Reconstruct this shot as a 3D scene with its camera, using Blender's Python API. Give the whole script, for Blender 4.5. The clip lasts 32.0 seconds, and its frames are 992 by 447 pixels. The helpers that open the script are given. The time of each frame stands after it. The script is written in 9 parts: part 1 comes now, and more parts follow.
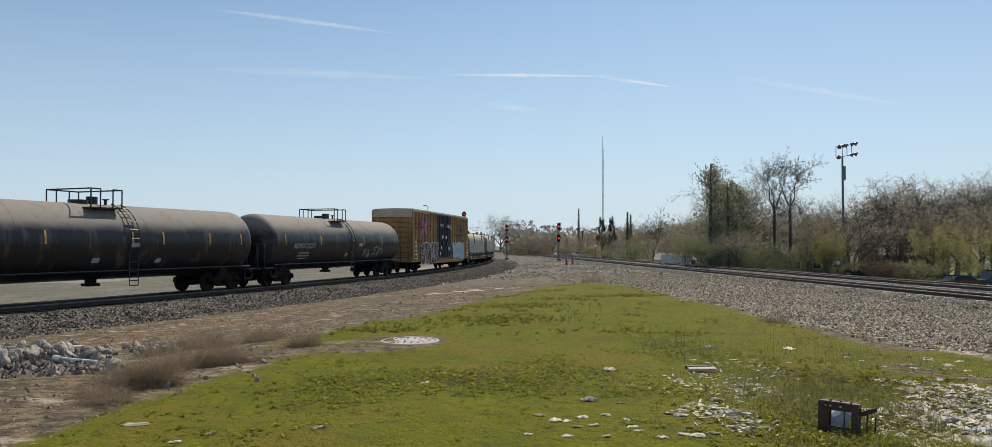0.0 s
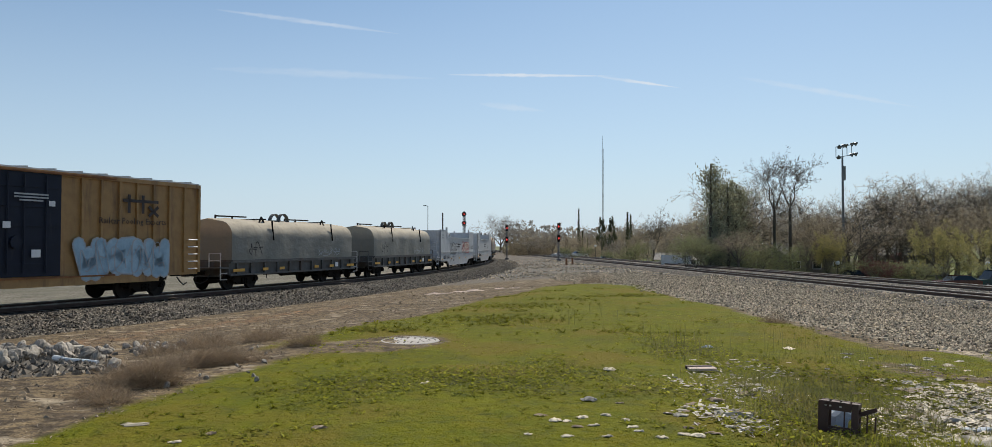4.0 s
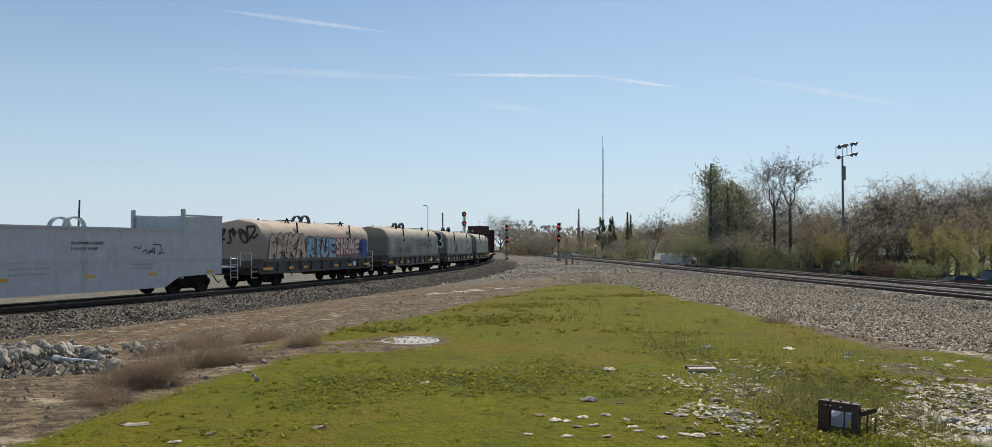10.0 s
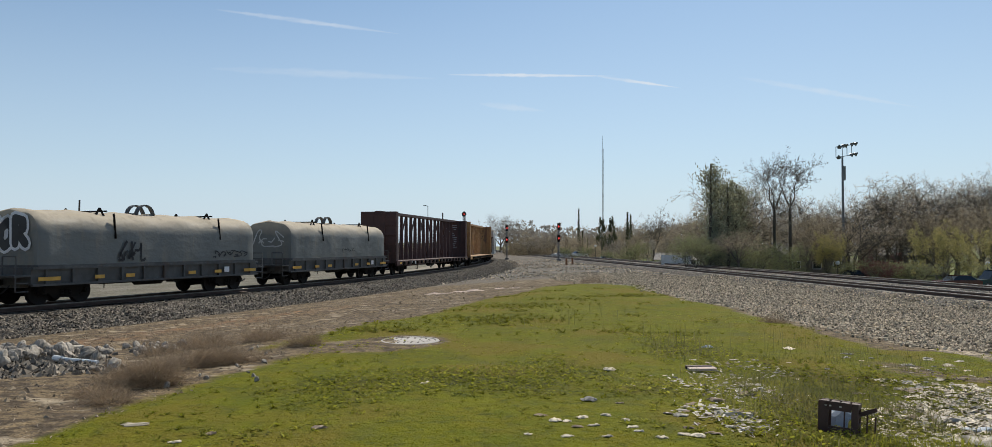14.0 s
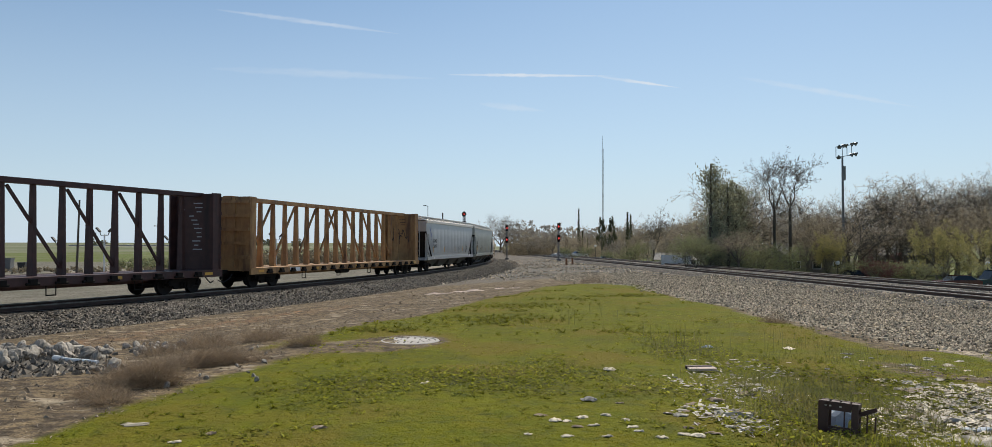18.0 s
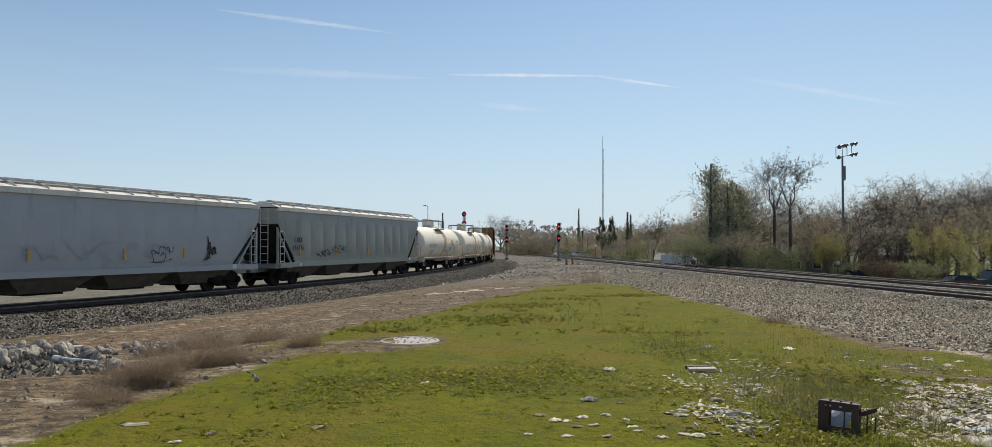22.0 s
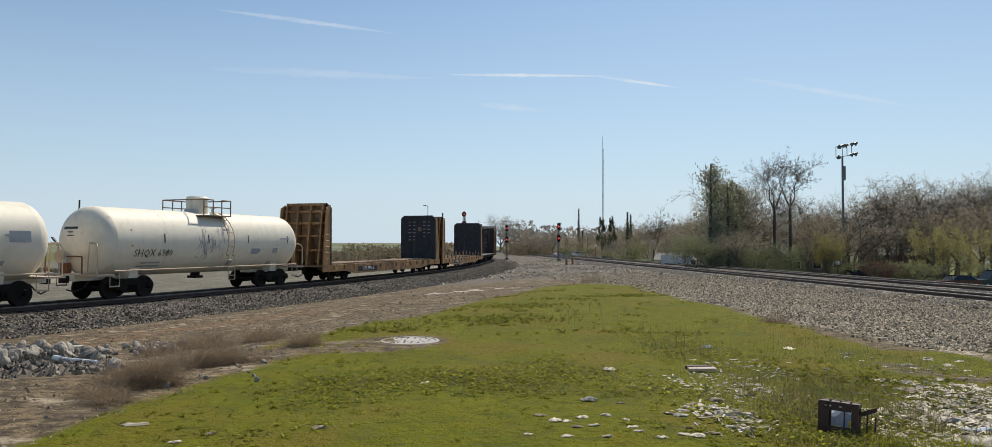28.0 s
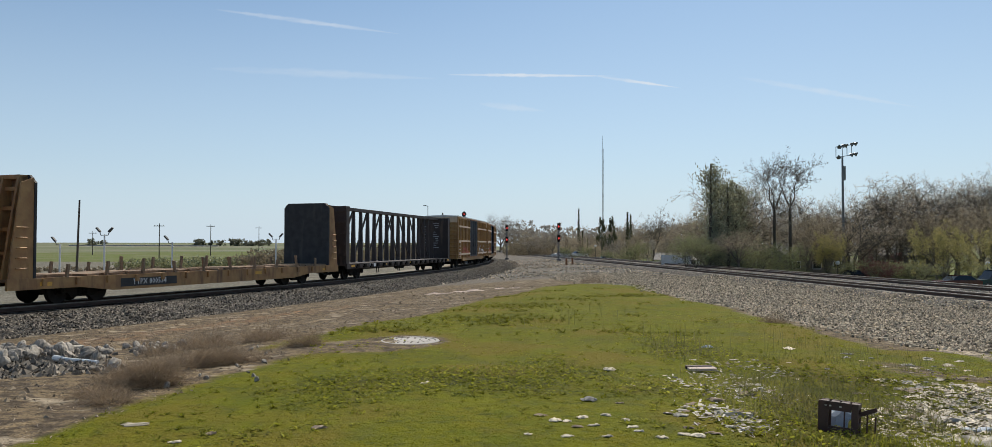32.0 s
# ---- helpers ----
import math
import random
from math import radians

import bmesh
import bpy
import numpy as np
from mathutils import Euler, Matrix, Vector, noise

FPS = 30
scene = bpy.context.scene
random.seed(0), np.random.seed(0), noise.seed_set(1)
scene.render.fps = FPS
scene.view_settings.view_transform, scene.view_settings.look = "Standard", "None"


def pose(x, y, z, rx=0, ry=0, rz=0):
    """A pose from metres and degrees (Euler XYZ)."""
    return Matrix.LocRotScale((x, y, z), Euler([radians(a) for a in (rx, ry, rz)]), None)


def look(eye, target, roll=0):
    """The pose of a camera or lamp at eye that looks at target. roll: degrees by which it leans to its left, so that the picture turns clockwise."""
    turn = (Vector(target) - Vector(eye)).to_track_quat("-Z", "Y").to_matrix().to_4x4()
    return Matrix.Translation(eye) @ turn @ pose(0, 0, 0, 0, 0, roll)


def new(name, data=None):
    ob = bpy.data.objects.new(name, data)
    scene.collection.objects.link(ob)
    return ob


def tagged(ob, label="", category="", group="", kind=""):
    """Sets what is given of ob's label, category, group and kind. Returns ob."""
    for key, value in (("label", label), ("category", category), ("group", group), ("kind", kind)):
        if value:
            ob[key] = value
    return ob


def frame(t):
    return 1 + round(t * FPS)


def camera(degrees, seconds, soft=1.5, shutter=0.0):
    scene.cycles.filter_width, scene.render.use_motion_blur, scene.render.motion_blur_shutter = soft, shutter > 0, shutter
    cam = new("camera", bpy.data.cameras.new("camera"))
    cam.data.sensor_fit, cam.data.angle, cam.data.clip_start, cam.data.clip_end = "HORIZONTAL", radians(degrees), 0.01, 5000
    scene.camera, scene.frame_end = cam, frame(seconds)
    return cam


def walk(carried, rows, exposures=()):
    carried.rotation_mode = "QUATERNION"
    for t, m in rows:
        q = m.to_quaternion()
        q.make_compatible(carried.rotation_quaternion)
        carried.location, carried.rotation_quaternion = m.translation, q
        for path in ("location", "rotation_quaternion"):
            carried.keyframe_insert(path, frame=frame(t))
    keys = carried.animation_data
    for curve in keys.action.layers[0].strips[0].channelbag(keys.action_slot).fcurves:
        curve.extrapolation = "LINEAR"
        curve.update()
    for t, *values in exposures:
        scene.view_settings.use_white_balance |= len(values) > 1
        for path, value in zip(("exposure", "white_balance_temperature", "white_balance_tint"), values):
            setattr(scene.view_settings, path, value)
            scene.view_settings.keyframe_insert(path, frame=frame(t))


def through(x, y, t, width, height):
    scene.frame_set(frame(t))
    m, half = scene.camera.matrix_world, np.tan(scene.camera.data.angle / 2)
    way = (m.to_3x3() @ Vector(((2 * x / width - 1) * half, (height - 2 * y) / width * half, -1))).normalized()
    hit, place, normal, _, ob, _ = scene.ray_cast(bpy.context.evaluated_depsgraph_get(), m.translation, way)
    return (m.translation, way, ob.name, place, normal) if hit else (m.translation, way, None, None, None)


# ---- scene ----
# ---- camera: it stands still ----
EYE = (0.0, 0.0, 2.19)
cam = camera(65.45, 32.0, soft=0.6)
STAND = pose(*EYE, 90 + 1.62, 0, 0)
walk(cam, [(0.0, STAND), (32.0, STAND)])

# ---- world, sun, exposure ----
SUN_AZ, SUN_EL = radians(19), radians(50)      # clockwise from +Y
world = bpy.data.worlds.new("sky")
scene.world = world
world.use_nodes = True
wn = world.node_tree.nodes
sky = wn.new("ShaderNodeTexSky")
sky.sky_type = "NISHITA"
sky.sun_disc = False
sky.sun_elevation, sky.sun_rotation = SUN_EL, SUN_AZ
sky.air_density, sky.dust_density, sky.ozone_density = 1.0, 1.4, 1.2
sky.altitude = 800
haze = wn.new("ShaderNodeMix")                 # pale haze low over the horizon, all round
haze.data_type = "RGBA"
bluer = wn.new("ShaderNodeMix")
bluer.data_type, bluer.blend_type = "RGBA", "MULTIPLY"
bluer.inputs[0].default_value = 1.0
wtc, wsep, wramp = wn.new("ShaderNodeTexCoord"), wn.new("ShaderNodeSeparateXYZ"), wn.new("ShaderNodeValToRGB")
world.node_tree.links.new(wtc.outputs["Generated"], wsep.inputs[0])
world.node_tree.links.new(wsep.outputs["Z"], wramp.inputs[0])
wramp.color_ramp.elements[0].position, wramp.color_ramp.elements[0].color = 0.0, (0.9, 0.9, 0.9, 1)
wramp.color_ramp.elements[1].position, wramp.color_ramp.elements[1].color = 0.36, (0, 0, 0, 1)
wstop = wramp.color_ramp.elements.new(0.1)
wstop.color = (0.55, 0.55, 0.55, 1)
world.node_tree.links.new(wramp.outputs[0], haze.inputs[0])
world.node_tree.links.new(sky.outputs[0], bluer.inputs[6])
bluer.inputs[7].default_value = (0.82, 1.0, 1.07, 1)
world.node_tree.links.new(bluer.outputs[2], haze.inputs[6])
haze.inputs[7].default_value = (6.5, 7.74, 9.0, 1)
world.node_tree.links.new(haze.outputs[2], wn["Background"].inputs[0])
wn["Background"].inputs[1].default_value = 0.11
sun = new("sun", bpy.data.lights.new("sun", "SUN"))
sun.data.energy, sun.data.angle, sun.data.color = 5.0, radians(0.53), (1.0, 0.92, 0.78)
sun.matrix_world = look((math.sin(SUN_AZ) * math.cos(SUN_EL) * 90, math.cos(SUN_AZ) * math.cos(SUN_EL) * 90, math.sin(SUN_EL) * 90), (0, 0, 0))
scene.view_settings.exposure = -0.25


# ---- materials ----
def nodes_of(name):
    m = bpy.data.materials.new(name)
    m.use_nodes = True
    nt = m.node_tree
    return m, nt, nt.nodes, nt.links, nt.nodes["Principled BSDF"]


def ramp(nt, src, p0, p1, c0=(0, 0, 0, 1), c1=(1, 1, 1, 1)):
    r = nt.nodes.new("ShaderNodeValToRGB")
    r.color_ramp.elements[0].position, r.color_ramp.elements[1].position = p0, p1
    r.color_ramp.elements[0].color, r.color_ramp.elements[1].color = c0, c1
    nt.links.new(src, r.inputs[0])
    return r.outputs[0]


def mix(nt, fac, a, b, mode="MIX"):
    n = nt.nodes.new("ShaderNodeMix")
    n.data_type, n.blend_type = "RGBA", mode
    for key, v in ((0, fac), (6, a), (7, b)):
        if isinstance(v, (int, float)):
            n.inputs[key].default_value = v
        elif isinstance(v, tuple):
            n.inputs[key].default_value = (*v[:3], 1)
        else:
            nt.links.new(v, n.inputs[key])
    return n.outputs[2]


def tex_noise(nt, scale, detail=4.0, stretch=(1, 1, 1), rough=0.55, coord="Object"):
    tc = nt.nodes.new("ShaderNodeTexCoord")
    mp = nt.nodes.new("ShaderNodeMapping")
    mp.inputs["Scale"].default_value = stretch
    nt.links.new(tc.outputs[coord], mp.inputs[0])
    n = nt.nodes.new("ShaderNodeTexNoise")
    n.inputs["Scale"].default_value, n.inputs["Detail"].default_value, n.inputs["Roughness"].default_value = scale, detail, rough
    nt.links.new(mp.outputs[0], n.inputs["Vector"])
    return n.outputs["Fac"]


def add_bump(nt, bsdf, height, strength, distance=0.02):
    b = nt.nodes.new("ShaderNodeBump")
    b.inputs["Strength"].default_value, b.inputs["Distance"].default_value = strength, distance
    nt.links.new(height, b.inputs["Height"])
    nt.links.new(b.outputs[0], bsdf.inputs["Normal"])


def mat(name, c1, c2=None, rough=0.7, metal=0.0, scale=2.5, fine=40.0, bump=0.15, streak=None, amount=0.5, spec=0.5, vary=0.0, wrinkle=0.0):
    """Two tones at a large and a fine scale, with optional streaks of rust or dirt that run down."""
    m, nt, nodes, links, bsdf = nodes_of(name)
    c2 = c2 or tuple(v * 0.75 for v in c1)
    big = tex_noise(nt, scale)
    small = tex_noise(nt, fine, 3.0)
    col = mix(nt, ramp(nt, big, 0.35, 0.68), c1, c2)
    col = mix(nt, 0.35, col, ramp(nt, small, 0.2, 0.8, (0.55, 0.55, 0.55, 1), (1.25, 1.25, 1.25, 1)), "MULTIPLY")
    if streak:
        st = tex_noise(nt, 2.2, 5.0, (1.0, 1.0, 0.16), 0.65)
        col = mix(nt, ramp(nt, st, 0.62 - 0.25 * amount, 0.8 - 0.15 * amount), col, streak)
    if vary:
        oi = nodes.new("ShaderNodeObjectInfo")
        col = mix(nt, 1.0, col, ramp(nt, oi.outputs["Random"], 0, 1, (1 - vary, 1 - vary, 1 - vary, 1), (1 + vary, 1 + vary, 1 + vary, 1)), "MULTIPLY")
    links.new(col, bsdf.inputs["Base Color"])
    bsdf.inputs["Metallic"].default_value = metal
    bsdf.inputs["Specular IOR Level"].default_value = spec
    links.new(ramp(nt, small, 0.2, 0.9, (max(rough - 0.12, 0.05),) * 3 + (1,), (min(rough + 0.12, 1),) * 3 + (1,)), bsdf.inputs["Roughness"])
    if wrinkle:
        add_bump(nt, bsdf, tex_noise(nt, 1.5, 3, (1.6, 1, 0.4)), wrinkle, 0.2)
    elif bump:
        add_bump(nt, bsdf, small, bump, 0.01)
    return m


def leaf_mat(name, c1, c2, through=0.35):
    """Leaves and blades: colour varies from piece to piece, and light passes through."""
    m, nt, nodes, links, bsdf = nodes_of(name)
    geo = nodes.new("ShaderNodeNewGeometry")
    col = mix(nt, geo.outputs["Random Per Island"], c1, c2)
    col = mix(nt, ramp(nt, tex_noise(nt, 0.35), 0.3, 0.7), col, tuple(0.7 * v for v in c1))
    links.new(col, bsdf.inputs["Base Color"])
    bsdf.inputs["Roughness"].default_value = 0.75
    bsdf.inputs["Specular IOR Level"].default_value = 0.2
    tr = nodes.new("ShaderNodeBsdfTranslucent")
    links.new(col, tr.inputs[0])
    ms = nodes.new("ShaderNodeMixShader")
    ms.inputs[0].default_value = through
    links.new(bsdf.outputs[0], ms.inputs[1])
    links.new(tr.outputs[0], ms.inputs[2])
    links.new(ms.outputs[0], nodes["Material Output"].inputs[0])
    return m


def glow_mat(name, c, strength):
    m, nt, nodes, links, bsdf = nodes_of(name)
    bsdf.inputs["Base Color"].default_value = (*c, 1)
    bsdf.inputs["Emission Color"].default_value = (*c, 1)
    bsdf.inputs["Emission Strength"].default_value = strength
    return m


def dusty_lit(name, paint, top_tone, level, rough, wrinkle=0.0):
    """Dust and painted sunlight as a paler tone over dark paint, above an uneven level."""
    m, nt, nodes, links, bsdf = nodes_of(name)
    tc, sp = nodes.new("ShaderNodeTexCoord"), nodes.new("ShaderNodeSeparateXYZ")
    links.new(tc.outputs["Object"], sp.inputs[0])
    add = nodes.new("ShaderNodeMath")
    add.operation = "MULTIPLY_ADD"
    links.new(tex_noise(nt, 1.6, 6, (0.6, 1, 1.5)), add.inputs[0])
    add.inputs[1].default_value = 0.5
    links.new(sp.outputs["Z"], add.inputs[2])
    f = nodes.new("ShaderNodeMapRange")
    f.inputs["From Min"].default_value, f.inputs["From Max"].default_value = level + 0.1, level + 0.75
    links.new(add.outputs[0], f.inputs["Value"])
    col = mix(nt, f.outputs[0], paint, top_tone)
    col = mix(nt, ramp(nt, tex_noise(nt, 2.2, 5, (1, 1, 0.2)), 0.55, 0.8), col, tuple(0.6 * v for v in top_tone))
    links.new(col, bsdf.inputs["Base Color"])
    links.new(ramp(nt, f.outputs[0], 0, 1, (rough - 0.1,) * 3 + (1,), (0.8,) * 3 + (1,)), bsdf.inputs["Roughness"])
    bsdf.inputs["Specular IOR Level"].default_value = 0.35
    if wrinkle:
        add_bump(nt, bsdf, tex_noise(nt, 1.1, 4, (0.7, 1, 1.1)), wrinkle, 0.25)
    return m


RUST = (0.11, 0.055, 0.03)
M = {}
M["tank_black"] = dusty_lit("tank_black", (0.016, 0.017, 0.02), (0.25, 0.22, 0.185), 2.85, 0.42)
M["tank_white"] = mat("tank_white", (0.88, 0.81, 0.67), (0.8, 0.73, 0.58), 0.62, streak=(0.5, 0.4, 0.26), amount=0.12, bump=0.03)
M["rust"] = mat("rust", (0.3, 0.13, 0.05), (0.16, 0.07, 0.03), 0.85)
M["rust_spill"] = mat("rust_spill", (0.5, 0.3, 0.13), (0.66, 0.5, 0.3), 0.8, vary=0.4, scale=6)
M["rust_rail"] = mat("rust_rail", (0.3, 0.22, 0.14), (0.2, 0.13, 0.08), 0.7)
M["under"] = mat("under", (0.014, 0.0125, 0.0115), (0.024, 0.021, 0.018), 0.85, spec=0.25)
M["truck"] = mat("truck", (0.012, 0.0105, 0.0095), (0.02, 0.016, 0.013), 0.9, spec=0.2)
M["wheel"] = mat("wheel", (0.018, 0.015, 0.013), (0.03, 0.024, 0.02), 0.8, 0.1, spec=0.25)
M["flat_yellow"] = mat("flat_yellow", (0.44, 0.255, 0.1), (0.33, 0.17, 0.07), 0.7, streak=(0.13, 0.07, 0.04), amount=0.55)
M["box_yellow"] = mat("box_yellow", (0.4, 0.235, 0.085), (0.32, 0.18, 0.065), 0.6, streak=(0.17, 0.095, 0.045), amount=0.4)
M["door_blue"] = mat("door_blue", (0.006, 0.01, 0.024), (0.009, 0.014, 0.03), 0.6, streak=(0.03, 0.03, 0.035), amount=0.1, spec=0.3)
M["galv"] = mat("galv", (0.55, 0.55, 0.54), (0.42, 0.42, 0.41), 0.5, 0.3)
# coil hoods: sunlit top and shaded sides put into the colour by height
M["coil_hood"] = dusty_lit("coil_hood", (0.17, 0.175, 0.162), (0.42, 0.36, 0.27), 2.85, 0.55, wrinkle=0.28)
M["coil_beige"] = dusty_lit("coil_beige", (0.2, 0.195, 0.17), (0.4, 0.35, 0.27), 2.7, 0.55, wrinkle=0.28)
M["coil_rusty"] = dusty_lit("coil_rusty", (0.27, 0.235, 0.2), (0.5, 0.4, 0.31), 2.6, 0.6, wrinkle=0.28)
M["coil_frame"] = mat("coil_frame", (0.1, 0.1, 0.095), (0.066, 0.064, 0.06), 0.65, streak=(0.09, 0.06, 0.045), amount=0.4)
M["well_white"] = mat("well_white", (0.53, 0.54, 0.555), (0.46, 0.47, 0.485), 0.36, streak=(0.34, 0.32, 0.3), amount=0.2, wrinkle=0.22)
M["hop_dirty"] = mat("hop_dirty", (0.13, 0.12, 0.095), (0.085, 0.078, 0.062), 0.8)
M["hop_grey"] = mat("hop_grey", (0.42, 0.435, 0.44), (0.385, 0.4, 0.405), 0.36, streak=(0.3, 0.295, 0.27), amount=0.12, scale=0.8)
M["hop_olive"] = mat("hop_olive", (0.32, 0.34, 0.31), (0.285, 0.305, 0.275), 0.34, streak=(0.2, 0.2, 0.17), amount=0.1, scale=0.8)
M["hop_roof"] = mat("hop_roof", (0.8, 0.75, 0.66), (0.7, 0.65, 0.56), 0.5, streak=(0.4, 0.33, 0.26), amount=0.3)
M["cb_red"] = mat("cb_red", (0.085, 0.035, 0.028), (0.06, 0.026, 0.022), 0.65, streak=(0.035, 0.02, 0.018), amount=0.4)
M["cb_dark"] = mat("cb_dark", (0.055, 0.04, 0.036), (0.04, 0.03, 0.028), 0.7, streak=(0.12, 0.09, 0.07), amount=0.2)
M["lining"] = mat("lining", (0.022, 0.022, 0.025), (0.04, 0.04, 0.042), 0.75, streak=(0.07, 0.065, 0.06), amount=0.25)
M["deck_wood"] = mat("deck_wood", (0.3, 0.2, 0.12), (0.2, 0.13, 0.08), 0.85)
M["mark_white"] = mat("mark_white", (0.8, 0.8, 0.8), (0.7, 0.7, 0.7), 0.6)
M["mark_black"] = mat("mark_black", (0.02, 0.02, 0.022), (0.03, 0.03, 0.03), 0.6)
M["mark_grey"] = mat("mark_grey", (0.42, 0.44, 0.46), (0.34, 0.36, 0.38), 0.6)
M["mark_yellow"] = mat("mark_yellow", (0.75, 0.42, 0.06), (0.6, 0.32, 0.05), 0.5)
M["mark_red"] = mat("mark_red", (0.5, 0.04, 0.05), (0.38, 0.03, 0.04), 0.55)
M["mark_blue"] = mat("mark_blue", (0.03, 0.09, 0.36), (0.03, 0.07, 0.28), 0.55)
M["mark_cyan"] = mat("mark_cyan", (0.36, 0.52, 0.62), (0.26, 0.4, 0.5), 0.55)
M["mark_pink"] = mat("mark_pink", (0.78, 0.66, 0.56), (0.66, 0.54, 0.45), 0.6)
M["mark_cream"] = mat("mark_cream", (0.62, 0.48, 0.34), (0.5, 0.38, 0.26), 0.6)
M["steel_rail"] = mat("steel_rail", (0.1, 0.06, 0.045), (0.07, 0.045, 0.035), 0.75, 0.2)
M["rail_head"] = mat("rail_head", (0.3, 0.28, 0.26), (0.2, 0.18, 0.165), 0.5, 1.0)
M["tie"] = mat("tie", (0.075, 0.058, 0.045), (0.12, 0.1, 0.08), 0.9, vary=0.3)
M["tie_pale"] = mat("tie_pale", (0.5, 0.44, 0.36), (0.4, 0.35, 0.28), 0.9, vary=0.25)
M["stone"] = mat("stone", (0.5, 0.44, 0.36), (0.24, 0.21, 0.17), 0.85, vary=0.4, scale=5, bump=0.5)
M["concrete"] = mat("concrete", (0.5, 0.46, 0.42), (0.4, 0.37, 0.33), 0.85)
M["bark"] = mat("bark", (0.085, 0.072, 0.058), (0.125, 0.105, 0.085), 0.9)
M["bark_pale"] = mat("bark_pale", (0.16, 0.135, 0.108), (0.11, 0.092, 0.074), 0.9)
M["twig"] = leaf_mat("twig", (0.46, 0.42, 0.36), (0.17, 0.145, 0.115), 0.5)
M["crown_twig"] = leaf_mat("crown_twig", (0.74, 0.67, 0.56), (0.26, 0.225, 0.18), 0.65)
M["dark_twig"] = leaf_mat("dark_twig", (0.2, 0.17, 0.135), (0.09, 0.075, 0.06), 0.35)
M["black_metal"] = mat("black_metal", (0.02, 0.02, 0.022), (0.03, 0.03, 0.03), 0.55)
M["pole_wood"] = mat("pole_wood", (0.11, 0.085, 0.065), (0.075, 0.06, 0.05), 0.9)
M["pole_steel"] = mat("pole_steel", (0.2, 0.2, 0.2), (0.15, 0.15, 0.15), 0.55, 0.4)
M["white_paint"] = mat("white_paint", (0.78, 0.78, 0.76), (0.68, 0.68, 0.66), 0.5)
M["paper"] = mat("paper", (0.76, 0.66, 0.5), (0.5, 0.42, 0.31), 0.85, vary=0.3, scale=14)
M["crate"] = mat("crate", (0.07, 0.033, 0.024), (0.095, 0.046, 0.033), 0.6)
M["bush_dry"] = leaf_mat("bush_dry", (0.4, 0.3, 0.2), (0.17, 0.125, 0.085), 0.4)
M["leaf_green"] = leaf_mat("leaf_green", (0.36, 0.37, 0.2), (0.09, 0.1, 0.05), 0.5)
M["leaf_yellow"] = leaf_mat("leaf_yellow", (0.52, 0.46, 0.2), (0.2, 0.18, 0.075), 0.55)
M["leaf_dark"] = leaf_mat("leaf_dark", (0.12, 0.135, 0.075), (0.08, 0.09, 0.055), 0.45)
M["bud"] = leaf_mat("bud", (0.5, 0.42, 0.3), (0.3, 0.25, 0.18), 0.65)
M["blade"] = leaf_mat("blade", (0.128, 0.136, 0.003), (0.225, 0.192, 0.007), 0.5)
M["weed"] = leaf_mat("weed", (0.24, 0.26, 0.022), (0.58, 0.54, 0.1), 0.65)
M["tuft"] = leaf_mat("tuft", (0.2, 0.21, 0.02), (0.3, 0.28, 0.05), 0.55)
M["weed_dry"] = leaf_mat("weed_dry", (0.2, 0.2, 0.07), (0.36, 0.32, 0.16), 0.55)
M["lamp_red"] = glow_mat("lamp_red", (1.0, 0.05, 0.04), 3.0)
M["globe"] = mat("globe", (0.8, 0.8, 0.78), None, 0.3)
M["glass_dark"] = mat("glass_dark", (0.02, 0.025, 0.03), None, 0.08, 0.0, bump=0)
M["roof_grey"] = mat("roof_grey", (0.2, 0.19, 0.18), (0.14, 0.135, 0.13), 0.8)
M["leaf_ivy"] = leaf_mat("leaf_ivy", (0.44, 0.44, 0.3), (0.08, 0.085, 0.055), 0.5)
M["leaf_brown"] = leaf_mat("leaf_brown", (0.3, 0.25, 0.17), (0.22, 0.185, 0.12), 0.45)
M["leaf_scrub"] = leaf_mat("leaf_scrub", (0.19, 0.195, 0.13), (0.25, 0.23, 0.17), 0.4)
M["wall_tan"] = mat("wall_tan", (0.24, 0.21, 0.18), None, 0.8)
M["car_red"] = mat("car_red", (0.1, 0.02, 0.018), None, 0.25)
M["car_teal"] = mat("car_teal", (0.015, 0.05, 0.055), None, 0.25)


# ---- mesh helpers ----
def quad_box(bm, c, s, rot=None, taper=(1.0, 1.0)):
    """A box at centre c with sizes s; taper scales its top in x and y."""
    vs = []
    for z in (-0.5, 0.5):
        k = taper if z > 0 else (1.0, 1.0)
        for x, y in ((-0.5, -0.5), (0.5, -0.5), (0.5, 0.5), (-0.5, 0.5)):
            v = Vector((x * s[0] * k[0], y * s[1] * k[1], z * s[2]))
            if rot is not None:
                v = rot @ v
            vs.append(bm.verts.new(v + Vector(c)))
    for f in ((3, 2, 1, 0), (4, 5, 6, 7), (0, 1, 5, 4), (1, 2, 6, 5), (2, 3, 7, 6), (3, 0, 4, 7)):
        bm.faces.new([vs[i] for i in f])


def rod(bm, a, b, r, n=6, r2=None, cap=True):
    """A round bar from a to b."""
    a, b = Vector(a), Vector(b)
    q = (b - a).to_track_quat("Z", "Y")
    rings = []
    for p, rr in ((a, r), (b, r if r2 is None else r2)):
        rings.append([bm.verts.new(p + q @ Vector((rr * math.cos(2 * math.pi * i / n), rr * math.sin(2 * math.pi * i / n), 0))) for i in range(n)])
    for i in range(n):
        bm.faces.new((rings[0][i], rings[0][(i + 1) % n], rings[1][(i + 1) % n], rings[1][i]))
    if cap:
        bm.faces.new(rings[0][::-1])
        bm.faces.new(rings[1])


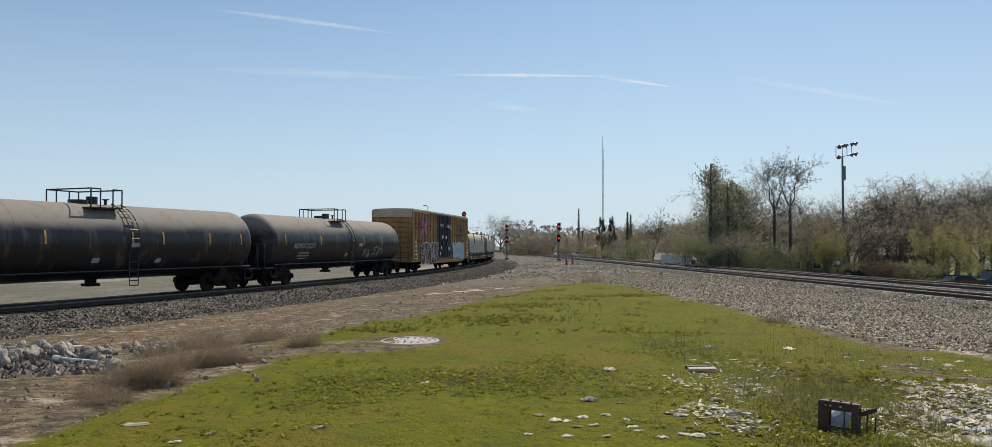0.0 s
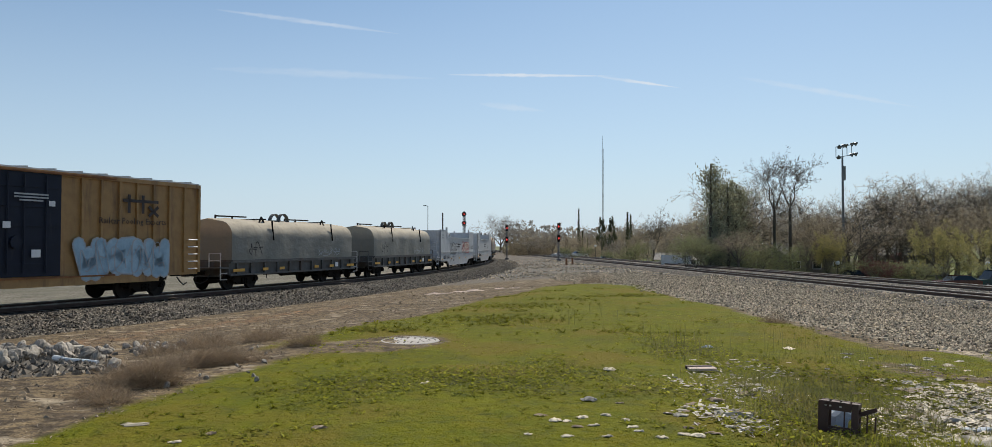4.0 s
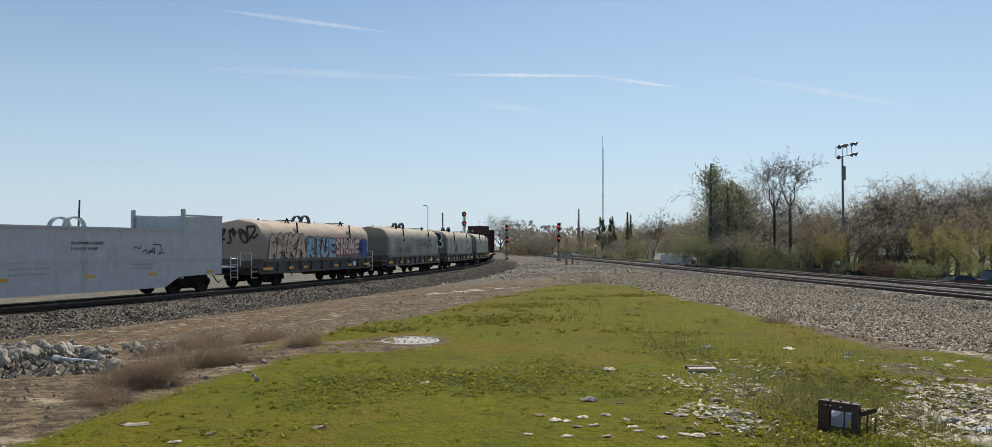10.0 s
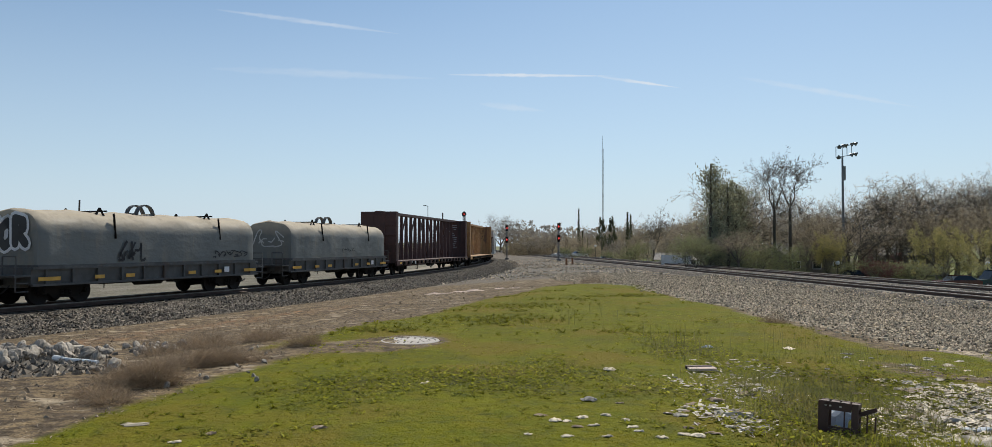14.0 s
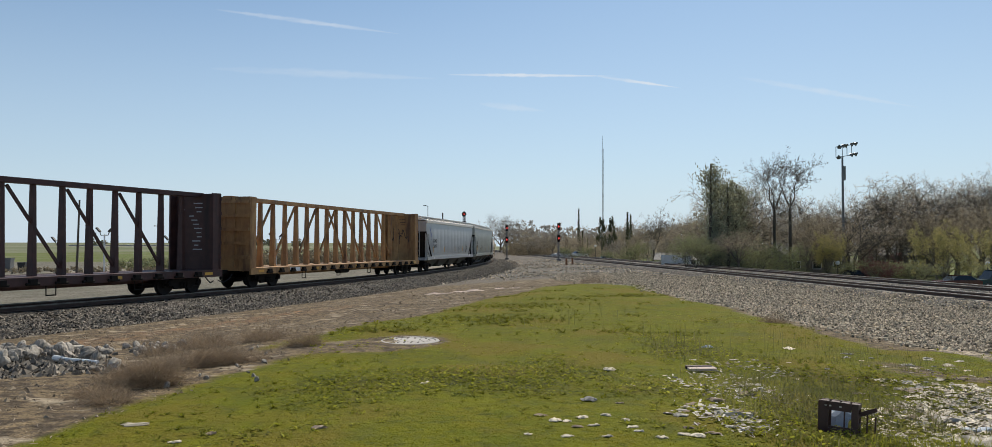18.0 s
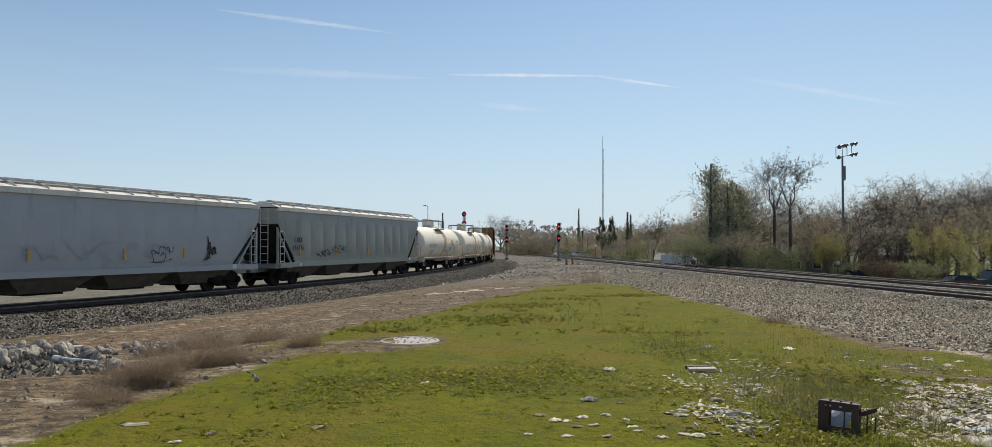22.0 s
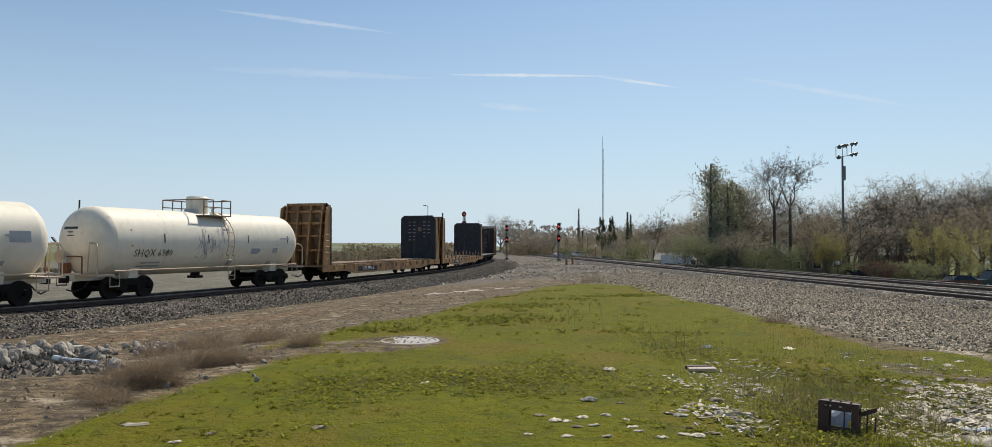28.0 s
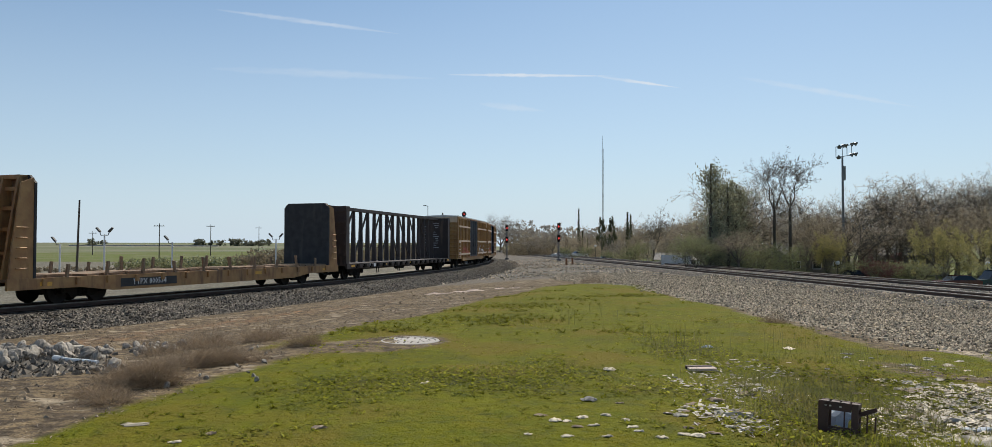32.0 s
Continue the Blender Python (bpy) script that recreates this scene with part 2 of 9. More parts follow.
def pipe(bm, pts, r, n=5):
    for a, b in zip(pts, pts[1:]):
        rod(bm, a, b, r, n)


def beam(bm, a, b, w, h):
    """A square bar from a to b, w across and h high."""
    a, b = Vector(a), Vector(b)
    q = (b - a).to_track_quat("X", "Z").to_matrix()
    quad_box(bm, (a + b) / 2, ((b - a).length, w, h), q)


def sweep(bm, rings, closed=True, caps=True):
    """Skin over rings of points, each ring with the same count."""
    vs = [[bm.verts.new(p) for p in ring] for ring in rings]
    n = len(vs[0])
    for r0, r1 in zip(vs, vs[1:]):
        for i in range(n if closed else n - 1):
            j = (i + 1) % n
            bm.faces.new((r0[i], r0[j], r1[j], r1[i]))
    if caps and closed:
        bm.faces.new(vs[0][::-1])
        bm.faces.new(vs[-1])
    return vs


def mesh_from(name, bm, material, smooth=False):
    bmesh.ops.recalc_face_normals(bm, faces=bm.faces[:])
    me = bpy.data.meshes.new(name)
    bm.to_mesh(me)
    bm.free()
    if material:
        me.materials.append(material)
    if smooth:
        for p in me.polygons:
            p.use_smooth = True
        me.set_sharp_from_angle(angle=radians(40))
    return me


def part(name, bm, material, parent, label="", smooth=False, m=None):
    ob = new(name, mesh_from(name, bm, material, smooth))
    ob.parent = parent
    if m is not None:
        ob.matrix_basis = m
    if label:
        ob["label"] = label
    return ob


def again(ob, parent, m):
    """Another part on the same mesh."""
    c = new(ob.name.split(".")[0], ob.data)
    c.parent = parent
    c.matrix_basis = m
    if "label" in ob:
        c["label"] = ob["label"]
    return c


def thing(name, label, category, group="", kind=""):
    return tagged(new(name), label, category, group, kind)


def bm_new():
    return bmesh.new()


def text_bm(body, size, m, extrude=0.004):
    """Letters as a flat mesh, at the pose m: x along the line, y up."""
    cu = bpy.data.curves.new("letters", "FONT")
    cu.body, cu.size, cu.extrude, cu.resolution_u = body, size, extrude, 1
    cu.align_x = "CENTER"
    ob = new("letters", cu)
    bpy.context.view_layer.update()
    me = bpy.data.meshes.new_from_object(ob.evaluated_get(bpy.context.evaluated_depsgraph_get()))
    bpy.data.objects.remove(ob)
    bpy.data.curves.remove(cu)
    bm = bmesh.new()
    bm.from_mesh(me)
    bpy.data.meshes.remove(me)
    bm.transform(m)
    return bm


# ---- plan of the tracks: rail heads at z = 0 ----
def track_table():
    ds = 0.5
    s = np.arange(-440, 340, ds)
    k = np.interp(s, [-61, -60, 0, 35, 70, 110, 119, 120], [0, -0.003957, -0.003957, -0.005164, -0.003348, -0.003543, -0.003543, 0])
    th = np.concatenate([[0], np.cumsum((k[1:] + k[:-1]) / 2 * ds)])
    th += radians(23.064) - np.interp(0, s, th)
    mid = (th[1:] + th[:-1]) / 2
    x = np.concatenate([[0], np.cumsum(np.sin(mid) * ds)])
    y = np.concatenate([[0], np.cumsum(np.cos(mid) * ds)])
    x += -19.831 - np.interp(0, s, x)
    y += 23.260 - np.interp(0, s, y)
    return s, x, y, th


TS, TX, TY, TH = track_table()


def on_track(s):
    """Centre of the curved track at s metres along it: x, y, heading (clockwise from +Y)."""
    return float(np.interp(s, TS, TX)), float(np.interp(s, TS, TY)), float(np.interp(s, TS, TH))


RX, RSLOPE = 24.65, -0.0855        # centre of the near main track: x = RX + RSLOPE * y
RTH = math.atan(RSLOPE)
TRACK_GAP = 5.2


def on_main(s, side=0.0):
    """Main track: s along it, side metres further from the camera."""
    return RX + math.sin(RTH) * s + math.cos(RTH) * side, math.cos(RTH) * s - math.sin(RTH) * side, RTH


def dist_left(x, y):
    """Distance from the curved track's centre, positive on the camera's side (arrays)."""
    sel = slice(0, None, 4)
    px, py, th = TX[sel], TY[sel], TH[sel]
    out = np.empty_like(x)
    for i in range(0, x.size, 4000):
        xx, yy = x[i:i + 4000, None], y[i:i + 4000, None]
        dx, dy = xx - px, yy - py
        j = np.argmin(dx * dx + dy * dy, axis=1)
        r = np.arange(len(j))
        out[i:i + 4000] = dx[r, j] * np.cos(th[j]) - dy[r, j] * np.sin(th[j])
    return out


def dist_right(x, y):
    return -((x - RX) * math.cos(RTH) - y * math.sin(RTH))


def soft_min(a, b, k=0.25):
    return -k * np.log(np.exp(-a / k) + np.exp(-b / k))


def wave(x, y, f, seed):
    """Smooth, repeatable unevenness from a few sines."""
    r = np.random.RandomState(seed)
    z = np.zeros_like(x)
    for i in range(7):
        a, ph, g = r.uniform(0, 6.28), r.uniform(0, 6.28), f * r.uniform(0.5, 2.0)
        z += np.sin((x * math.cos(a) + y * math.sin(a)) * g + ph) / 7
    return z


# edge of the green mound, walked round from the dirt side over the far end to the gravel side
TURF = np.array([(-4.6, 3.0), (-3.87, 6.31), (-3.83, 6.73), (-3.77, 7.19), (-3.69, 7.76), (-3.59, 8.42), (-3.53, 8.95), (-3.4, 9.81), (-3.2, 10.31), (-3.1, 11.03),
                 (-2.95, 11.9), (-2.94, 12.6), (-3.54, 12.97), (-3.73, 12.3), (-3.95, 12.67), (-3.5, 13.66), (-3.15, 14.1), (-2.82, 15.4), (-2.25, 16.8), (-1.31, 19.0),
                 (-0.29, 25.4), (1.09, 28.9), (2.9, 37.0), (5.6, 38.0), (6.6, 34.0), (6.0, 27.6), (6.2, 22.1), (6.04, 18.65), (6.25, 16.4), (6.1, 14.45),
                 (6.3, 13.6), (6.6, 12.65), (7.45, 12.75), (8.45, 13.2), (12.0, 9.0), (12.0, -12.0), (-9.0, -12.0)])


def turf(x, y):
    """Metres inside the edge of the green mound, negative outside (arrays)."""
    best, inside = np.full(x.shape, 1e9), np.zeros(x.shape, bool)
    for (ax, ay), (bx, by) in zip(TURF, np.roll(TURF, -1, axis=0)):
        dx, dy = bx - ax, by - ay
        t = np.clip(((x - ax) * dx + (y - ay) * dy) / (dx * dx + dy * dy), 0, 1)
        best = np.minimum(best, np.hypot(x - ax - t * dx, y - ay - t * dy))
        if dy:
            inside ^= ((ay > y) != (by > y)) & (x < ax + (y - ay) / dy * dx)
    return np.where(inside, best, -best)


def ground_z(x, y):
    x, y = np.atleast_1d(np.asarray(x, float)), np.atleast_1d(np.asarray(y, float))
    dl, dr = dist_left(x, y), dist_right(x, y)
    pl = np.interp(dl, [-60, -14, -6, -4.7, -1.8, 1.8, 4.8, 9, 14, 18.5, 26], [-0.9, -0.8, -0.72, -0.66, -0.62, -0.62, -0.62, -0.3, 0.2, 0.55, 0.72])
    pr = np.interp(dr, [-80, -30, -14, -10.5, -7.5, 2.5, 4.5, 9, 14, 17, 25], [-2.4, -2.3, -2.15, -1.7, -0.55, -0.42, -0.3, 0.0, 0.32, 0.5, 0.72])
    z = soft_min(pl, pr, 0.08)
    z = z - np.clip((y - 33) / 12, 0, 1) * np.clip(z + 0.1, 0, 1) * 0.75
    near = np.clip(np.minimum(np.abs(dl) - 4.8, np.abs(dr + 2.2) - 5.5) / 3, 0, 1)
    z += near * (wave(x, y, 0.8, 3) * 0.09 + wave(x, y, 3.0, 4) * 0.03 + wave(x, y, 9.0, 5) * 0.012 + np.clip(-turf(x, y), 0, 1) * (wave(x, y, 5.0, 6) * 0.05 + wave(x, y, 11.0, 7) * 0.03) * (dl < 16))
    far = np.clip((np.hypot(x, y) - 350) / 900, 0, 1)
    return z + np.where(x < 0, far * 7.0, far * 1.0)


def gz(x, y):
    return float(ground_z(x, y)[0])


# ---- ground: one sheet to the horizon ----
def graded(lo, a, b, hi, fine, growth=1.13):
    mid = list(np.arange(a, b, fine))
    up, d = [mid[-1]], fine
    while up[-1] < hi:
        d *= growth
        up.append(up[-1] + d)
    dn, d = [mid[0]], fine
    while dn[-1] > lo:
        d *= growth
        dn.append(dn[-1] - d)
    return np.array(dn[:0:-1] + mid + up[1:])


def ground_material():
    m, nt, nodes, links, bsdf = nodes_of("ground")
    def attr(n):
        a = nodes.new("ShaderNodeAttribute")
        a.attribute_name = n
        return a.outputs["Fac"]
    n1, n2, n3 = tex_noise(nt, 0.5, 5), tex_noise(nt, 6, 5), tex_noise(nt, 45, 3)
    n4 = tex_noise(nt, 1.7, 6, rough=0.7)
    vor = nodes.new("ShaderNodeTexVoronoi")
    vor.inputs["Scale"].default_value = 10.0
    tc = nodes.new("ShaderNodeTexCoord")
    links.new(tc.outputs["Object"], vor.inputs["Vector"])
    dirt = mix(nt, ramp(nt, n1, 0.35, 0.65), (0.3, 0.22, 0.125), (0.21, 0.155, 0.09))
    dirt = mix(nt, ramp(nt, n4, 0.5, 0.7), dirt, (0.36, 0.27, 0.155))
    dirt = mix(nt, ramp(nt, n2, 0.44, 0.58), dirt, (0.09, 0.068, 0.046))
    dirt = mix(nt, ramp(nt, n3, 0.5, 0.62), dirt, (0.075, 0.058, 0.042))
    dirt = mix(nt, ramp(nt, tex_noise(nt, 1.1, 6, (1, 1.8, 1), 0.7), 0.5, 0.62), dirt, (0.12, 0.09, 0.062))
    dirt = mix(nt, ramp(nt, tex_noise(nt, 0.8, 5, (1.3, 2.4, 1), 0.65), 0.56, 0.66), dirt, (0.4, 0.33, 0.235))
    red = mix(nt, ramp(nt, n2, 0.4, 0.6), (0.3, 0.16, 0.075), (0.19, 0.115, 0.07))
    dirt = mix(nt, mix(nt, 1.0, attr("red"), ramp(nt, n4, 0.42, 0.62), "MULTIPLY"), dirt, red)
    grass = mix(nt, ramp(nt, n4, 0.38, 0.62), (0.118, 0.135, 0.001), (0.162, 0.146, 0.002))
    grass = mix(nt, ramp(nt, n2, 0.5, 0.72), grass, (0.075, 0.085, 0.008))
    grass = mix(nt, ramp(nt, n3, 0.52, 0.78), grass, (0.075, 0.085, 0.01))
    grass = mix(nt, ramp(nt, tex_noise(nt, 2.6, 6, rough=0.75), 0.5, 0.62), grass, (0.158, 0.158, 0.003))
    grass = mix(nt, ramp(nt, tex_noise(nt, 1.1, 6, rough=0.7), 0.52, 0.66), grass, (0.1, 0.105, 0.012))
    grass = mix(nt, ramp(nt, n1, 0.5, 0.62), grass, (0.16, 0.13, 0.012))
    # leafy patches: dark soil, and shade between leaves put into the colour
    grass = mix(nt, mix(nt, 1.0, attr("rough"), ramp(nt, tex_noise(nt, 9, 4, rough=0.7), 0.4, 0.6), "MULTIPLY"), grass, (0.05, 0.048, 0.012))
    gray = ramp(nt, vor.outputs["Color"], 0.1, 0.95, (0.17, 0.14, 0.1, 1), (0.78, 0.64, 0.46, 1))
    gravel = mix(nt, ramp(nt, vor.outputs["Distance"], 0.3, 0.75), gray, (0.07, 0.062, 0.055))
    gravel = mix(nt, ramp(nt, n4, 0.52, 0.78), gravel, (0.4, 0.33, 0.25), "MIX")
    field = mix(nt, ramp(nt, n1, 0.4, 0.6), (0.115, 0.15, 0.035), (0.15, 0.16, 0.055))
    field = mix(nt, ramp(nt, tex_noise(nt, 0.03, 4), 0.52, 0.65), field, (0.19, 0.18, 0.11))
    road = mix(nt, ramp(nt, n2, 0.3, 0.7), (0.33, 0.295, 0.24), (0.26, 0.23, 0.185))
    def edge(name, amt=0.55):
        a = nodes.new("ShaderNodeMath")
        a.operation = "MULTIPLY_ADD"
        links.new(n4, a.inputs[0])
        a.inputs[1].default_value = amt
        links.new(attr(name), a.inputs[2])
        return ramp(nt, a.outputs[0], 0.5 + amt / 2 - 0.09, 0.5 + amt / 2 + 0.09)
    col = mix(nt, edge("grass"), dirt, grass)
    col = mix(nt, edge("gravel", 0.4), col, gravel)
    # distant gravel: shade between its stones put into a darker colour
    cinder = mix(nt, ramp(nt, n4, 0.35, 0.65), (0.15, 0.13, 0.108), (0.1, 0.088, 0.075))
    cinder = mix(nt, ramp(nt, n2, 0.45, 0.62), cinder, (0.24, 0.21, 0.17))
    col = mix(nt, edge("cinder", 0.3), col, cinder)
    # far field: distance haze put into a greyer, paler green
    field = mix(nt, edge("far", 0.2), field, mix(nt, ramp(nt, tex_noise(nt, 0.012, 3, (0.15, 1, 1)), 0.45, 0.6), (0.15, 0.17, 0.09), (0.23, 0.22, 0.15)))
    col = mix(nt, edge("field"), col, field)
    col = mix(nt, edge("yard", 0.3), col, mix(nt, ramp(nt, n2, 0.45, 0.65), mix(nt, ramp(nt, n1, 0.38, 0.6), (0.25, 0.225, 0.18), (0.165, 0.155, 0.115)), (0.1, 0.092, 0.072)))
    col = mix(nt, edge("road", 0.2), col, road)
    col = mix(nt, 0.3, col, ramp(nt, n3, 0.25, 0.8, (0.5, 0.5, 0.5, 1), (1.3, 1.3, 1.3, 1)), "MULTIPLY")
    links.new(col, bsdf.inputs["Base Color"])
    bsdf.inputs["Roughness"].default_value = 0.95
    bsdf.inputs["Specular IOR Level"].default_value = 0.15
    h = mix(nt, edge("grass"), mix(nt, 0.45, mix(nt, 0.5, n2, n3), vor.outputs["Distance"]), mix(nt, 0.3, tex_noise(nt, 13, 4, rough=0.65), n3))
    add_bump(nt, bsdf, h, 1.0, 0.06)
    return m


def leafy(x, y):
    """Where the turf is rough and leafy rather than smooth moss."""
    spot = lambda cx, cy, a, b: np.exp(-((x - cx) / a) ** 2 - ((y - cy) / b) ** 2)
    v = spot(-1.9, 8.9, 0.9, 0.9) + spot(-1.0, 9.0, 1.0, 1.0) + spot(-0.3, 9.5, 0.7, 0.5) + spot(0.2, 9.0, 0.6, 0.8) + spot(0.8, 10.5, 0.6, 0.8)
    v = v + spot(1.1, 9.4, 0.6, 0.5) + spot(2.9, 12.2, 0.7, 1.1) + spot(1.5, 8.4, 0.5, 0.35) + spot(2.1, 8.4, 0.5, 0.7) + spot(3.8, 10.4, 1.1, 1.6) + 0.8 * spot(4.6, 9.4, 0.9, 0.9)
    v = v + spot(2.6, 6.8, 0.9, 0.8) + spot(3.5, 7.4, 0.9, 0.9) + 0.6 * spot(-1.5, 7.7, 0.6, 0.3)
    return v + 0.55 * wave(x, y, 1.3, 72) + 0.5 * wave(x, y, 4.5, 73) - 0.35


def ramp01(v, a, b):
    return np.clip((v - a) / (b - a), 0, 1)


def build_ground():
    xs = graded(-1500, -14, 14, 1500, 0.16, 1.1)
    ys = graded(-500, 3.5, 26, 2400, 0.16, 1.1)
    X, Y = np.meshgrid(xs, ys)
    x, y = X.ravel(), Y.ravel()
    z = ground_z(x, y)
    nx, ny = len(xs), len(ys)
    i = np.arange(nx * ny).reshape(ny, nx)
    faces = np.stack([i[:-1, :-1], i[:-1, 1:], i[1:, 1:], i[1:, :-1]], -1).reshape(-1, 4)
    me = bpy.data.meshes.new("ground")
    me.from_pydata(np.stack([x, y, z], 1).tolist(), [], faces.tolist())
    dl, dr = dist_left(x, y), dist_right(x, y)
    w = wave(x, y, 0.9, 8) * 1.0 + wave(x, y, 2.4, 9) * 0.6
    grass = np.clip(0.5 + turf(x, y) * 0.9, 0, 1)
    litter = ramp01(x - 0.35 * y + wave(x, y, 1.1, 12) * 1.5, 0.6, 2.6) * ramp01(wave(x, y, 2.2, 13) + 0.5 * wave(x, y, 6, 14), -0.15, 0.35)
    grass = grass * (1 - 0.75 * litter)
    gravel = np.maximum((1 - ramp01(dr + w * 1.2, 15.4, 17.2)) * ramp01(dr, -12, -8), (1 - ramp01(np.abs(dl), 4.2, 5.4)))
    gravel = np.maximum(gravel, 0.75 * ramp01(y, 34, 60) * ramp01(dl, 6, 12) * ramp01(dr, -6, 0))
    # where the gravel takes on the painted shade of its stones
    cinder = ramp01(y + w * 3, 42, 62) * ramp01(dl, 2.5, 4.0) * ramp01(dr, 2, 5)
    bare = np.exp(-((x + 2.15) / 0.75) ** 2 - ((y - 12.4) / 0.8) ** 2) + 0.8 * np.exp(-((x + 1.45) / 0.75) ** 2 - ((y - 13.05) / 0.75) ** 2)
    grass = grass * (1 - np.clip(bare * 1.3, 0, 1))
    red = ramp01(-np.abs(dl - 11.5 + w), -2.6, -0.6) * ramp01(-np.abs(y - 21), -9, -5)
    yard = ramp01(-dl, 7.0, 8.0) * (1 - ramp01(y + 12 * wave(x, y, 0.05, 15) + 0.25 * x, 118, 132)) * (x < 0)
    field = np.maximum(ramp01(-dl, 13.5, 15.0), ramp01(-dr, 11, 13)) * (1 - yard)
    # where the painted haze of the far field sets in
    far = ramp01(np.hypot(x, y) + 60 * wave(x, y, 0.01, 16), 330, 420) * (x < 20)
    road = ramp01(-dl, 4.6, 5.4) * (1 - ramp01(-dl, 7.2, 8.4))
    road = np.maximum(road, (1 - ramp01(np.abs(x + 36 + (y - 80) * 0.28 + 6 * np.sin(y / 60)), 5, 6.5)) * ramp01(y, 60, 64) * (1 - ramp01(y, 150, 190)))
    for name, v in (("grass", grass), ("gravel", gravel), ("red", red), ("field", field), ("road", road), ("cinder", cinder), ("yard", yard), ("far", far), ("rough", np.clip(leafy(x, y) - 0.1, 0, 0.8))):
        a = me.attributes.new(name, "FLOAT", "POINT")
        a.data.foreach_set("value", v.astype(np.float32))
    me.materials.append(ground_material())
    for p in me.polygons:
        p.use_smooth = True
    ob = new("ground", me)
    tagged(ob, "uneven ground of mossy grass, bare brown dirt and gravel", "ground", kind="structure")
    return ob


build_ground()


# ---- track: ballast bed, ties, rails ----
def ballast_material(name, k):
    m, nt, nodes, links, bsdf = nodes_of(name)
    tc = nodes.new("ShaderNodeTexCoord")
    vor = nodes.new("ShaderNodeTexVoronoi")
    vor.inputs["Scale"].default_value = 11.0
    links.new(tc.outputs["Object"], vor.inputs["Vector"])
    col = ramp(nt, vor.outputs["Color"], 0.1, 0.95, (0.06 * k, 0.053 * k, 0.043 * k, 1), (0.4 * k, 0.355 * k, 0.29 * k, 1))
    col = mix(nt, ramp(nt, vor.outputs["Distance"], 0.3, 0.7), col, (0.045, 0.04, 0.036))
    col = mix(nt, ramp(nt, tex_noise(nt, 0.9, 5), 0.5, 0.8), col, (0.2 * k, 0.16 * k, 0.13 * k))
    links.new(col, bsdf.inputs["Base Color"])
    bsdf.inputs["Roughness"].default_value = 0.9
    bsdf.inputs["Specular IOR Level"].default_value = 0.2
    inv = ramp(nt, vor.outputs["Distance"], 0.0, 0.8, (1, 1, 1, 1), (0, 0, 0, 1))
    add_bump(nt, bsdf, inv, 1.0, 0.08)
    return m


M["ballast"] = ballast_material("ballast", 0.85)
M["ballast_oily"] = ballast_material("ballast_oily", 0.28)


def bed_mesh(name, place, s0, s1, step, profile, label):
    bm = bm_new()
    r = random.Random(5)
    rings = []
    s = s0
    while s <= s1:
        x, y, th = place(s)
        rings.append([(x + math.cos(th) * o, y - math.sin(th) * o, z + (r.uniform(-0.03, 0.03) if abs(o) > 0.4 else 0)) for o, z in profile])
        s += step
    sweep(bm, rings, closed=False, caps=False)
    me = mesh_from(name, bm, M["ballast"], True)
    # darker stone along the middle of the curved track's bed
    me.materials.append(M["ballast_oily"])
    mid = [place is on_track and abs((a[0] + b[0]) / 2 - round((a[0] + b[0]) / 2 / TRACK_GAP) * TRACK_GAP) < 1.72 for a, b in zip(profile, profile[1:])]
    for i, p in enumerate(me.polygons):
        p.material_index = int(mid[i % len(mid)])
    ob = new(name, me)
    return tagged(ob, label, "ballast", kind="structure")


SIDE = [(-5.0, -0.85), (-3.2, -0.46), (-1.9, -0.32), (-0.6, -0.3), (0.6, -0.3), (1.22, -0.3), (1.36, -0.185), (2.0, -0.19), (2.6, -0.33), (3.6, -0.5), (5.0, -0.85)]
bed_mesh("ballast_bed", on_track, -420, 330, 0.8, SIDE, "grey crushed stone ballast bed under the curved track")
TWIN = [(-5.5, -0.85), (-3.0, -0.42), (-2.0, -0.2), (-1.36, -0.18), (-1.22, -0.2), (-0.6, -0.2), (0.6, -0.2), (1.9, -0.2), (2.6, -0.26), (TRACK_GAP - 1.9, -0.22),
        (TRACK_GAP - 0.6, -0.2), (TRACK_GAP + 0.6, -0.2), (TRACK_GAP + 1.9, -0.24), (TRACK_GAP + 3, -0.6), (TRACK_GAP + 5.6, -2.0)]
bed_mesh("ballast_bed", on_main, -300, 700, 1.0, TWIN, "pale gravel ballast bed under the two main tracks")


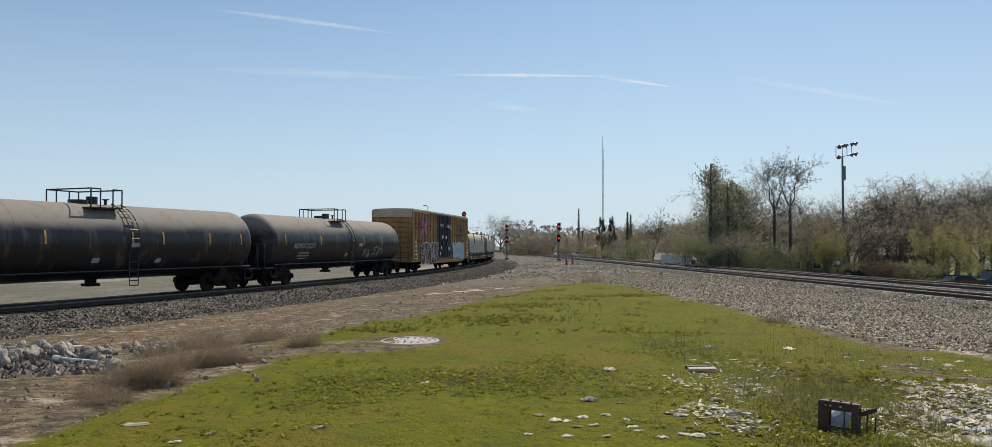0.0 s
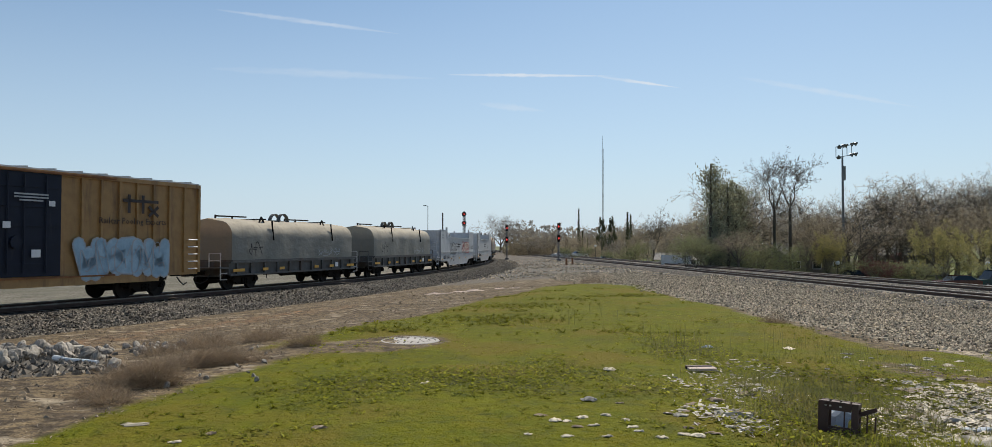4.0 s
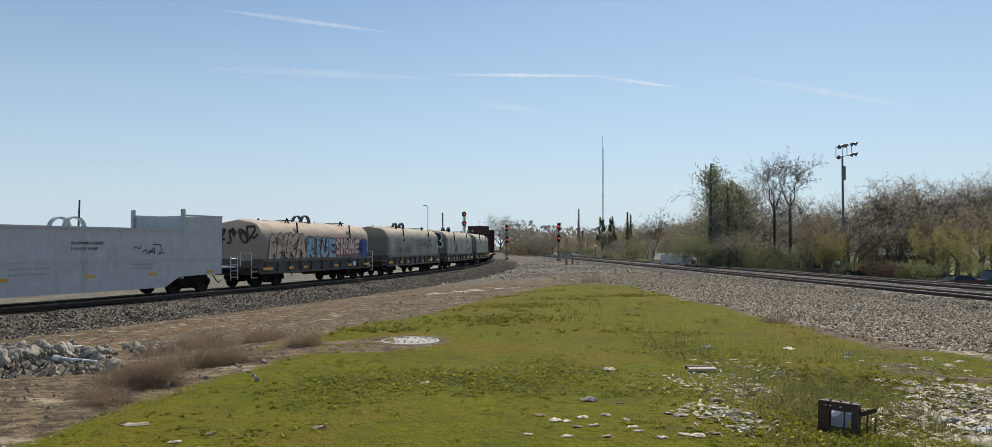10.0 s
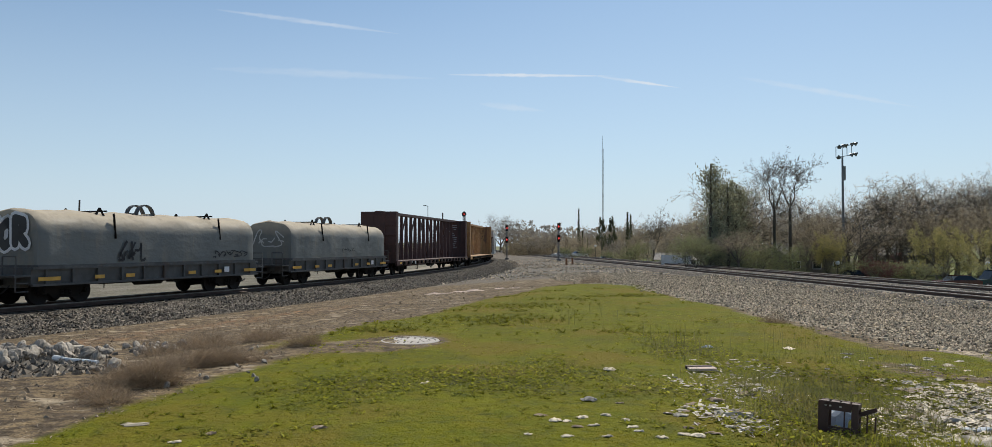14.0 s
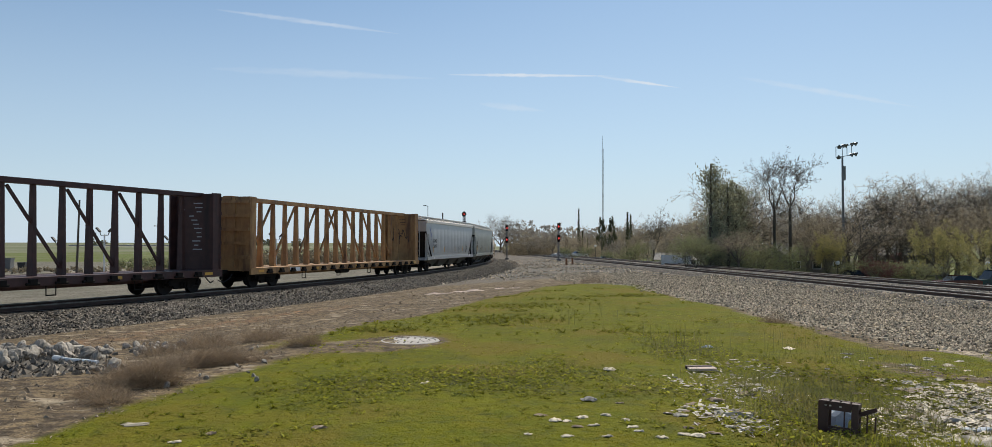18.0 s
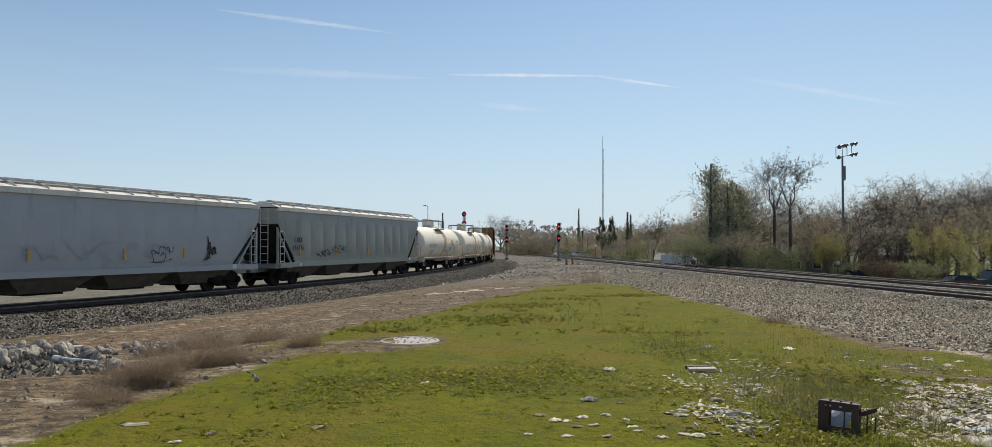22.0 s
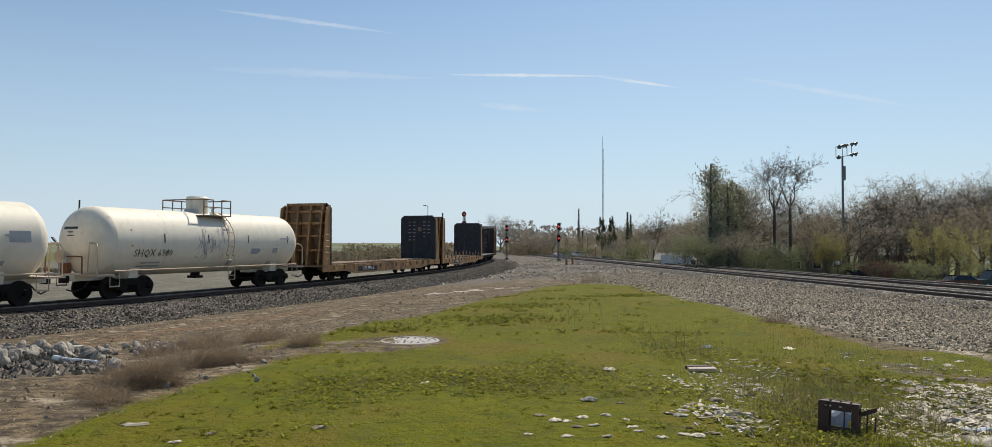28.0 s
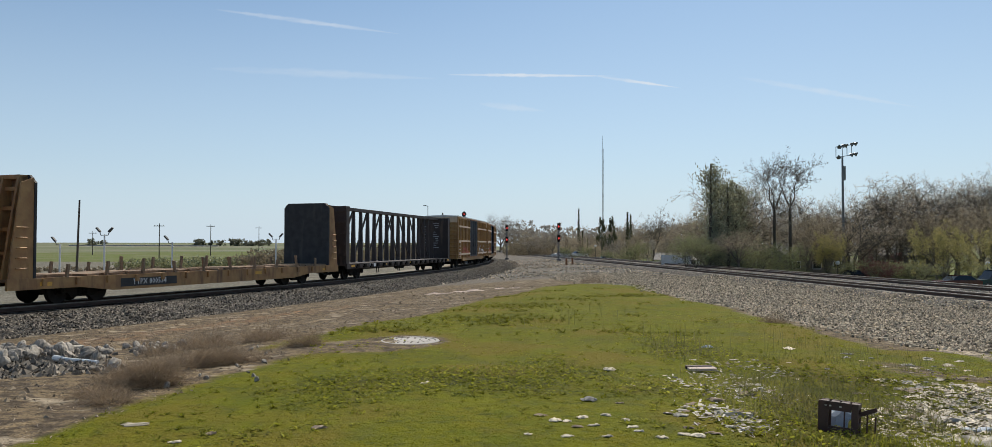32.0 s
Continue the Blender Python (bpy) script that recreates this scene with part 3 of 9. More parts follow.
def build_track(place, s0, s1, near0, near1, label, tie_mat):
    tr = thing("railway_track", label, "track", kind="structure")
    step = 1.0
    for side in (-0.755, 0.755):
        for nm, prof, mt in (("rail", [(-0.075, -0.18), (0.075, -0.18), (0.075, -0.165), (0.012, -0.14), (0.012, -0.045), (-0.012, -0.045), (-0.012, -0.14), (-0.075, -0.165)], M["steel_rail"]),
                             ("rail_head", [(-0.036, -0.046), (0.036, -0.046), (0.037, -0.006), (0.03, 0.0), (-0.03, 0.0), (-0.037, -0.006)], M["rail_head"])):
            bm = bm_new()
            rings = []
            s = s0
            while s <= s1:
                x, y, th = place(s)
                rings.append([(x + math.cos(th) * (side + o), y - math.sin(th) * (side + o), z) for o, z in prof])
                s += step if near0 - 40 < s < near1 + 60 else 5.0
            sweep(bm, rings)
            part(nm, bm, mt, tr)
    bm = bm_new()
    quad_box(bm, (0, 0, -0.265), (2.6, 0.23, 0.17))
    me = mesh_from("tie", bm, tie_mat)
    far = bm_new()
    r = random.Random(3)
    s = s0
    while s < s1:
        x, y, th = place(s)
        a = -th + r.uniform(-0.015, 0.015)
        if near0 < s < near1:
            o = new("tie", me)
            o.parent = tr
            o.matrix_basis = Matrix.LocRotScale((x, y, r.uniform(-0.01, 0.01)), Euler((0, 0, a)), None)
        else:
            quad_box(far, (x, y, -0.265), (2.6, 0.23, 0.17), Matrix.Rotation(a, 3, "Z"))
        s += 0.52
    far_ob = part("ties", far, tie_mat, tr)
    far_ob["kind"] = "stuff"
    return tr


build_track(on_track, -420, 330, -8, 60, "curved railway track with dark ties and worn steel rails on ballast", M["tie"])
build_track(on_main, -300, 700, 24, 100, "straight main line track with pale ties and rusty steel rails", M["tie_pale"])
build_track(lambda s: on_main(s, TRACK_GAP), -300, 700, 24, 80, "second main line track beside the first, rails on pale ties", M["tie_pale"])


# ---- the freight train: local x runs back along the train, -y faces the camera ----
def wheel_profile_ring(x0, r_list, n=18):
    return [[(r * math.cos(2 * math.pi * i / n), y, r * math.sin(2 * math.pi * i / n)) for i in range(n)] for y, r in r_list]


def truck_meshes():
    bm = bm_new()
    quad_box(bm, (0, 0, 0.62), (0.42, 1.9, 0.26))
    quad_box(bm, (0, 0, 0.8), (0.5, 0.5, 0.14))
    bolster = mesh_from("truck", bm, M["truck"])
    bm = bm_new()
    sil = [(-1.1, 0.5), (-1.1, 0.66), (-0.72, 0.68), (-0.45, 0.82), (0.45, 0.82), (0.72, 0.68), (1.1, 0.66), (1.1, 0.5), (0.78, 0.5), (0.5, 0.24), (-0.5, 0.24), (-0.78, 0.5)]
    sweep(bm, [[(x, y, z) for x, z in sil] for y in (-0.09, 0.09)])
    for k in (-0.17, 0.0, 0.17):
        for j in range(5):
            rod(bm, (k, -0.12, 0.3 + j * 0.055), (k, -0.12, 0.33 + j * 0.055), 0.075, 8)
    for x in (-0.89, 0.89):
        rod(bm, (x, -0.2, 0.5), (x, 0.05, 0.5), 0.13, 10)
        rod(bm, (x, -0.23, 0.5), (x, -0.2, 0.5), 0.07, 8)
    side = mesh_from("side_frame", bm, M["truck"])
    bm = bm_new()
    for sg in (-1, 1):
        prof = [(sg * 0.69, 0.06), (sg * 0.69, 0.38), (sg * 0.69, 0.475), (sg * 0.715, 0.475), (sg * 0.73, 0.448), (sg * 0.83, 0.445), (sg * 0.83, 0.38), (sg * 0.79, 0.33), (sg * 0.79, 0.15), (sg * 0.84, 0.12), (sg * 0.84, 0.05)]
        sweep(bm, wheel_profile_ring(0, prof, 20))
    rod(bm, (0, -0.9, 0), (0, 0.9, 0), 0.08, 8)
    wheel = mesh_from("wheelset", bm, M["wheel"], True)
    return bolster, side, wheel


TRUCK = truck_meshes()
WHEELSETS = []


def add_truck(car, x, yaw):
    t = new("truck", TRUCK[0])
    t.parent = car
    t.matrix_basis = pose(x, 0, 0, 0, 0, yaw)
    for sg in (-1, 1):
        f = new("side_frame", TRUCK[1])
        f.parent = t
        f.matrix_basis = pose(0, sg * 0.98, 0, 0, 0, 0 if sg < 0 else 180)
    for k in (-0.89, 0.89):
        w = new("wheelset", TRUCK[2])
        w.parent = t
        w.matrix_basis = pose(k, 0, 0.447)
        WHEELSETS.append((w, car, k))


def add_trucks(car, half, bolster):
    a = math.degrees(bolster / 240.0)
    add_truck(car, -bolster, -a)
    add_truck(car, bolster, a)
    car["bolster"] = bolster
    for sg in (-1, 1):                            # couplers and air hoses
        bm = bm_new()
        quad_box(bm, (sg * (half + 0.45), 0, 0.86), (0.9, 0.16, 0.18))
        quad_box(bm, (sg * (half + 0.88), 0, 0.86), (0.22, 0.3, 0.28))
        part("coupler", bm, M["truck"], car)
        bm = bm_new()
        pipe(bm, [(sg * half, -0.35, 0.75), (sg * (half + 0.25), -0.33, 0.5), (sg * (half + 0.55), -0.22, 0.36), (sg * (half + 0.85), -0.12, 0.45)], 0.03, 5)
        part("air_hose", bm, M["black_metal"], car)


def ladder(car, x, y, z0, z1, width, axis="x", material=None, rungs=None, name="ladder", rails=True):
    """Rungs between two side rails, standing off a side (axis x) or an end (axis y)."""
    d = Vector((width / 2, 0, 0)) if axis == "x" else Vector((0, width / 2, 0))
    c = Vector((x, y, 0))
    n = rungs or max(2, round((z1 - z0) / 0.38))
    if not rails:
        for i in range(n):
            z = z0 + (z1 - z0) * (i + 0.5) / n
            bm = bm_new()
            rod(bm, c - d + Vector((0, 0, z)), c + d + Vector((0, 0, z)), 0.025, 4)
            part("grab_iron", bm, material or M["truck"], car)
        return None
    bm = bm_new()
    if rails:
        for sg in (-1, 1):
            rod(bm, c + d * sg + Vector((0, 0, z0)), c + d * sg + Vector((0, 0, z1)), 0.025, 4)
    for i in range(n):
        z = z0 + (z1 - z0) * (i + 0.5) / n
        rod(bm, c - d + Vector((0, 0, z)), c + d + Vector((0, 0, z)), 0.02, 4)
    return part(name, bm, material or M["truck"], car)


def mark(car, name, x, z, w, h, material, y, label=""):
    bm = bm_new()
    quad_box(bm, (x, y, z), (w, 0.008, h))
    return part(name, bm, material, car, label)


def lettering(car, body, x, z, size, material, y, name="lettering"):
    bm = text_bm(body, size, Matrix.Translation((x, y, z)) @ Matrix.Rotation(radians(90), 4, "X"))
    return part(name, bm, material, car)


def text_lines(car, x, z, widths, h, material, y, step=None):
    """Small print that is too small to read: plain bars, in one block."""
    bm = bm_new()
    for i, w in enumerate(widths):
        quad_box(bm, (x, y, z - i * (step or h * 1.8)), (w, 0.008, h))
    ob = part("small_print", bm, material, car)
    ob["kind"] = "stuff"
    return ob


def tag(car, x, z, w, h, material, y, seed, letters=4, thick=0.07, name="graffiti", face=None, fill=None, fat=3.4):
    """Sprayed letter-like strokes, with no readable word. face(x, z) gives the y of a bowed surface."""
    r = random.Random(seed)
    face = face or (lambda px, pz: y)
    def bar(bm, p, q, t, lift):
        d = Vector((q[0] - p[0], 0, q[1] - p[1]))
        nrm = Vector((-d.z, 0, d.x)).normalized() * t / 2
        vs = []
        for u in (p, q):
            for sg in (1, -1):
                ux, uz = u[0] + nrm.x * sg, u[1] + nrm.z * sg
                vs.append(bm.verts.new((ux, face(ux, uz) - lift, uz)))
        bm.faces.new((vs[0], vs[1], vs[3], vs[2]))
    for mt, tk, lift in ([(fill, thick * fat, 0.006)] if fill else []) + [(material, thick, 0.010)]:
        r.seed(seed)
        bm = bm_new()
        for stroke in strokes(r, x, z, w, h, letters):
            for p, q in zip(stroke, stroke[1:]):
                bar(bm, p, q, tk * r.uniform(0.8, 1.15), lift)
        part(name, bm, mt, car)["kind"] = "stuff"


GLYPHS = {"S": [[(0.8, 0.8), (-0.2, 1), (-0.8, 0.6), (-0.3, 0.1), (0.5, -0.2), (0.7, -0.7), (0, -1), (-0.9, -0.8)]],
          "T": [[(-0.9, 0.9), (0.9, 0.9)], [(0, 0.9), (0.1, -1)]], "Y": [[(-0.8, 1), (0, 0), (0.8, 1)], [(0, 0), (-0.1, -1)]],
          "U": [[(-0.7, 1), (-0.7, -0.6), (0, -1), (0.7, -0.6), (0.7, 1)]], "K": [[(-0.7, 1), (-0.7, -1)], [(0.8, 1), (-0.5, 0), (1, -1)]],
          "R": [[(-0.7, -1), (-0.7, 1), (0.5, 0.8), (0.5, 0.2), (-0.5, 0), (0.8, -1)]], "I": [[(0, 1), (0, -1)]],
          "O": [[(0, 1), (0.8, 0.5), (0.8, -0.5), (0, -1), (-0.8, -0.5), (-0.8, 0.5), (0, 1)]],
          "E": [[(0.8, 1), (-0.6, 0.9), (-0.7, 0), (-0.6, -0.9), (0.8, -1)], [(-0.7, 0), (0.5, 0)]],
          "N": [[(-0.7, -1), (-0.7, 1), (0.7, -1), (0.7, 1)]], "W": [[(-1, 1), (-0.5, -1), (0, 0.4), (0.5, -1), (1, 1)]],
          "A": [[(-0.8, -1), (0, 1), (0.8, -1)], [(-0.4, -0.2), (0.4, -0.2)]], "M": [[(-0.9, -1), (-0.7, 1), (0, -0.3), (0.7, 1), (0.9, -1)]],
          "H": [[(-0.7, 1), (-0.7, -1)], [(0.7, 1), (0.7, -1)], [(-0.7, 0), (0.7, 0)]]}


def bubble(car, x, z, w, h, shapes, fill, line, y, seed, fat=0.26, edge=0.055, face=None, end=None):
    """Fat sprayed letter shapes that overlap, each a filled body with an outline. end: x of an end sheet, where x is across the car."""
    r = random.Random(seed)
    face = face or (lambda px, pz: y)
    def put(px, pz, lift):
        return (end - lift, px, pz) if end is not None else (px, face(px, pz) - lift, pz)
    lw = w / len(shapes)
    for i, ch in enumerate(shapes):
        cx, cz, k = x - (w / 2 - lw * (i + 0.5)) * (-1 if end is not None else 1), z + r.uniform(-0.06, 0.06) * h, r.uniform(0.9, 1.1)
        lean = r.uniform(-0.12, 0.12)
        pens = [[(cx + (u * 0.46 + v * lean) * lw * 1.05 * (-1 if end is not None else 1), cz + v * h * 0.4 * k) for u, v in pen] for pen in GLYPHS[ch]]
        for mt, t, lift in ((line, fat * h / 2 + edge, 0.006 + 0.006 * i), (fill, fat * h / 2, 0.009 + 0.006 * i)):
            bm = bm_new()
            for pen in pens:
                for p, q in zip(pen, pen[1:]):
                    d = math.hypot(q[0] - p[0], q[1] - p[1]) or 1
                    nx, nz = -(q[1] - p[1]) / d * t, (q[0] - p[0]) / d * t
                    n = 3
                    for s in range(n):
                        a, b = s / n, (s + 1) / n
                        vs = [(p[0] + (q[0] - p[0]) * f + nx * g, p[1] + (q[1] - p[1]) * f + nz * g) for f, g in ((a, -1), (b, -1), (b, 1), (a, 1))]
                        bm.faces.new([bm.verts.new(put(*v, lift)) for v in vs])
                for p in pen:
                    bm.faces.new([bm.verts.new(put(p[0] + t * math.cos(a * 0.785), p[1] + t * math.sin(a * 0.785), lift + 0.001)) for a in range(8)])
            part("graffiti", bm, mt, car)["kind"] = "stuff"


def strokes(r, x, z, w, h, letters):
    """Interlocking hooks, zigzags and loops of a spray can, as lists of points."""
    out = []
    for i in range(letters):
        cx, lw = x - w / 2 + w * (i + 0.5) / letters, w / letters
        nodes = [(cx + lw * (u * 0.55 + r.uniform(-0.12, 0.12)), z + h * (v * 0.5 + r.uniform(-0.08, 0.08))) for u, v in r.sample([(-1, -1), (0, -1), (1, -1), (-1, 0), (0, 0), (1, 0), (-1, 1), (0, 1), (1, 1)], r.choice((4, 5)))]
        pts = []
        for p0, p1, p2 in zip([nodes[0]] + nodes, nodes, nodes[1:] + [nodes[-1]]):
            for k in range(4):                        # rounded corners
                u = k / 4
                q0 = ((p0[0] + p1[0]) / 2, (p0[1] + p1[1]) / 2)
                q2 = ((p1[0] + p2[0]) / 2, (p1[1] + p2[1]) / 2)
                pts.append(tuple((1 - u) ** 2 * a + 2 * u * (1 - u) * m + u * u * c for a, m, c in zip(q0, p1, q2)))
        out.append(pts)
        p = (cx + r.uniform(-0.4, 0.2) * lw, z + r.uniform(-0.55, 0.1) * h)
        out.append([p, (p[0] + r.uniform(0.1, 0.5) * lw, p[1] + r.uniform(-0.1, 0.4) * h), (p[0] + r.uniform(0.3, 0.7) * lw, p[1] + r.uniform(-0.2, 0.2) * h)])
    return out


def end_tag(car, x, y, z, w, h, material, seed, letters=3, thick=0.07, fill=None):
    """The same kind of strokes on an end sheet that faces along the car."""
    for mt, tk, lift in ([(fill, thick * 3.2, 0.004)] if fill else []) + [(material, thick, 0.016)]:
        r = random.Random(seed)
        bm = bm_new()
        for stroke in strokes(r, -y, z, w, h, letters):
            for p, q in zip(stroke, stroke[1:]):
                beam(bm, (x - lift, -p[0], p[1]), (x - lift, -q[0], q[1]), 0.006, tk)
        part("graffiti", bm, mt, car)["kind"] = "stuff"


def ring_yz(x, r, zc, n=40, squash=1.0):
    return [(x, r * math.cos(2 * math.pi * i / n), zc + r * squash * math.sin(2 * math.pi * i / n)) for i in range(n)]


def tank_shell(car, half, r, zc, material, label):
    """Cylinder with domed ends and faint weld rings."""
    bm = bm_new()
    rings = []
    head = 0.78
    for k in range(8):
        a = math.pi / 2 * (k / 7) ** 0.8
        rings.append(ring_yz(-half - 0.42 + head * (1 - math.cos(a)), max(r * math.cos(math.pi / 2 - a) if k else 0.02, 0.02), zc))
    n = 5
    for i in range(n + 1):
        x = -half - 0.42 + head + (2 * half + 0.84 - 2 * head) * i / n
        for o, g in ((-0.05, 0.0), (0.05, 0.0)):
            rings.append(ring_yz(x + o + (0.05 if i == 0 else -0.05 if i == n else 0), r + g, zc))
    for k in range(7, -1, -1):
        a = math.pi / 2 * (k / 7) ** 0.8
        rings.append(ring_yz(half + 0.42 - head * (1 - math.cos(a)), max(r * math.cos(math.pi / 2 - a) if k else 0.02, 0.02), zc))
    sweep(bm, rings)
    return part("tank", bm, material, car, label, smooth=True)


def make_tank(name, label, half, r, zc, paint, trim, walkway, marks):
    car = thing(name, label, "tank car", "cars of the freight train")
    tank_shell(car, half, r, zc, paint, "")
    hb = half - 1.55
    for i in range(1, 5):                         # weld seams
        x = -half + 0.92 + (2 * half - 1.84) * i / 5
        bm = bm_new()
        sweep(bm, [ring_yz(x + o, r + g, zc) for o, g in ((-0.012, -0.01), (-0.01, 0.004), (0.01, 0.004), (0.012, -0.01))], caps=False)
        part("weld_seam", bm, paint, car)
    for sg in (-1, 1):                            # stub sills, saddles, end platforms
        bm = bm_new()
        quad_box(bm, (sg * (half - 1.0), 0, 0.92), (3.4, 0.6, 0.3))
        quad_box(bm, (sg * (hb - 0.1), 0, zc - r * 0.9), (0.5, r * 1.3, 0.45), None, (0.9, 1.1))
        part("sill", bm, M["under"] if paint is not M["tank_white"] else M["tank_white"], car)
        bm = bm_new()
        quad_box(bm, (sg * (half + 0.2), 0, 1.01), (0.85, 2.9, 0.07))
        part("end_platform", bm, trim, car)
        x = sg * (half + 0.55)
        for y in (-1.35, 1.35):
            bm = bm_new()
            pipe(bm, [(x, y, 1.01), (x, y, 2.1), (x - sg * 0.05, y * 0.92, 2.25), (x - sg * 0.1, y * 0.62, 2.3), (x - sg * 0.1, y * 0.55, 1.15)], 0.028, 5)
            part("end_handrail", bm, trim, car)
        bm = bm_new()                              # pipe and bracket on the end platform
        quad_box(bm, (sg * (half + 0.3), 0.55, 1.25), (0.22, 0.35, 0.45))
        pipe(bm, [(sg * (half + 0.5), -0.5, 1.05), (sg * (half + 0.5), -0.5, 1.75), (sg * (half + 0.5), 0.3, 1.75)], 0.03, 5)
        part("end_bracket", bm, M["rust"] if walkway else M["under"], car)
        bm = bm_new()
        rod(bm, (sg * (half + 0.6), 0.55, 1.75), (sg * (half + 0.63), 0.55, 1.75), 0.27, 14)
        part("brake_wheel", bm, trim, car)
        for y in (-1.4, 1.4):
            bm = bm_new()
            quad_box(bm, (sg * (half - 0.25), y, 0.55), (0.5, 0.06, 0.05))
            pipe(bm, [(sg * (half - 0.5), y, 1.12), (sg * (half - 0.5), y, 0.53)], 0.022, 4)
            pipe(bm, [(sg * (half - 0.02), y, 1.12), (sg * (half - 0.02), y, 0.53)], 0.022, 4)
            part("stirrup", bm, trim, car)
    for y in (-1.45, 1.45):                       # long side running rails
        bm = bm_new()
        rod(bm, (-half + 0.2, y, 1.17), (half - 0.2, y, 1.17), 0.035, 6)
        for i in range(7):
            x = -half + 1.5 + (2 * half - 3.0) * i / 6
            rod(bm, (x, y, 1.17), (x, y * 0.62, zc - r * 0.8), 0.022, 4)
        part("side_rail", bm, trim, car)
    top = zc + r
    ox = -0.35 if not walkway else 0.1
    bm = bm_new()                                 # manway, valves
    rod(bm, (ox - 0.3, 0, top - 0.1), (ox - 0.3, 0, top + 0.14), 0.38, 14)
    rod(bm, (ox + 0.35, 0, top - 0.1), (ox + 0.35, 0, top + 0.3), 0.22, 12)
    rod(bm, (ox + 0.8, -0.25, top - 0.1), (ox + 0.8, -0.25, top + 0.22), 0.06, 8)
    rod(bm, (ox + 0.8, -0.25, top + 0.18), (ox + 0.8, -0.25, top + 0.22), 0.14, 8)
    part("dome_fitting", bm, M["black_metal"] if not walkway else M["galv"], car)
    bm = bm_new()                                 # platform with railing
    L, hr = 0.75 if not walkway else 0.95, 0.55
    for y in (-1.0, 1.0):
        quad_box(bm, (ox, y, top - 0.2), (2 * L, 0.5, 0.05))
        for x in (-L, -0.3, 0.3, L):
            rod(bm, (ox + x, y * 1.2, top - 0.2), (ox + x, y * 1.2, top + hr), 0.03, 5)
        rod(bm, (ox - L, y * 1.2, top + hr), (ox + (-0.3 if y < 0 else L), y * 1.2, top + hr), 0.03, 5)
        rod(bm, (ox + 0.3, y * 1.2, top + hr), (ox + L, y * 1.2, top + hr), 0.03, 5)
        if walkway:
            rod(bm, (ox - L, y * 1.2, top + 0.2), (ox + L, y * 1.2, top + 0.2), 0.025, 5)
    for x in (ox - L, ox + L):
        rod(bm, (x, -1.2, top + hr), (x, 1.2, top + hr), 0.03, 5)
    part("top_platform", bm, M["black_metal"] if not walkway else M["rust_rail"], car)
    if walkway:
        bm = bm_new()
        rod(bm, (ox, 0, top - 0.1), (ox, 0, top + 0.66), 0.5, 20)
        rod(bm, (ox, 0, top + 0.66), (ox, 0, top + 0.74), 0.54, 20, 0.46)
        part("valve_housing", bm, M["tank_white"], car, smooth=False)
    for x in (0.5, 0.95):                         # bowed side ladder
        pts = []
        for i in range(9):
            a = radians(72 - i * 12)
            pts.append((x, -(r + 0.09) * math.cos(a), zc + (r + 0.09) * math.sin(a)))
        pts.append((x, -1.56, zc - 0.6))
        pts.append((x, -1.56, 0.55))
        bm = bm_new()
        pipe(bm, pts, 0.025, 4)
        part("ladder_rail", bm, trim, car)
    steps = [(-(r + 0.09) * math.cos(radians(70 - i * 13)), zc + (r + 0.09) * math.sin(radians(70 - i * 13))) for i in range(8)] + [(-1.56, z) for z in (1.5, 1.1, 0.75, 0.55)]
    for y, z in steps:
        bm = bm_new()
        rod(bm, (0.5, y, z), (0.95, y, z), 0.02, 4)
        part("ladder_rung", bm, trim, car)
    bm = bm_new()                                 # bottom outlet
    rod(bm, (0, 0, zc - r - 0.25), (0, 0, zc - r + 0.1), 0.22, 10)
    quad_box(bm, (0, 0, zc - r - 0.2), (0.5, 0.5, 0.12))
    part("bottom_outlet", bm, M["under"], car)
    def face(x, z):
        d = max(-0.98, min(0.98, (z - zc) / r))
        return -r * math.sqrt(1 - d * d) - 0.004
    bm = bm_new()
    ks = (-half + 1.1, -half * 0.55, -half * 0.12, half * 0.33, half - 1.0)
    if not walkway:
        for x in (-half + 1.15, -half * 0.4, half * 0.08, half * 0.28, half * 0.62, half - 0.98):
            bm2 = bm_new()
            for z0 in range(4):
                za, zb = zc - 0.1 + z0 * 0.13, zc + 0.03 + z0 * 0.13
                vs = [bm2.verts.new((x + dx, face(x, z) - 0.012, z)) for dx, z in ((-0.04, za), (0.04, za), (0.04, zb), (-0.04, zb))]
                bm2.faces.new(vs)
            bmesh.ops.remove_doubles(bm2, verts=bm2.verts[:], dist=0.001)
            part("reflector", bm2, M["mark_yellow"], car, "yellow reflector strip")
    else:
        for i, x in enumerate(ks):
            bm2 = bm_new()
            z2 = zc + 0.15
            hh, ww = (0.36, 0.05) if i == 0 else (0.2, 0.035)
            vs = [bm2.verts.new((x + dx, face(x, z2 + dz) - 0.012, z2 + dz)) for dx, dz in ((-ww, -hh), (ww, -hh), (ww, hh), (-ww, hh))]
            bm2.faces.new(vs)
            part("reflector", bm2, M["mark_yellow"] if i == 0 else M["mark_black"], car)
        for x, z2, ww, hh in ((half * 0.42, zc - 0.45, 0.3, 0.14), (half * 0.68, zc - 0.42, 0.22, 0.12), (half * 0.8, zc + 0.2, 0.4, 0.04)):
            bm2 = bm_new()
            bm2.faces.new([bm2.verts.new((x + dx * ww, face(x, z2 + dz * hh) - 0.012, z2 + dz * hh)) for dx, dz in ((-1, -1), (1, -1), (1, 1), (-1, 1))])
            part("label_plate", bm2, M["mark_grey"], car)
    bm.free()
    def dome(py, pz):
        q = min(0.98, math.hypot(py, pz - zc) / r)
        return -half - 0.42 + 0.78 * (1 - math.sqrt(1 - q * q)) - 0.012
    bm = bm_new()                                 # small print on the end
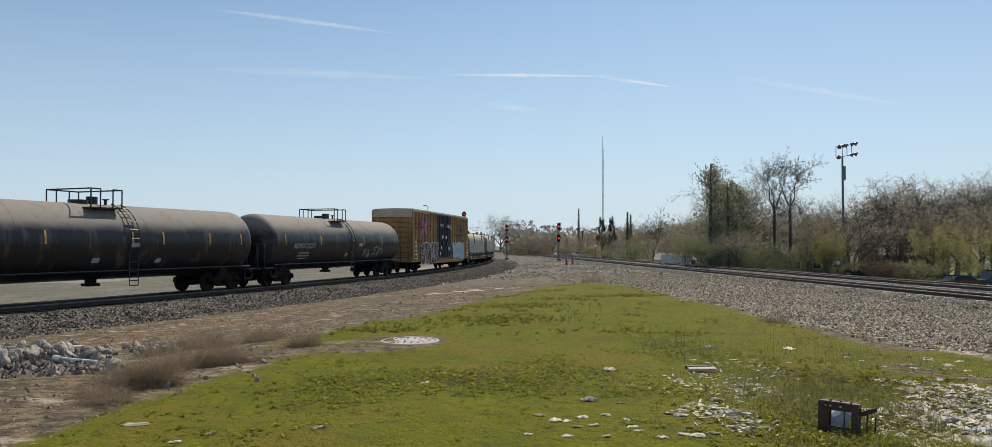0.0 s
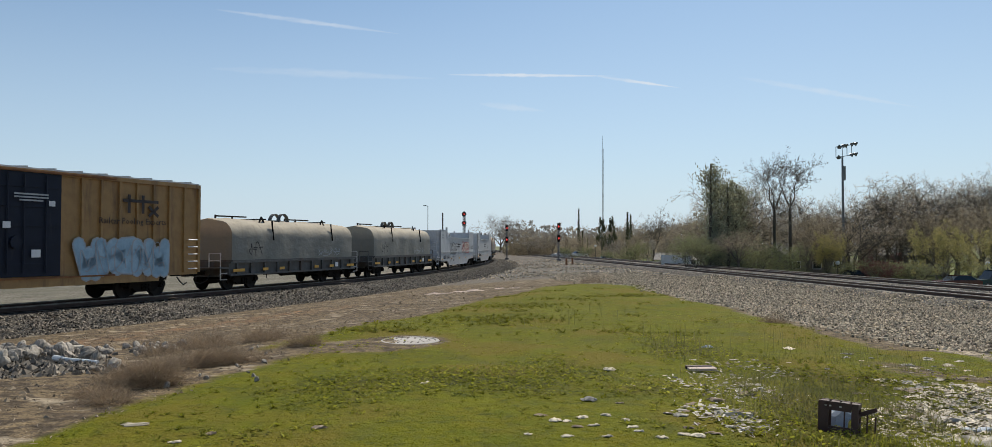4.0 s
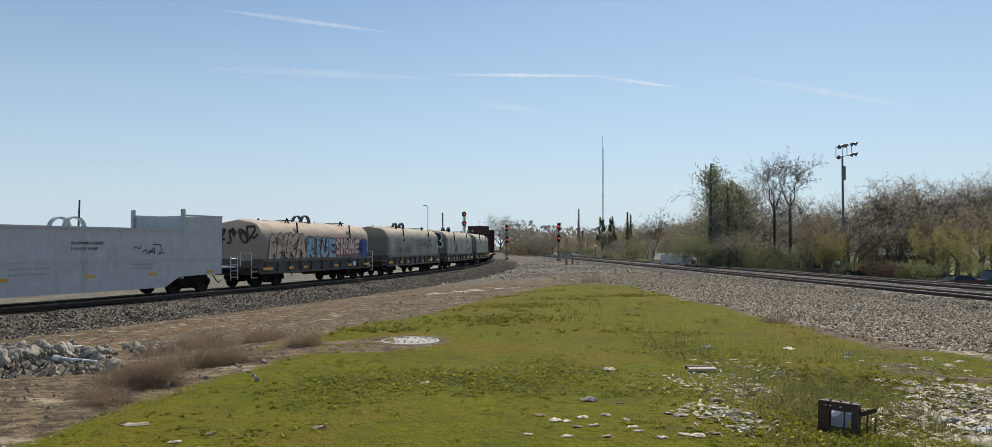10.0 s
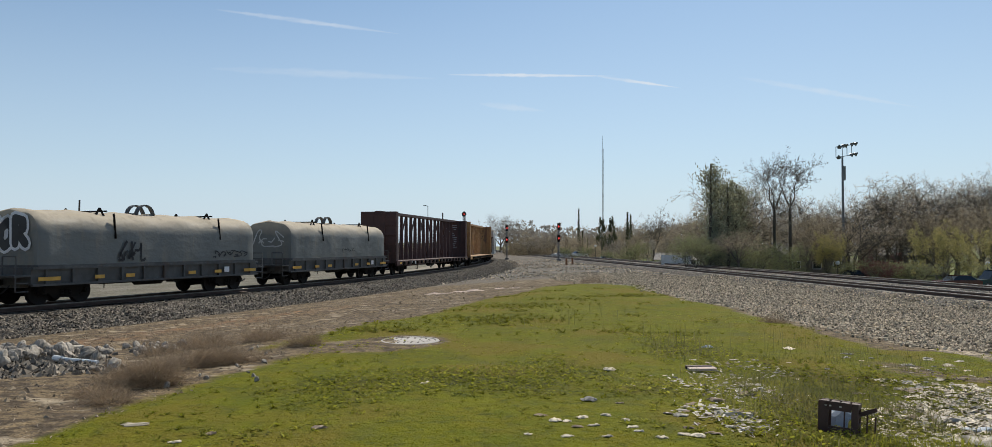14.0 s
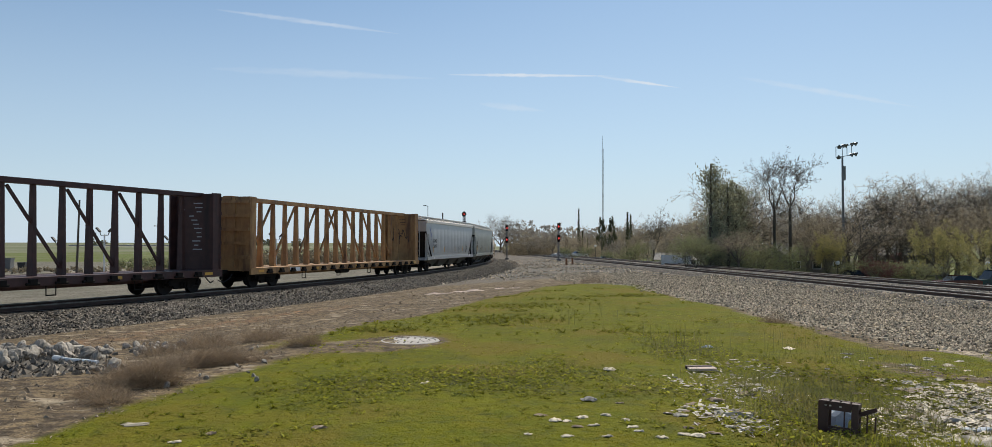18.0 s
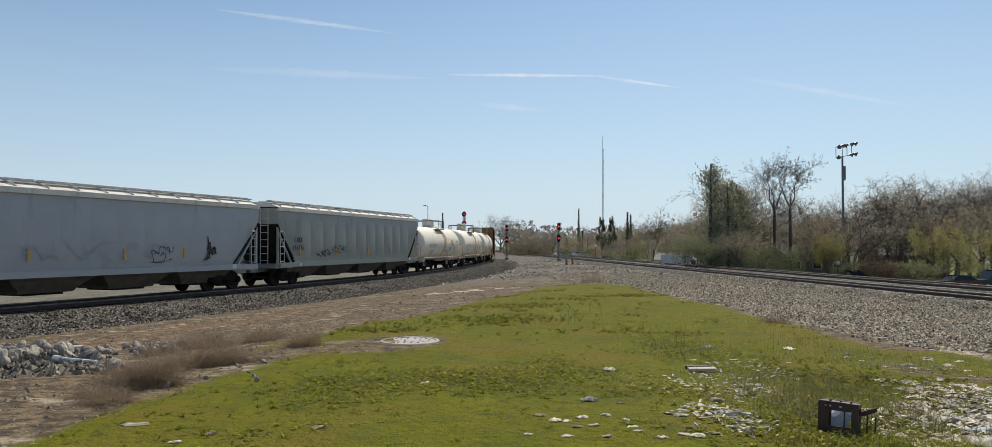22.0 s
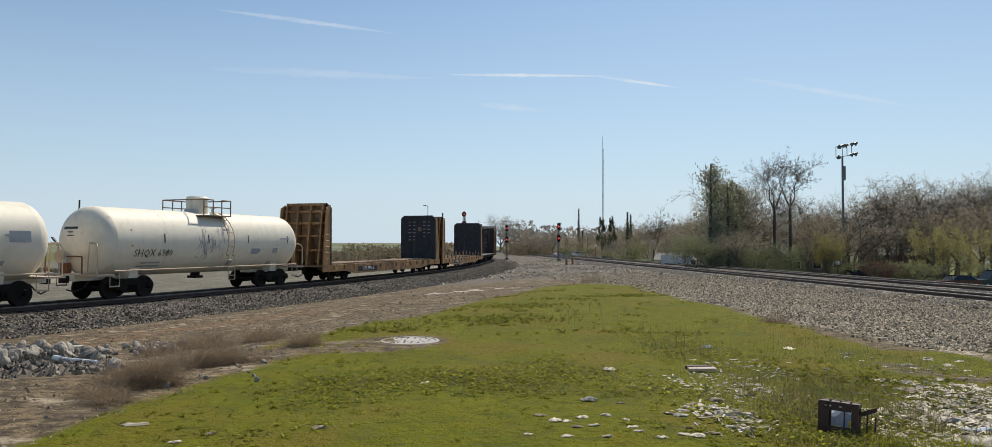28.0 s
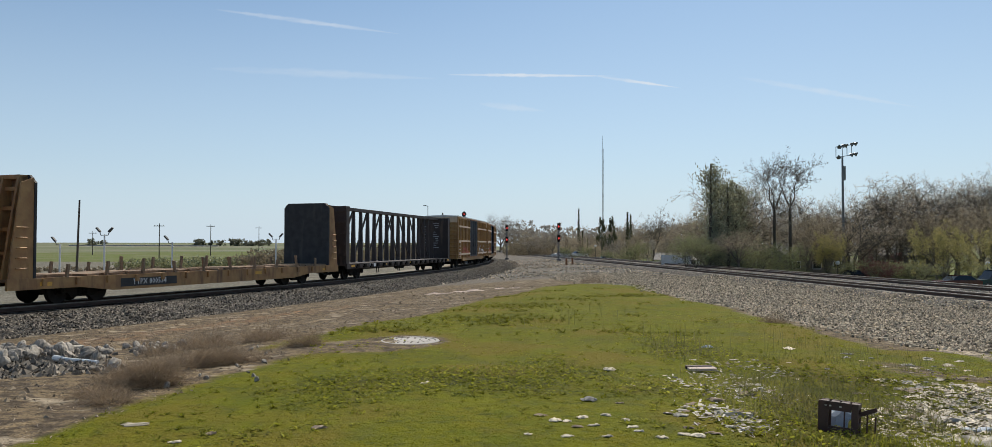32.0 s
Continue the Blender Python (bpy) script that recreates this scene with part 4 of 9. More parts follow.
    for i, wd in enumerate((0.42, 0.2, 0.26)):
        z2, n = zc + 0.5 - i * 0.14, 8
        for k in range(n - (2 if i else 0)):
            ya, yb = 0.3 - wd + 2 * wd * k / n, 0.3 - wd + 2 * wd * (k + 0.8) / n
            bm.faces.new([bm.verts.new((dome(py, pz), py, pz)) for py, pz in ((yb, z2), (ya, z2), (ya, z2 + (0.1 if i == 0 else 0.05)), (yb, z2 + (0.1 if i == 0 else 0.05)))])
    part("small_print", bm, M["mark_grey"] if not walkway else M["mark_black"], car)["kind"] = "stuff"
    marks(car, face)
    add_trucks(car, half, hb)
    return car


def tank_letters(body, x, z, size, material, extra=None):
    def marks(car, face):
        bm = text_bm(body, size, Matrix.Translation((x, 0, z)) @ Matrix.Rotation(radians(90), 4, "X"))
        for v in bm.verts:
            v.co.y = face(v.co.x, v.co.z) - 0.012
        part("lettering", bm, material, car)
        bm = bm_new()
        for i, w in enumerate((1.1, 1.3, 0.8)):
            zz = z - 0.3 - i * 0.15
            vs = [bm.verts.new((xx, face(xx, zq) - 0.012, zq)) for xx, zq in ((x - w / 2, zz), (x + w / 2, zz), (x + w / 2, zz + 0.07), (x - w / 2, zz + 0.07))]
            bm.faces.new(vs)
        for xx, zz, w, h in ((x + 7, z + 0.1, 0.5, 0.2), (x + 5.2, z - 0.5, 0.35, 0.2), (x + 8.4, z - 0.55, 0.3, 0.18)):
            if xx < 7.4:
                vs = [bm.verts.new((px, face(px, pz) - 0.012, pz)) for px, pz in ((xx - w / 2, zz), (xx + w / 2, zz), (xx + w / 2, zz + h), (xx - w / 2, zz + h))]
                bm.faces.new(vs)
        part("small_print", bm, M["mark_grey"], car)["kind"] = "stuff"
        if extra:
            extra(car, face)
    return marks


def make_boxcar(label, paint, decorated):
    car = thing("boxcar", label, "boxcar", "cars of the freight train")
    half, w, z0, z1 = 9.4, 1.55, 0.9, 4.9
    bm = bm_new()
    quad_box(bm, (0, 0, (z0 + z1) / 2), (2 * half, 2 * w, z1 - z0))
    part("body", bm, paint, car)
    bm = bm_new()                                  # roof with ribs and eaves
    sweep(bm, [[(x, -w - 0.05, z1), (x, -w - 0.05, z1 + 0.06), (x, 0, z1 + 0.12), (x, w + 0.05, z1 + 0.06), (x, w + 0.05, z1)] for x in (-half - 0.02, half + 0.02)])
    for i in range(17):
        x = -half + 0.5 + i * (2 * half - 1.0) / 16
        for sg in (-1, 1):
            beam(bm, (x, sg * (w + 0.05), z1 + 0.085), (x, 0, z1 + 0.145), 0.09, 0.05)
    part("roof", bm, M["galv"], car, "ribbed galvanised roof")
    for sg in (-1, 1):
        for x0, x1, n in ((-half, -2.5, 8), (2.5, half, 8)):
            for i in range(n + 1):
                x = x0 + (x1 - x0) * i / n
                bm = bm_new()
                quad_box(bm, (x, sg * (w + 0.05), (z0 + z1) / 2 + 0.05), (0.13 if i in (0, n) else 0.09, 0.1, z1 - z0 - 0.1))
                part("side_post", bm, paint, car)
        bm = bm_new()
        quad_box(bm, (0, sg * (w + 0.06), z0 - 0.06), (2 * half - 4.6, 0.1, 0.3))
        quad_box(bm, (0, sg * (w + 0.055), z1 - 0.08), (2 * half, 0.1, 0.16))
        part("side_sill", bm, paint, car)
        for k in (-1, 1):                          # plug doors
            bm = bm_new()
            quad_box(bm, (k * 1.23, sg * (w + 0.07), 2.93), (2.42, 0.08, 3.7))
            d = part("door", bm, M["door_blue"], car, "dark blue plug door")
            for z in (1.5, 2.2, 2.9, 3.6, 4.3):
                bm = bm_new()
                quad_box(bm, (k * 1.23, sg * (w + 0.12), z), (2.3, 0.05, 0.1))
                part("batten", bm, M["door_blue"], d)
            for x in (k * 0.35, k * 0.95, k * 1.8):
                bm = bm_new()
                rod(bm, (x, sg * (w + 0.17), 1.2), (x, sg * (w + 0.17), 4.7), 0.03, 5)
                part("locking_bar", bm, M["door_blue"], d)
            bm = bm_new()
            rod(bm, (k * 0.65, sg * (w + 0.15), 2.3), (k * 0.65, sg * (w + 0.22), 2.3), 0.22, 10)
            part("lock_wheel", bm, M["door_blue"], d)
        for z in (1.02, 4.82):
            bm = bm_new()
            quad_box(bm, (0, sg * (w + 0.13), z), (9.6, 0.12, 0.06))
            part("door_track", bm, M["rust"], car)
    for sg in (-1, 1):                             # corrugated ends
        for i in range(9):
            bm = bm_new()
            z = 1.3 + i * 0.38
            sweep(bm, [[(sg * (half - 0.02), y, z - 0.11), (sg * (half + 0.09), y, z), (sg * (half - 0.02), y, z + 0.11)] for y in (-w + 0.12, w - 0.12)])
            part("end_rib", bm, paint, car)
        bm = bm_new()
        quad_box(bm, (sg * (half + 0.03), 0, 4.62), (0.08, 2 * w, 0.55))
        part("end_panel", bm, M["mark_cream"], car, "pale upper end panel")
    for x in (-half + 0.45, half - 0.45):
        ladder(car, x, -w - 0.16, 1.0, 2.6, 0.55, rungs=5, rails=False, material=M["mark_white"], name="grab_irons")
    bm = bm_new()
    quad_box(bm, (0, 0, 0.82), (2 * half - 1.2, 0.7, 0.34))
    for x in (-5.2, -3.4, 3.4, 5.2):
        quad_box(bm, (x, 0, 0.78), (0.3, 2 * w, 0.22))
    part("underframe", bm, M["under"], car)
    y = -w - 0.115
    if decorated:
        for k in (-1, 1):                              # crossed emblem as plain shapes
            bm = bm_new()
            for v in (-1, 1):
                beam(bm, (-6.55 + k * 0.16, y, 3.6 + v * 0.02), (-6.55 + k * 0.98, y, 3.6 + v * 0.5), 0.02, 0.26)
            part("emblem", bm, M["mark_red"], car)
            bm = bm_new()
            for v in (-1, 1):
                beam(bm, (-6.55, y - 0.012, 3.6 + v * 0.12), (-6.55 + k * 0.95, y - 0.012, 3.6 + v * 0.78), 0.02, 0.2)
            quad_box(bm, (-6.55 + k * 0.07, y - 0.012, 3.6), (0.14, 0.02, 0.42))
            part("emblem", bm, M["mark_blue"], car)
        lettering(car, "next\nload", -8.35, 3.75, 0.3, M["cb_red"], y)
        lettering(car, "any\nroad", -4.75, 3.7, 0.3, M["cb_red"], y)
        lettering(car, "TB OX", -8.0, 2.35, 0.42, M["cb_red"], y)
        lettering(car, "66", -8.25, 1.8, 0.4, M["cb_red"], y)
        mark(car, "number_bar", -6.7, 1.95, 1.6, 0.3, M["cb_red"], y)
        bm = bm_new()
        beam(bm, (5.2, y, 4.0), (7.0, y, 4.0), 0.02, 0.12)
        for x in (5.5, 6.2):
            beam(bm, (x, y, 4.25), (x, y, 3.5), 0.02, 0.12)
        beam(bm, (6.5, y, 3.8), (7.0, y, 3.4), 0.02, 0.12)
        beam(bm, (7.0, y, 3.8), (6.5, y, 3.4), 0.02, 0.12)
        part("emblem", bm, M["cb_dark"], car)
        lettering(car, "Railcar Pooling Experts", 5.75, 3.05, 0.36, M["cb_dark"], y)
        text_lines(car, -1.2, 4.0, (1.1, 1.1, 0.9), 0.055, M["mark_grey"], -w - 0.2, 0.11)
        text_lines(car, 1.2, 4.0, (1.3, 1.3, 0.9), 0.055, M["mark_grey"], -w - 0.2, 0.11)
        for x, z, q in ((-0.9, 2.9, 0.35), (0.3, 2.9, 0.28), (-1.3, 2.0, 0.3), (1.4, 1.9, 0.35), (2.0, 3.7, 0.25), (-1.7, 1.5, 0.25)):
            mark(car, "sticker", x, z, q, q * 0.8, M["mark_white"], -w - 0.2)
        bubble(car, -4.75, 1.55, 5.0, 1.5, "STYUK", M["cb_dark"], M["mark_white"], y, 3, 0.34, 0.05)
        tag(car, -4.75, 1.5, 4.9, 1.1, M["mark_grey"], y - 0.045, 4, 6, 0.035)
        bubble(car, 5.35, 1.7, 4.2, 1.3, "WKENW", M["mark_cyan"], M["mark_grey"], y, 8, 0.36, 0.06)
        tag(car, 5.3, 1.75, 4.2, 1.2, M["mark_grey"], y - 0.045, 9, 6, 0.04)
    else:
        for z in (1.35, 2.6, 4.0):                 # pale load bands along the posts
            for xm in (-6.0, 6.0):
                bm = bm_new()
                quad_box(bm, (xm, y - 0.02, z), (6.6, 0.05, 0.16))
                part("side_band", bm, M["mark_cream"], car)
        tag(car, -5.6, 1.7, 4.0, 0.9, M["mark_red"], y, 13, 4, 0.08)
        tag(car, 5.6, 1.7, 4.0, 0.9, M["mark_white"], y, 14, 4, 0.08)
    add_trucks(car, half, 6.9)
    return car


def hood_ring(x, w, z0, z1, r, bulge=0.0):
    """Section of a coil hood: upright sides with a rounded top."""
    pts = [(x, -w, z0)]
    n = 9
    for i in range(n + 1):
        a = math.pi - math.pi / 2 * i / n
        pts.append((x, -w + r + r * math.cos(a), z1 - 0.12 - r + (r) * math.sin(a)))
    pts.append((x, 0, z1 + bulge))
    for i in range(n + 1):
        a = math.pi / 2 - math.pi / 2 * i / n
        pts.append((x, w - r + r * math.cos(a), z1 - 0.12 - r + r * math.sin(a)))
    pts.append((x, w, z0))
    return pts


def make_coil(label, paint, seed, graffiti):
    car = thing("coil_car", label, "coil car", "cars of the freight train")
    r = random.Random(seed)
    half, w, z0, z1 = 6.0, 1.48, 1.46, 3.56
    bm = bm_new()
    rings = [hood_ring(-half, w * 0.975, z0, z1 - 0.05, 0.72)]
    n = 26
    for i in range(n + 1):
        x = -half + 0.12 + (2 * half - 0.24) * i / n
        ring = hood_ring(x, w, z0, z1, 0.8)
        d = [0.022 * math.sin(x * 2.7 + seed) + r.uniform(-0.02, 0.02) for _ in ring]
        rings.append([(p[0], p[1] * (1 + e * 0.6), p[2] + (e if 4 < k < len(ring) - 5 else 0)) for k, (p, e) in enumerate(zip(ring, d))])
    rings.append(hood_ring(half, w * 0.975, z0, z1 - 0.05, 0.72))
    sweep(bm, rings)
    part("hood", bm, paint, car, smooth=True)
    bm = bm_new()                                   # hood rim
    quad_box(bm, (0, 0, z0 - 0.03), (2 * half + 0.06, 2 * w + 0.12, 0.1))
    part("hood_rim", bm, M["coil_frame"], car)
    bm = bm_new()                                   # trough frame with ribs
    quad_box(bm, (0, 0, 1.08), (2 * half + 0.5, 2 * w - 0.05, 0.62))
    quad_box(bm, (0, 0, 0.8), (2 * half + 0.2, 1.5, 0.3))
    part("frame", bm, M["coil_frame"], car)
    for sg in (-1, 1):
        bm = bm_new()
        quad_box(bm, (0, sg * (w + 0.03), 1.36), (2 * half + 0.5, 0.12, 0.08))
        quad_box(bm, (0, sg * (w + 0.03), 0.76), (2 * half + 0.5, 0.12, 0.08))
        part("side_rail", bm, M["coil_frame"], car)
        for i in range(11):
            bm = bm_new()
            quad_box(bm, (-half + 0.3 + i * (2 * half - 0.6) / 10, sg * (w + 0.03), 1.06), (0.09, 0.1, 0.54))
            part("frame_post", bm, M["coil_frame"], car)
    for x, wd in ((-5.6, 0.9), (5.6, 0.9), (-1.9, 0.45), (-3.4, 0.45), (1.6, 0.45), (3.3, 0.45)):
        mark(car, "reflector", x, 0.98, wd, 0.14, M["mark_yellow"], -w - 0.095)
    mark(car, "data_plate", 3.9, 1.05, 0.34, 0.26, M["mark_white"], -w - 0.095)
    for y in (-0.27, 0.27):                         # lifting loops on top
        bm = bm_new()
        pts = [(0.48 * math.cos(math.pi * i / 10) + 0.1, y, z1 - 0.12 + 0.5 * math.sin(math.pi * i / 10)) for i in range(11)]
        for a, b in zip(pts, pts[1:]):
            beam(bm, a, b, 0.2, 0.05)
        part("lifting_loop", bm, M["coil_frame"], car)
    for x in (-0.5, 0.6):
        bm = bm_new()
        rod(bm, (x, -0.3, z1 - 0.02), (x, 0.3, z1 - 0.02), 0.04, 5)
        part("loop_bar", bm, M["coil_frame"], car)
    for x in (-2.9, 3.2):                           # stacking brackets and bars
        bm = bm_new()
        for y in (-0.95, 0.95):
            beam(bm, (x - 0.28, y, z1 - 0.3), (x + 0.05, y * 0.95, z1 + 0.12), 0.06, 0.06)
            beam(bm, (x + 0.28, y, z1 - 0.3), (x + 0.05, y * 0.95, z1 + 0.12), 0.06, 0.06)
            beam(bm, (x + 0.3, -abs(y) * 1.58, z1 - 1.1), (x + 0.3, -abs(y) * 1.45, z1 - 0.1), 0.05, 0.07)
        beam(bm, (x + 0.3, -1.0, z1 + 0.0), (x + 0.3, 1.0, z1 + 0.0), 0.06, 0.06)
        part("stacking_bracket", bm, M["truck"], car)
    for x0, x1 in ((-5.4, -2.9), (0.7, 3.2)) if seed < 3 else ():
        bm = bm_new()
        rod(bm, (x0, 0.0, z1 + 0.1), (x1, 0.0, z1 + 0.12), 0.04, 5)
        rod(bm, (x0, 0.0, z1 - 0.02), (x0, 0, z1 + 0.16), 0.05, 5)
        part("guide_bar", bm, M["truck"], car)
    for sg in (-1, 1):                              # end platforms and rails
        bm = bm_new()
        quad_box(bm, (sg * (half + 0.55), 0, 1.1), (0.7, 2.9, 0.07))
        part("end_platform", bm, M["coil_frame"], car)
        bm = bm_new()
        x = sg * (half + 0.8)
        for y in (-1.4, -0.75):
            rod(bm, (x, y, 0.55 if y < -1 else 1.1), (x, y, 1.8), 0.028, 5)
        for z in (1.8, 1.45):
            rod(bm, (x, -1.4, z), (x, -0.75, z), 0.028, 5)
        for z in (0.55, 0.85):
            rod(bm, (x, -1.4, z), (x - sg * 0.5, -1.4, z), 0.025, 5)
        part("end_handrail", bm, M["galv"] if seed in (1, 3) else M["coil_frame"], car)
    bm = bm_new()
    rod(bm, (-1.0, -0.9, 0.72), (0.4, -0.9, 0.72), 0.2, 10)
    quad_box(bm, (1.2, -0.9, 0.75), (0.5, 0.4, 0.35))
    for x in (-3.0, 3.0):
        rod(bm, (x, -1.35, 1.0), (x, -1.35, 0.5), 0.025, 4)
    rod(bm, (-3.2, -1.3, 0.68), (3.2, -1.3, 0.68), 0.02, 4)
    part("brake_gear", bm, M["under"], car)
    y = -w - 0.03
    graffiti(car, y)
    add_trucks(car, half + 0.2, 4.5)
    return car


def make_well(label, seed, banner):
    """White car with a deep side sill and raised ends."""
    car = thing("raised_end_gondola", label, "gondola car", "cars of the freight train")
    half, w, ends = 7.6, 1.5, 2.45
    top_e, top_m, sill = 3.5, 2.84, 1.3
    prof = [(-half, sill - 0.45), (-half + 1.2, sill - 0.45), (-half + 2.7, sill - 0.5), (-half + 3.5, 0.38), (half - 3.5, 0.38), (half - 2.7, sill - 0.5), (half - 1.2, sill - 0.45), (half, sill - 0.45),
            (half, top_e), (half - ends, top_e - 0.03), (half - ends, top_m), (-half + ends, top_m), (-half + ends, top_e - 0.03), (-half, top_e)]
    for sg in (-1, 1):
        bm = bm_new()
        sweep(bm, [[(x, y, z) for x, z in prof] for y in (sg * w, sg * (w - 0.12))])
        part("side", bm, M["well_white"], car, "white side sheet with raised ends")
        bm = bm_new()
        quad_box(bm, (0, sg * (w + 0.02), 1.6), (2 * half - 0.05, 0.06, 0.06))
        quad_box(bm, (0, sg * (w - 0.02), top_m + 0.03), (2 * half - 2 * ends, 0.2, 0.08))
        for k in (-1, 1):
            quad_box(bm, (k * (half - ends / 2), sg * (w - 0.04), top_e + 0.03), (ends, 0.14, 0.07))
            quad_box(bm, (k * (half - ends), sg * (w - 0.04), (top_e + top_m) / 2 + 0.1), (0.12, 0.16, top_e - top_m + 0.4))
        part("top_chord", bm, M["well_white"], car)
    for k in (-1, 1):
        bm = bm_new()
        quad_box(bm, (k * (half - 0.05), 0, 2.2), (0.1, 2 * w - 0.02, 2.6))
        part("end", bm, M["well_white"], car)
        bm = bm_new()
        quad_box(bm, (k * (half - ends + 0.1), 0, 2.1), (0.1, 2 * w - 0.26, 2.8))
        part("bulkhead", bm, M["well_white"], car)
        bm = bm_new()
        quad_box(bm, (k * (half + 0.5), 0, 1.15), (1.1, 2.9, 0.08))
        quad_box(bm, (k * (half + 0.2), 0, 0.95), (1.4, 0.6, 0.3))
        part("end_platform", bm, M["well_white"], car)
        ladder(car, k * (half + 0.95), -1.44, 0.5, 1.7, 0.5, rungs=4, material=M["well_white"])
        ladder(car, k * (half + 0.06), -0.9, 1.2, 2.6, 0.5, axis="y", rungs=4, material=M["well_white"])
    bm = bm_new()
    quad_box(bm, (0, 0, 0.85), (2 * half - 7.0, 2 * w - 0.26, 0.12))
    quad_box(bm, (0, 0, 2.35), (2 * half - 6.0, 1.7, 0.9))
    part("load_cradle", bm, M["well_white"], car)
    for y in (-0.4, 0.4):
        bm = bm_new()
        pts = [(0.5 + 0.45 * math.cos(math.pi * i / 10), y, 2.9 + 0.4 * math.sin(math.pi * i / 10)) for i in range(11)]
        for a, b in zip(pts, pts[1:]):
            beam(bm, a, b, 0.2, 0.06)
        part("lifting_loop", bm, M["well_white"], car)
    bm = bm_new()
    beam(bm, (-1.6, 0, 2.86), (3.2, 0, 2.86), 1.2, 0.1)
    part("cradle_top", bm, M["well_white"], car)
    y = -w - 0.008
    lettering(car, banner, -half + 2.3, 0.98, 0.44, M["mark_black"], y)
    lettering(car, "FLAMMABLE LINERS", 0.2, 2.22, 0.17, M["mark_black"], y)
    lettering(car, "DO NOT HUMP", 0.05, 2.0, 0.17, M["mark_black"], y)
    text_lines(car, -half + 0.9, 3.1, (0.7, 0.8), 0.12, M["mark_grey"], y, 0.25)
    text_lines(car, -2.2, 1.35, (1.6, 1.6), 0.1, M["mark_grey"], y, 0.2)
    text_lines(car, 2.8, 1.4, (1.2, 1.2), 0.08, M["mark_grey"], y, 0.16)
    for x in (-half + 0.7, -3.2, 0.3, 3.4, half - 0.8):
        mark(car, "reflector", x, 0.98, 0.45, 0.12, M["mark_yellow"], y)
    if seed == 1:
        bubble(car, -2.4, 1.92, 2.9, 0.95, "SHRRE", M["well_white"], M["mark_black"], y, 21, 0.22, 0.045)
        tag(car, 3.3, 2.02, 3.6, 0.9, M["mark_red"], y, 22, 6, 0.1)
        bubble(car, 3.3, 2.02, 3.4, 0.95, "SUNEO", M["mark_pink"], M["mark_red"], y - 0.012, 27, 0.22, 0.07)
        tag(car, -2.7, 1.15, 2.2, 0.8, M["mark_black"], y, 23, 3, 0.04)
        tag(car, 6.6, 2.0, 1.2, 0.4, M["mark_black"], y, 24, 3, 0.05)
    else:
        tag(car, -half + 0.8, 1.95, 0.9, 0.35, M["mark_black"], y, 25, 3, 0.04)
        tag(car, 3.2, 2.0, 1.5, 0.4, M["mark_black"], y, 26, 3, 0.04)
    add_trucks(car, half + 0.7, 6.2)
    return car


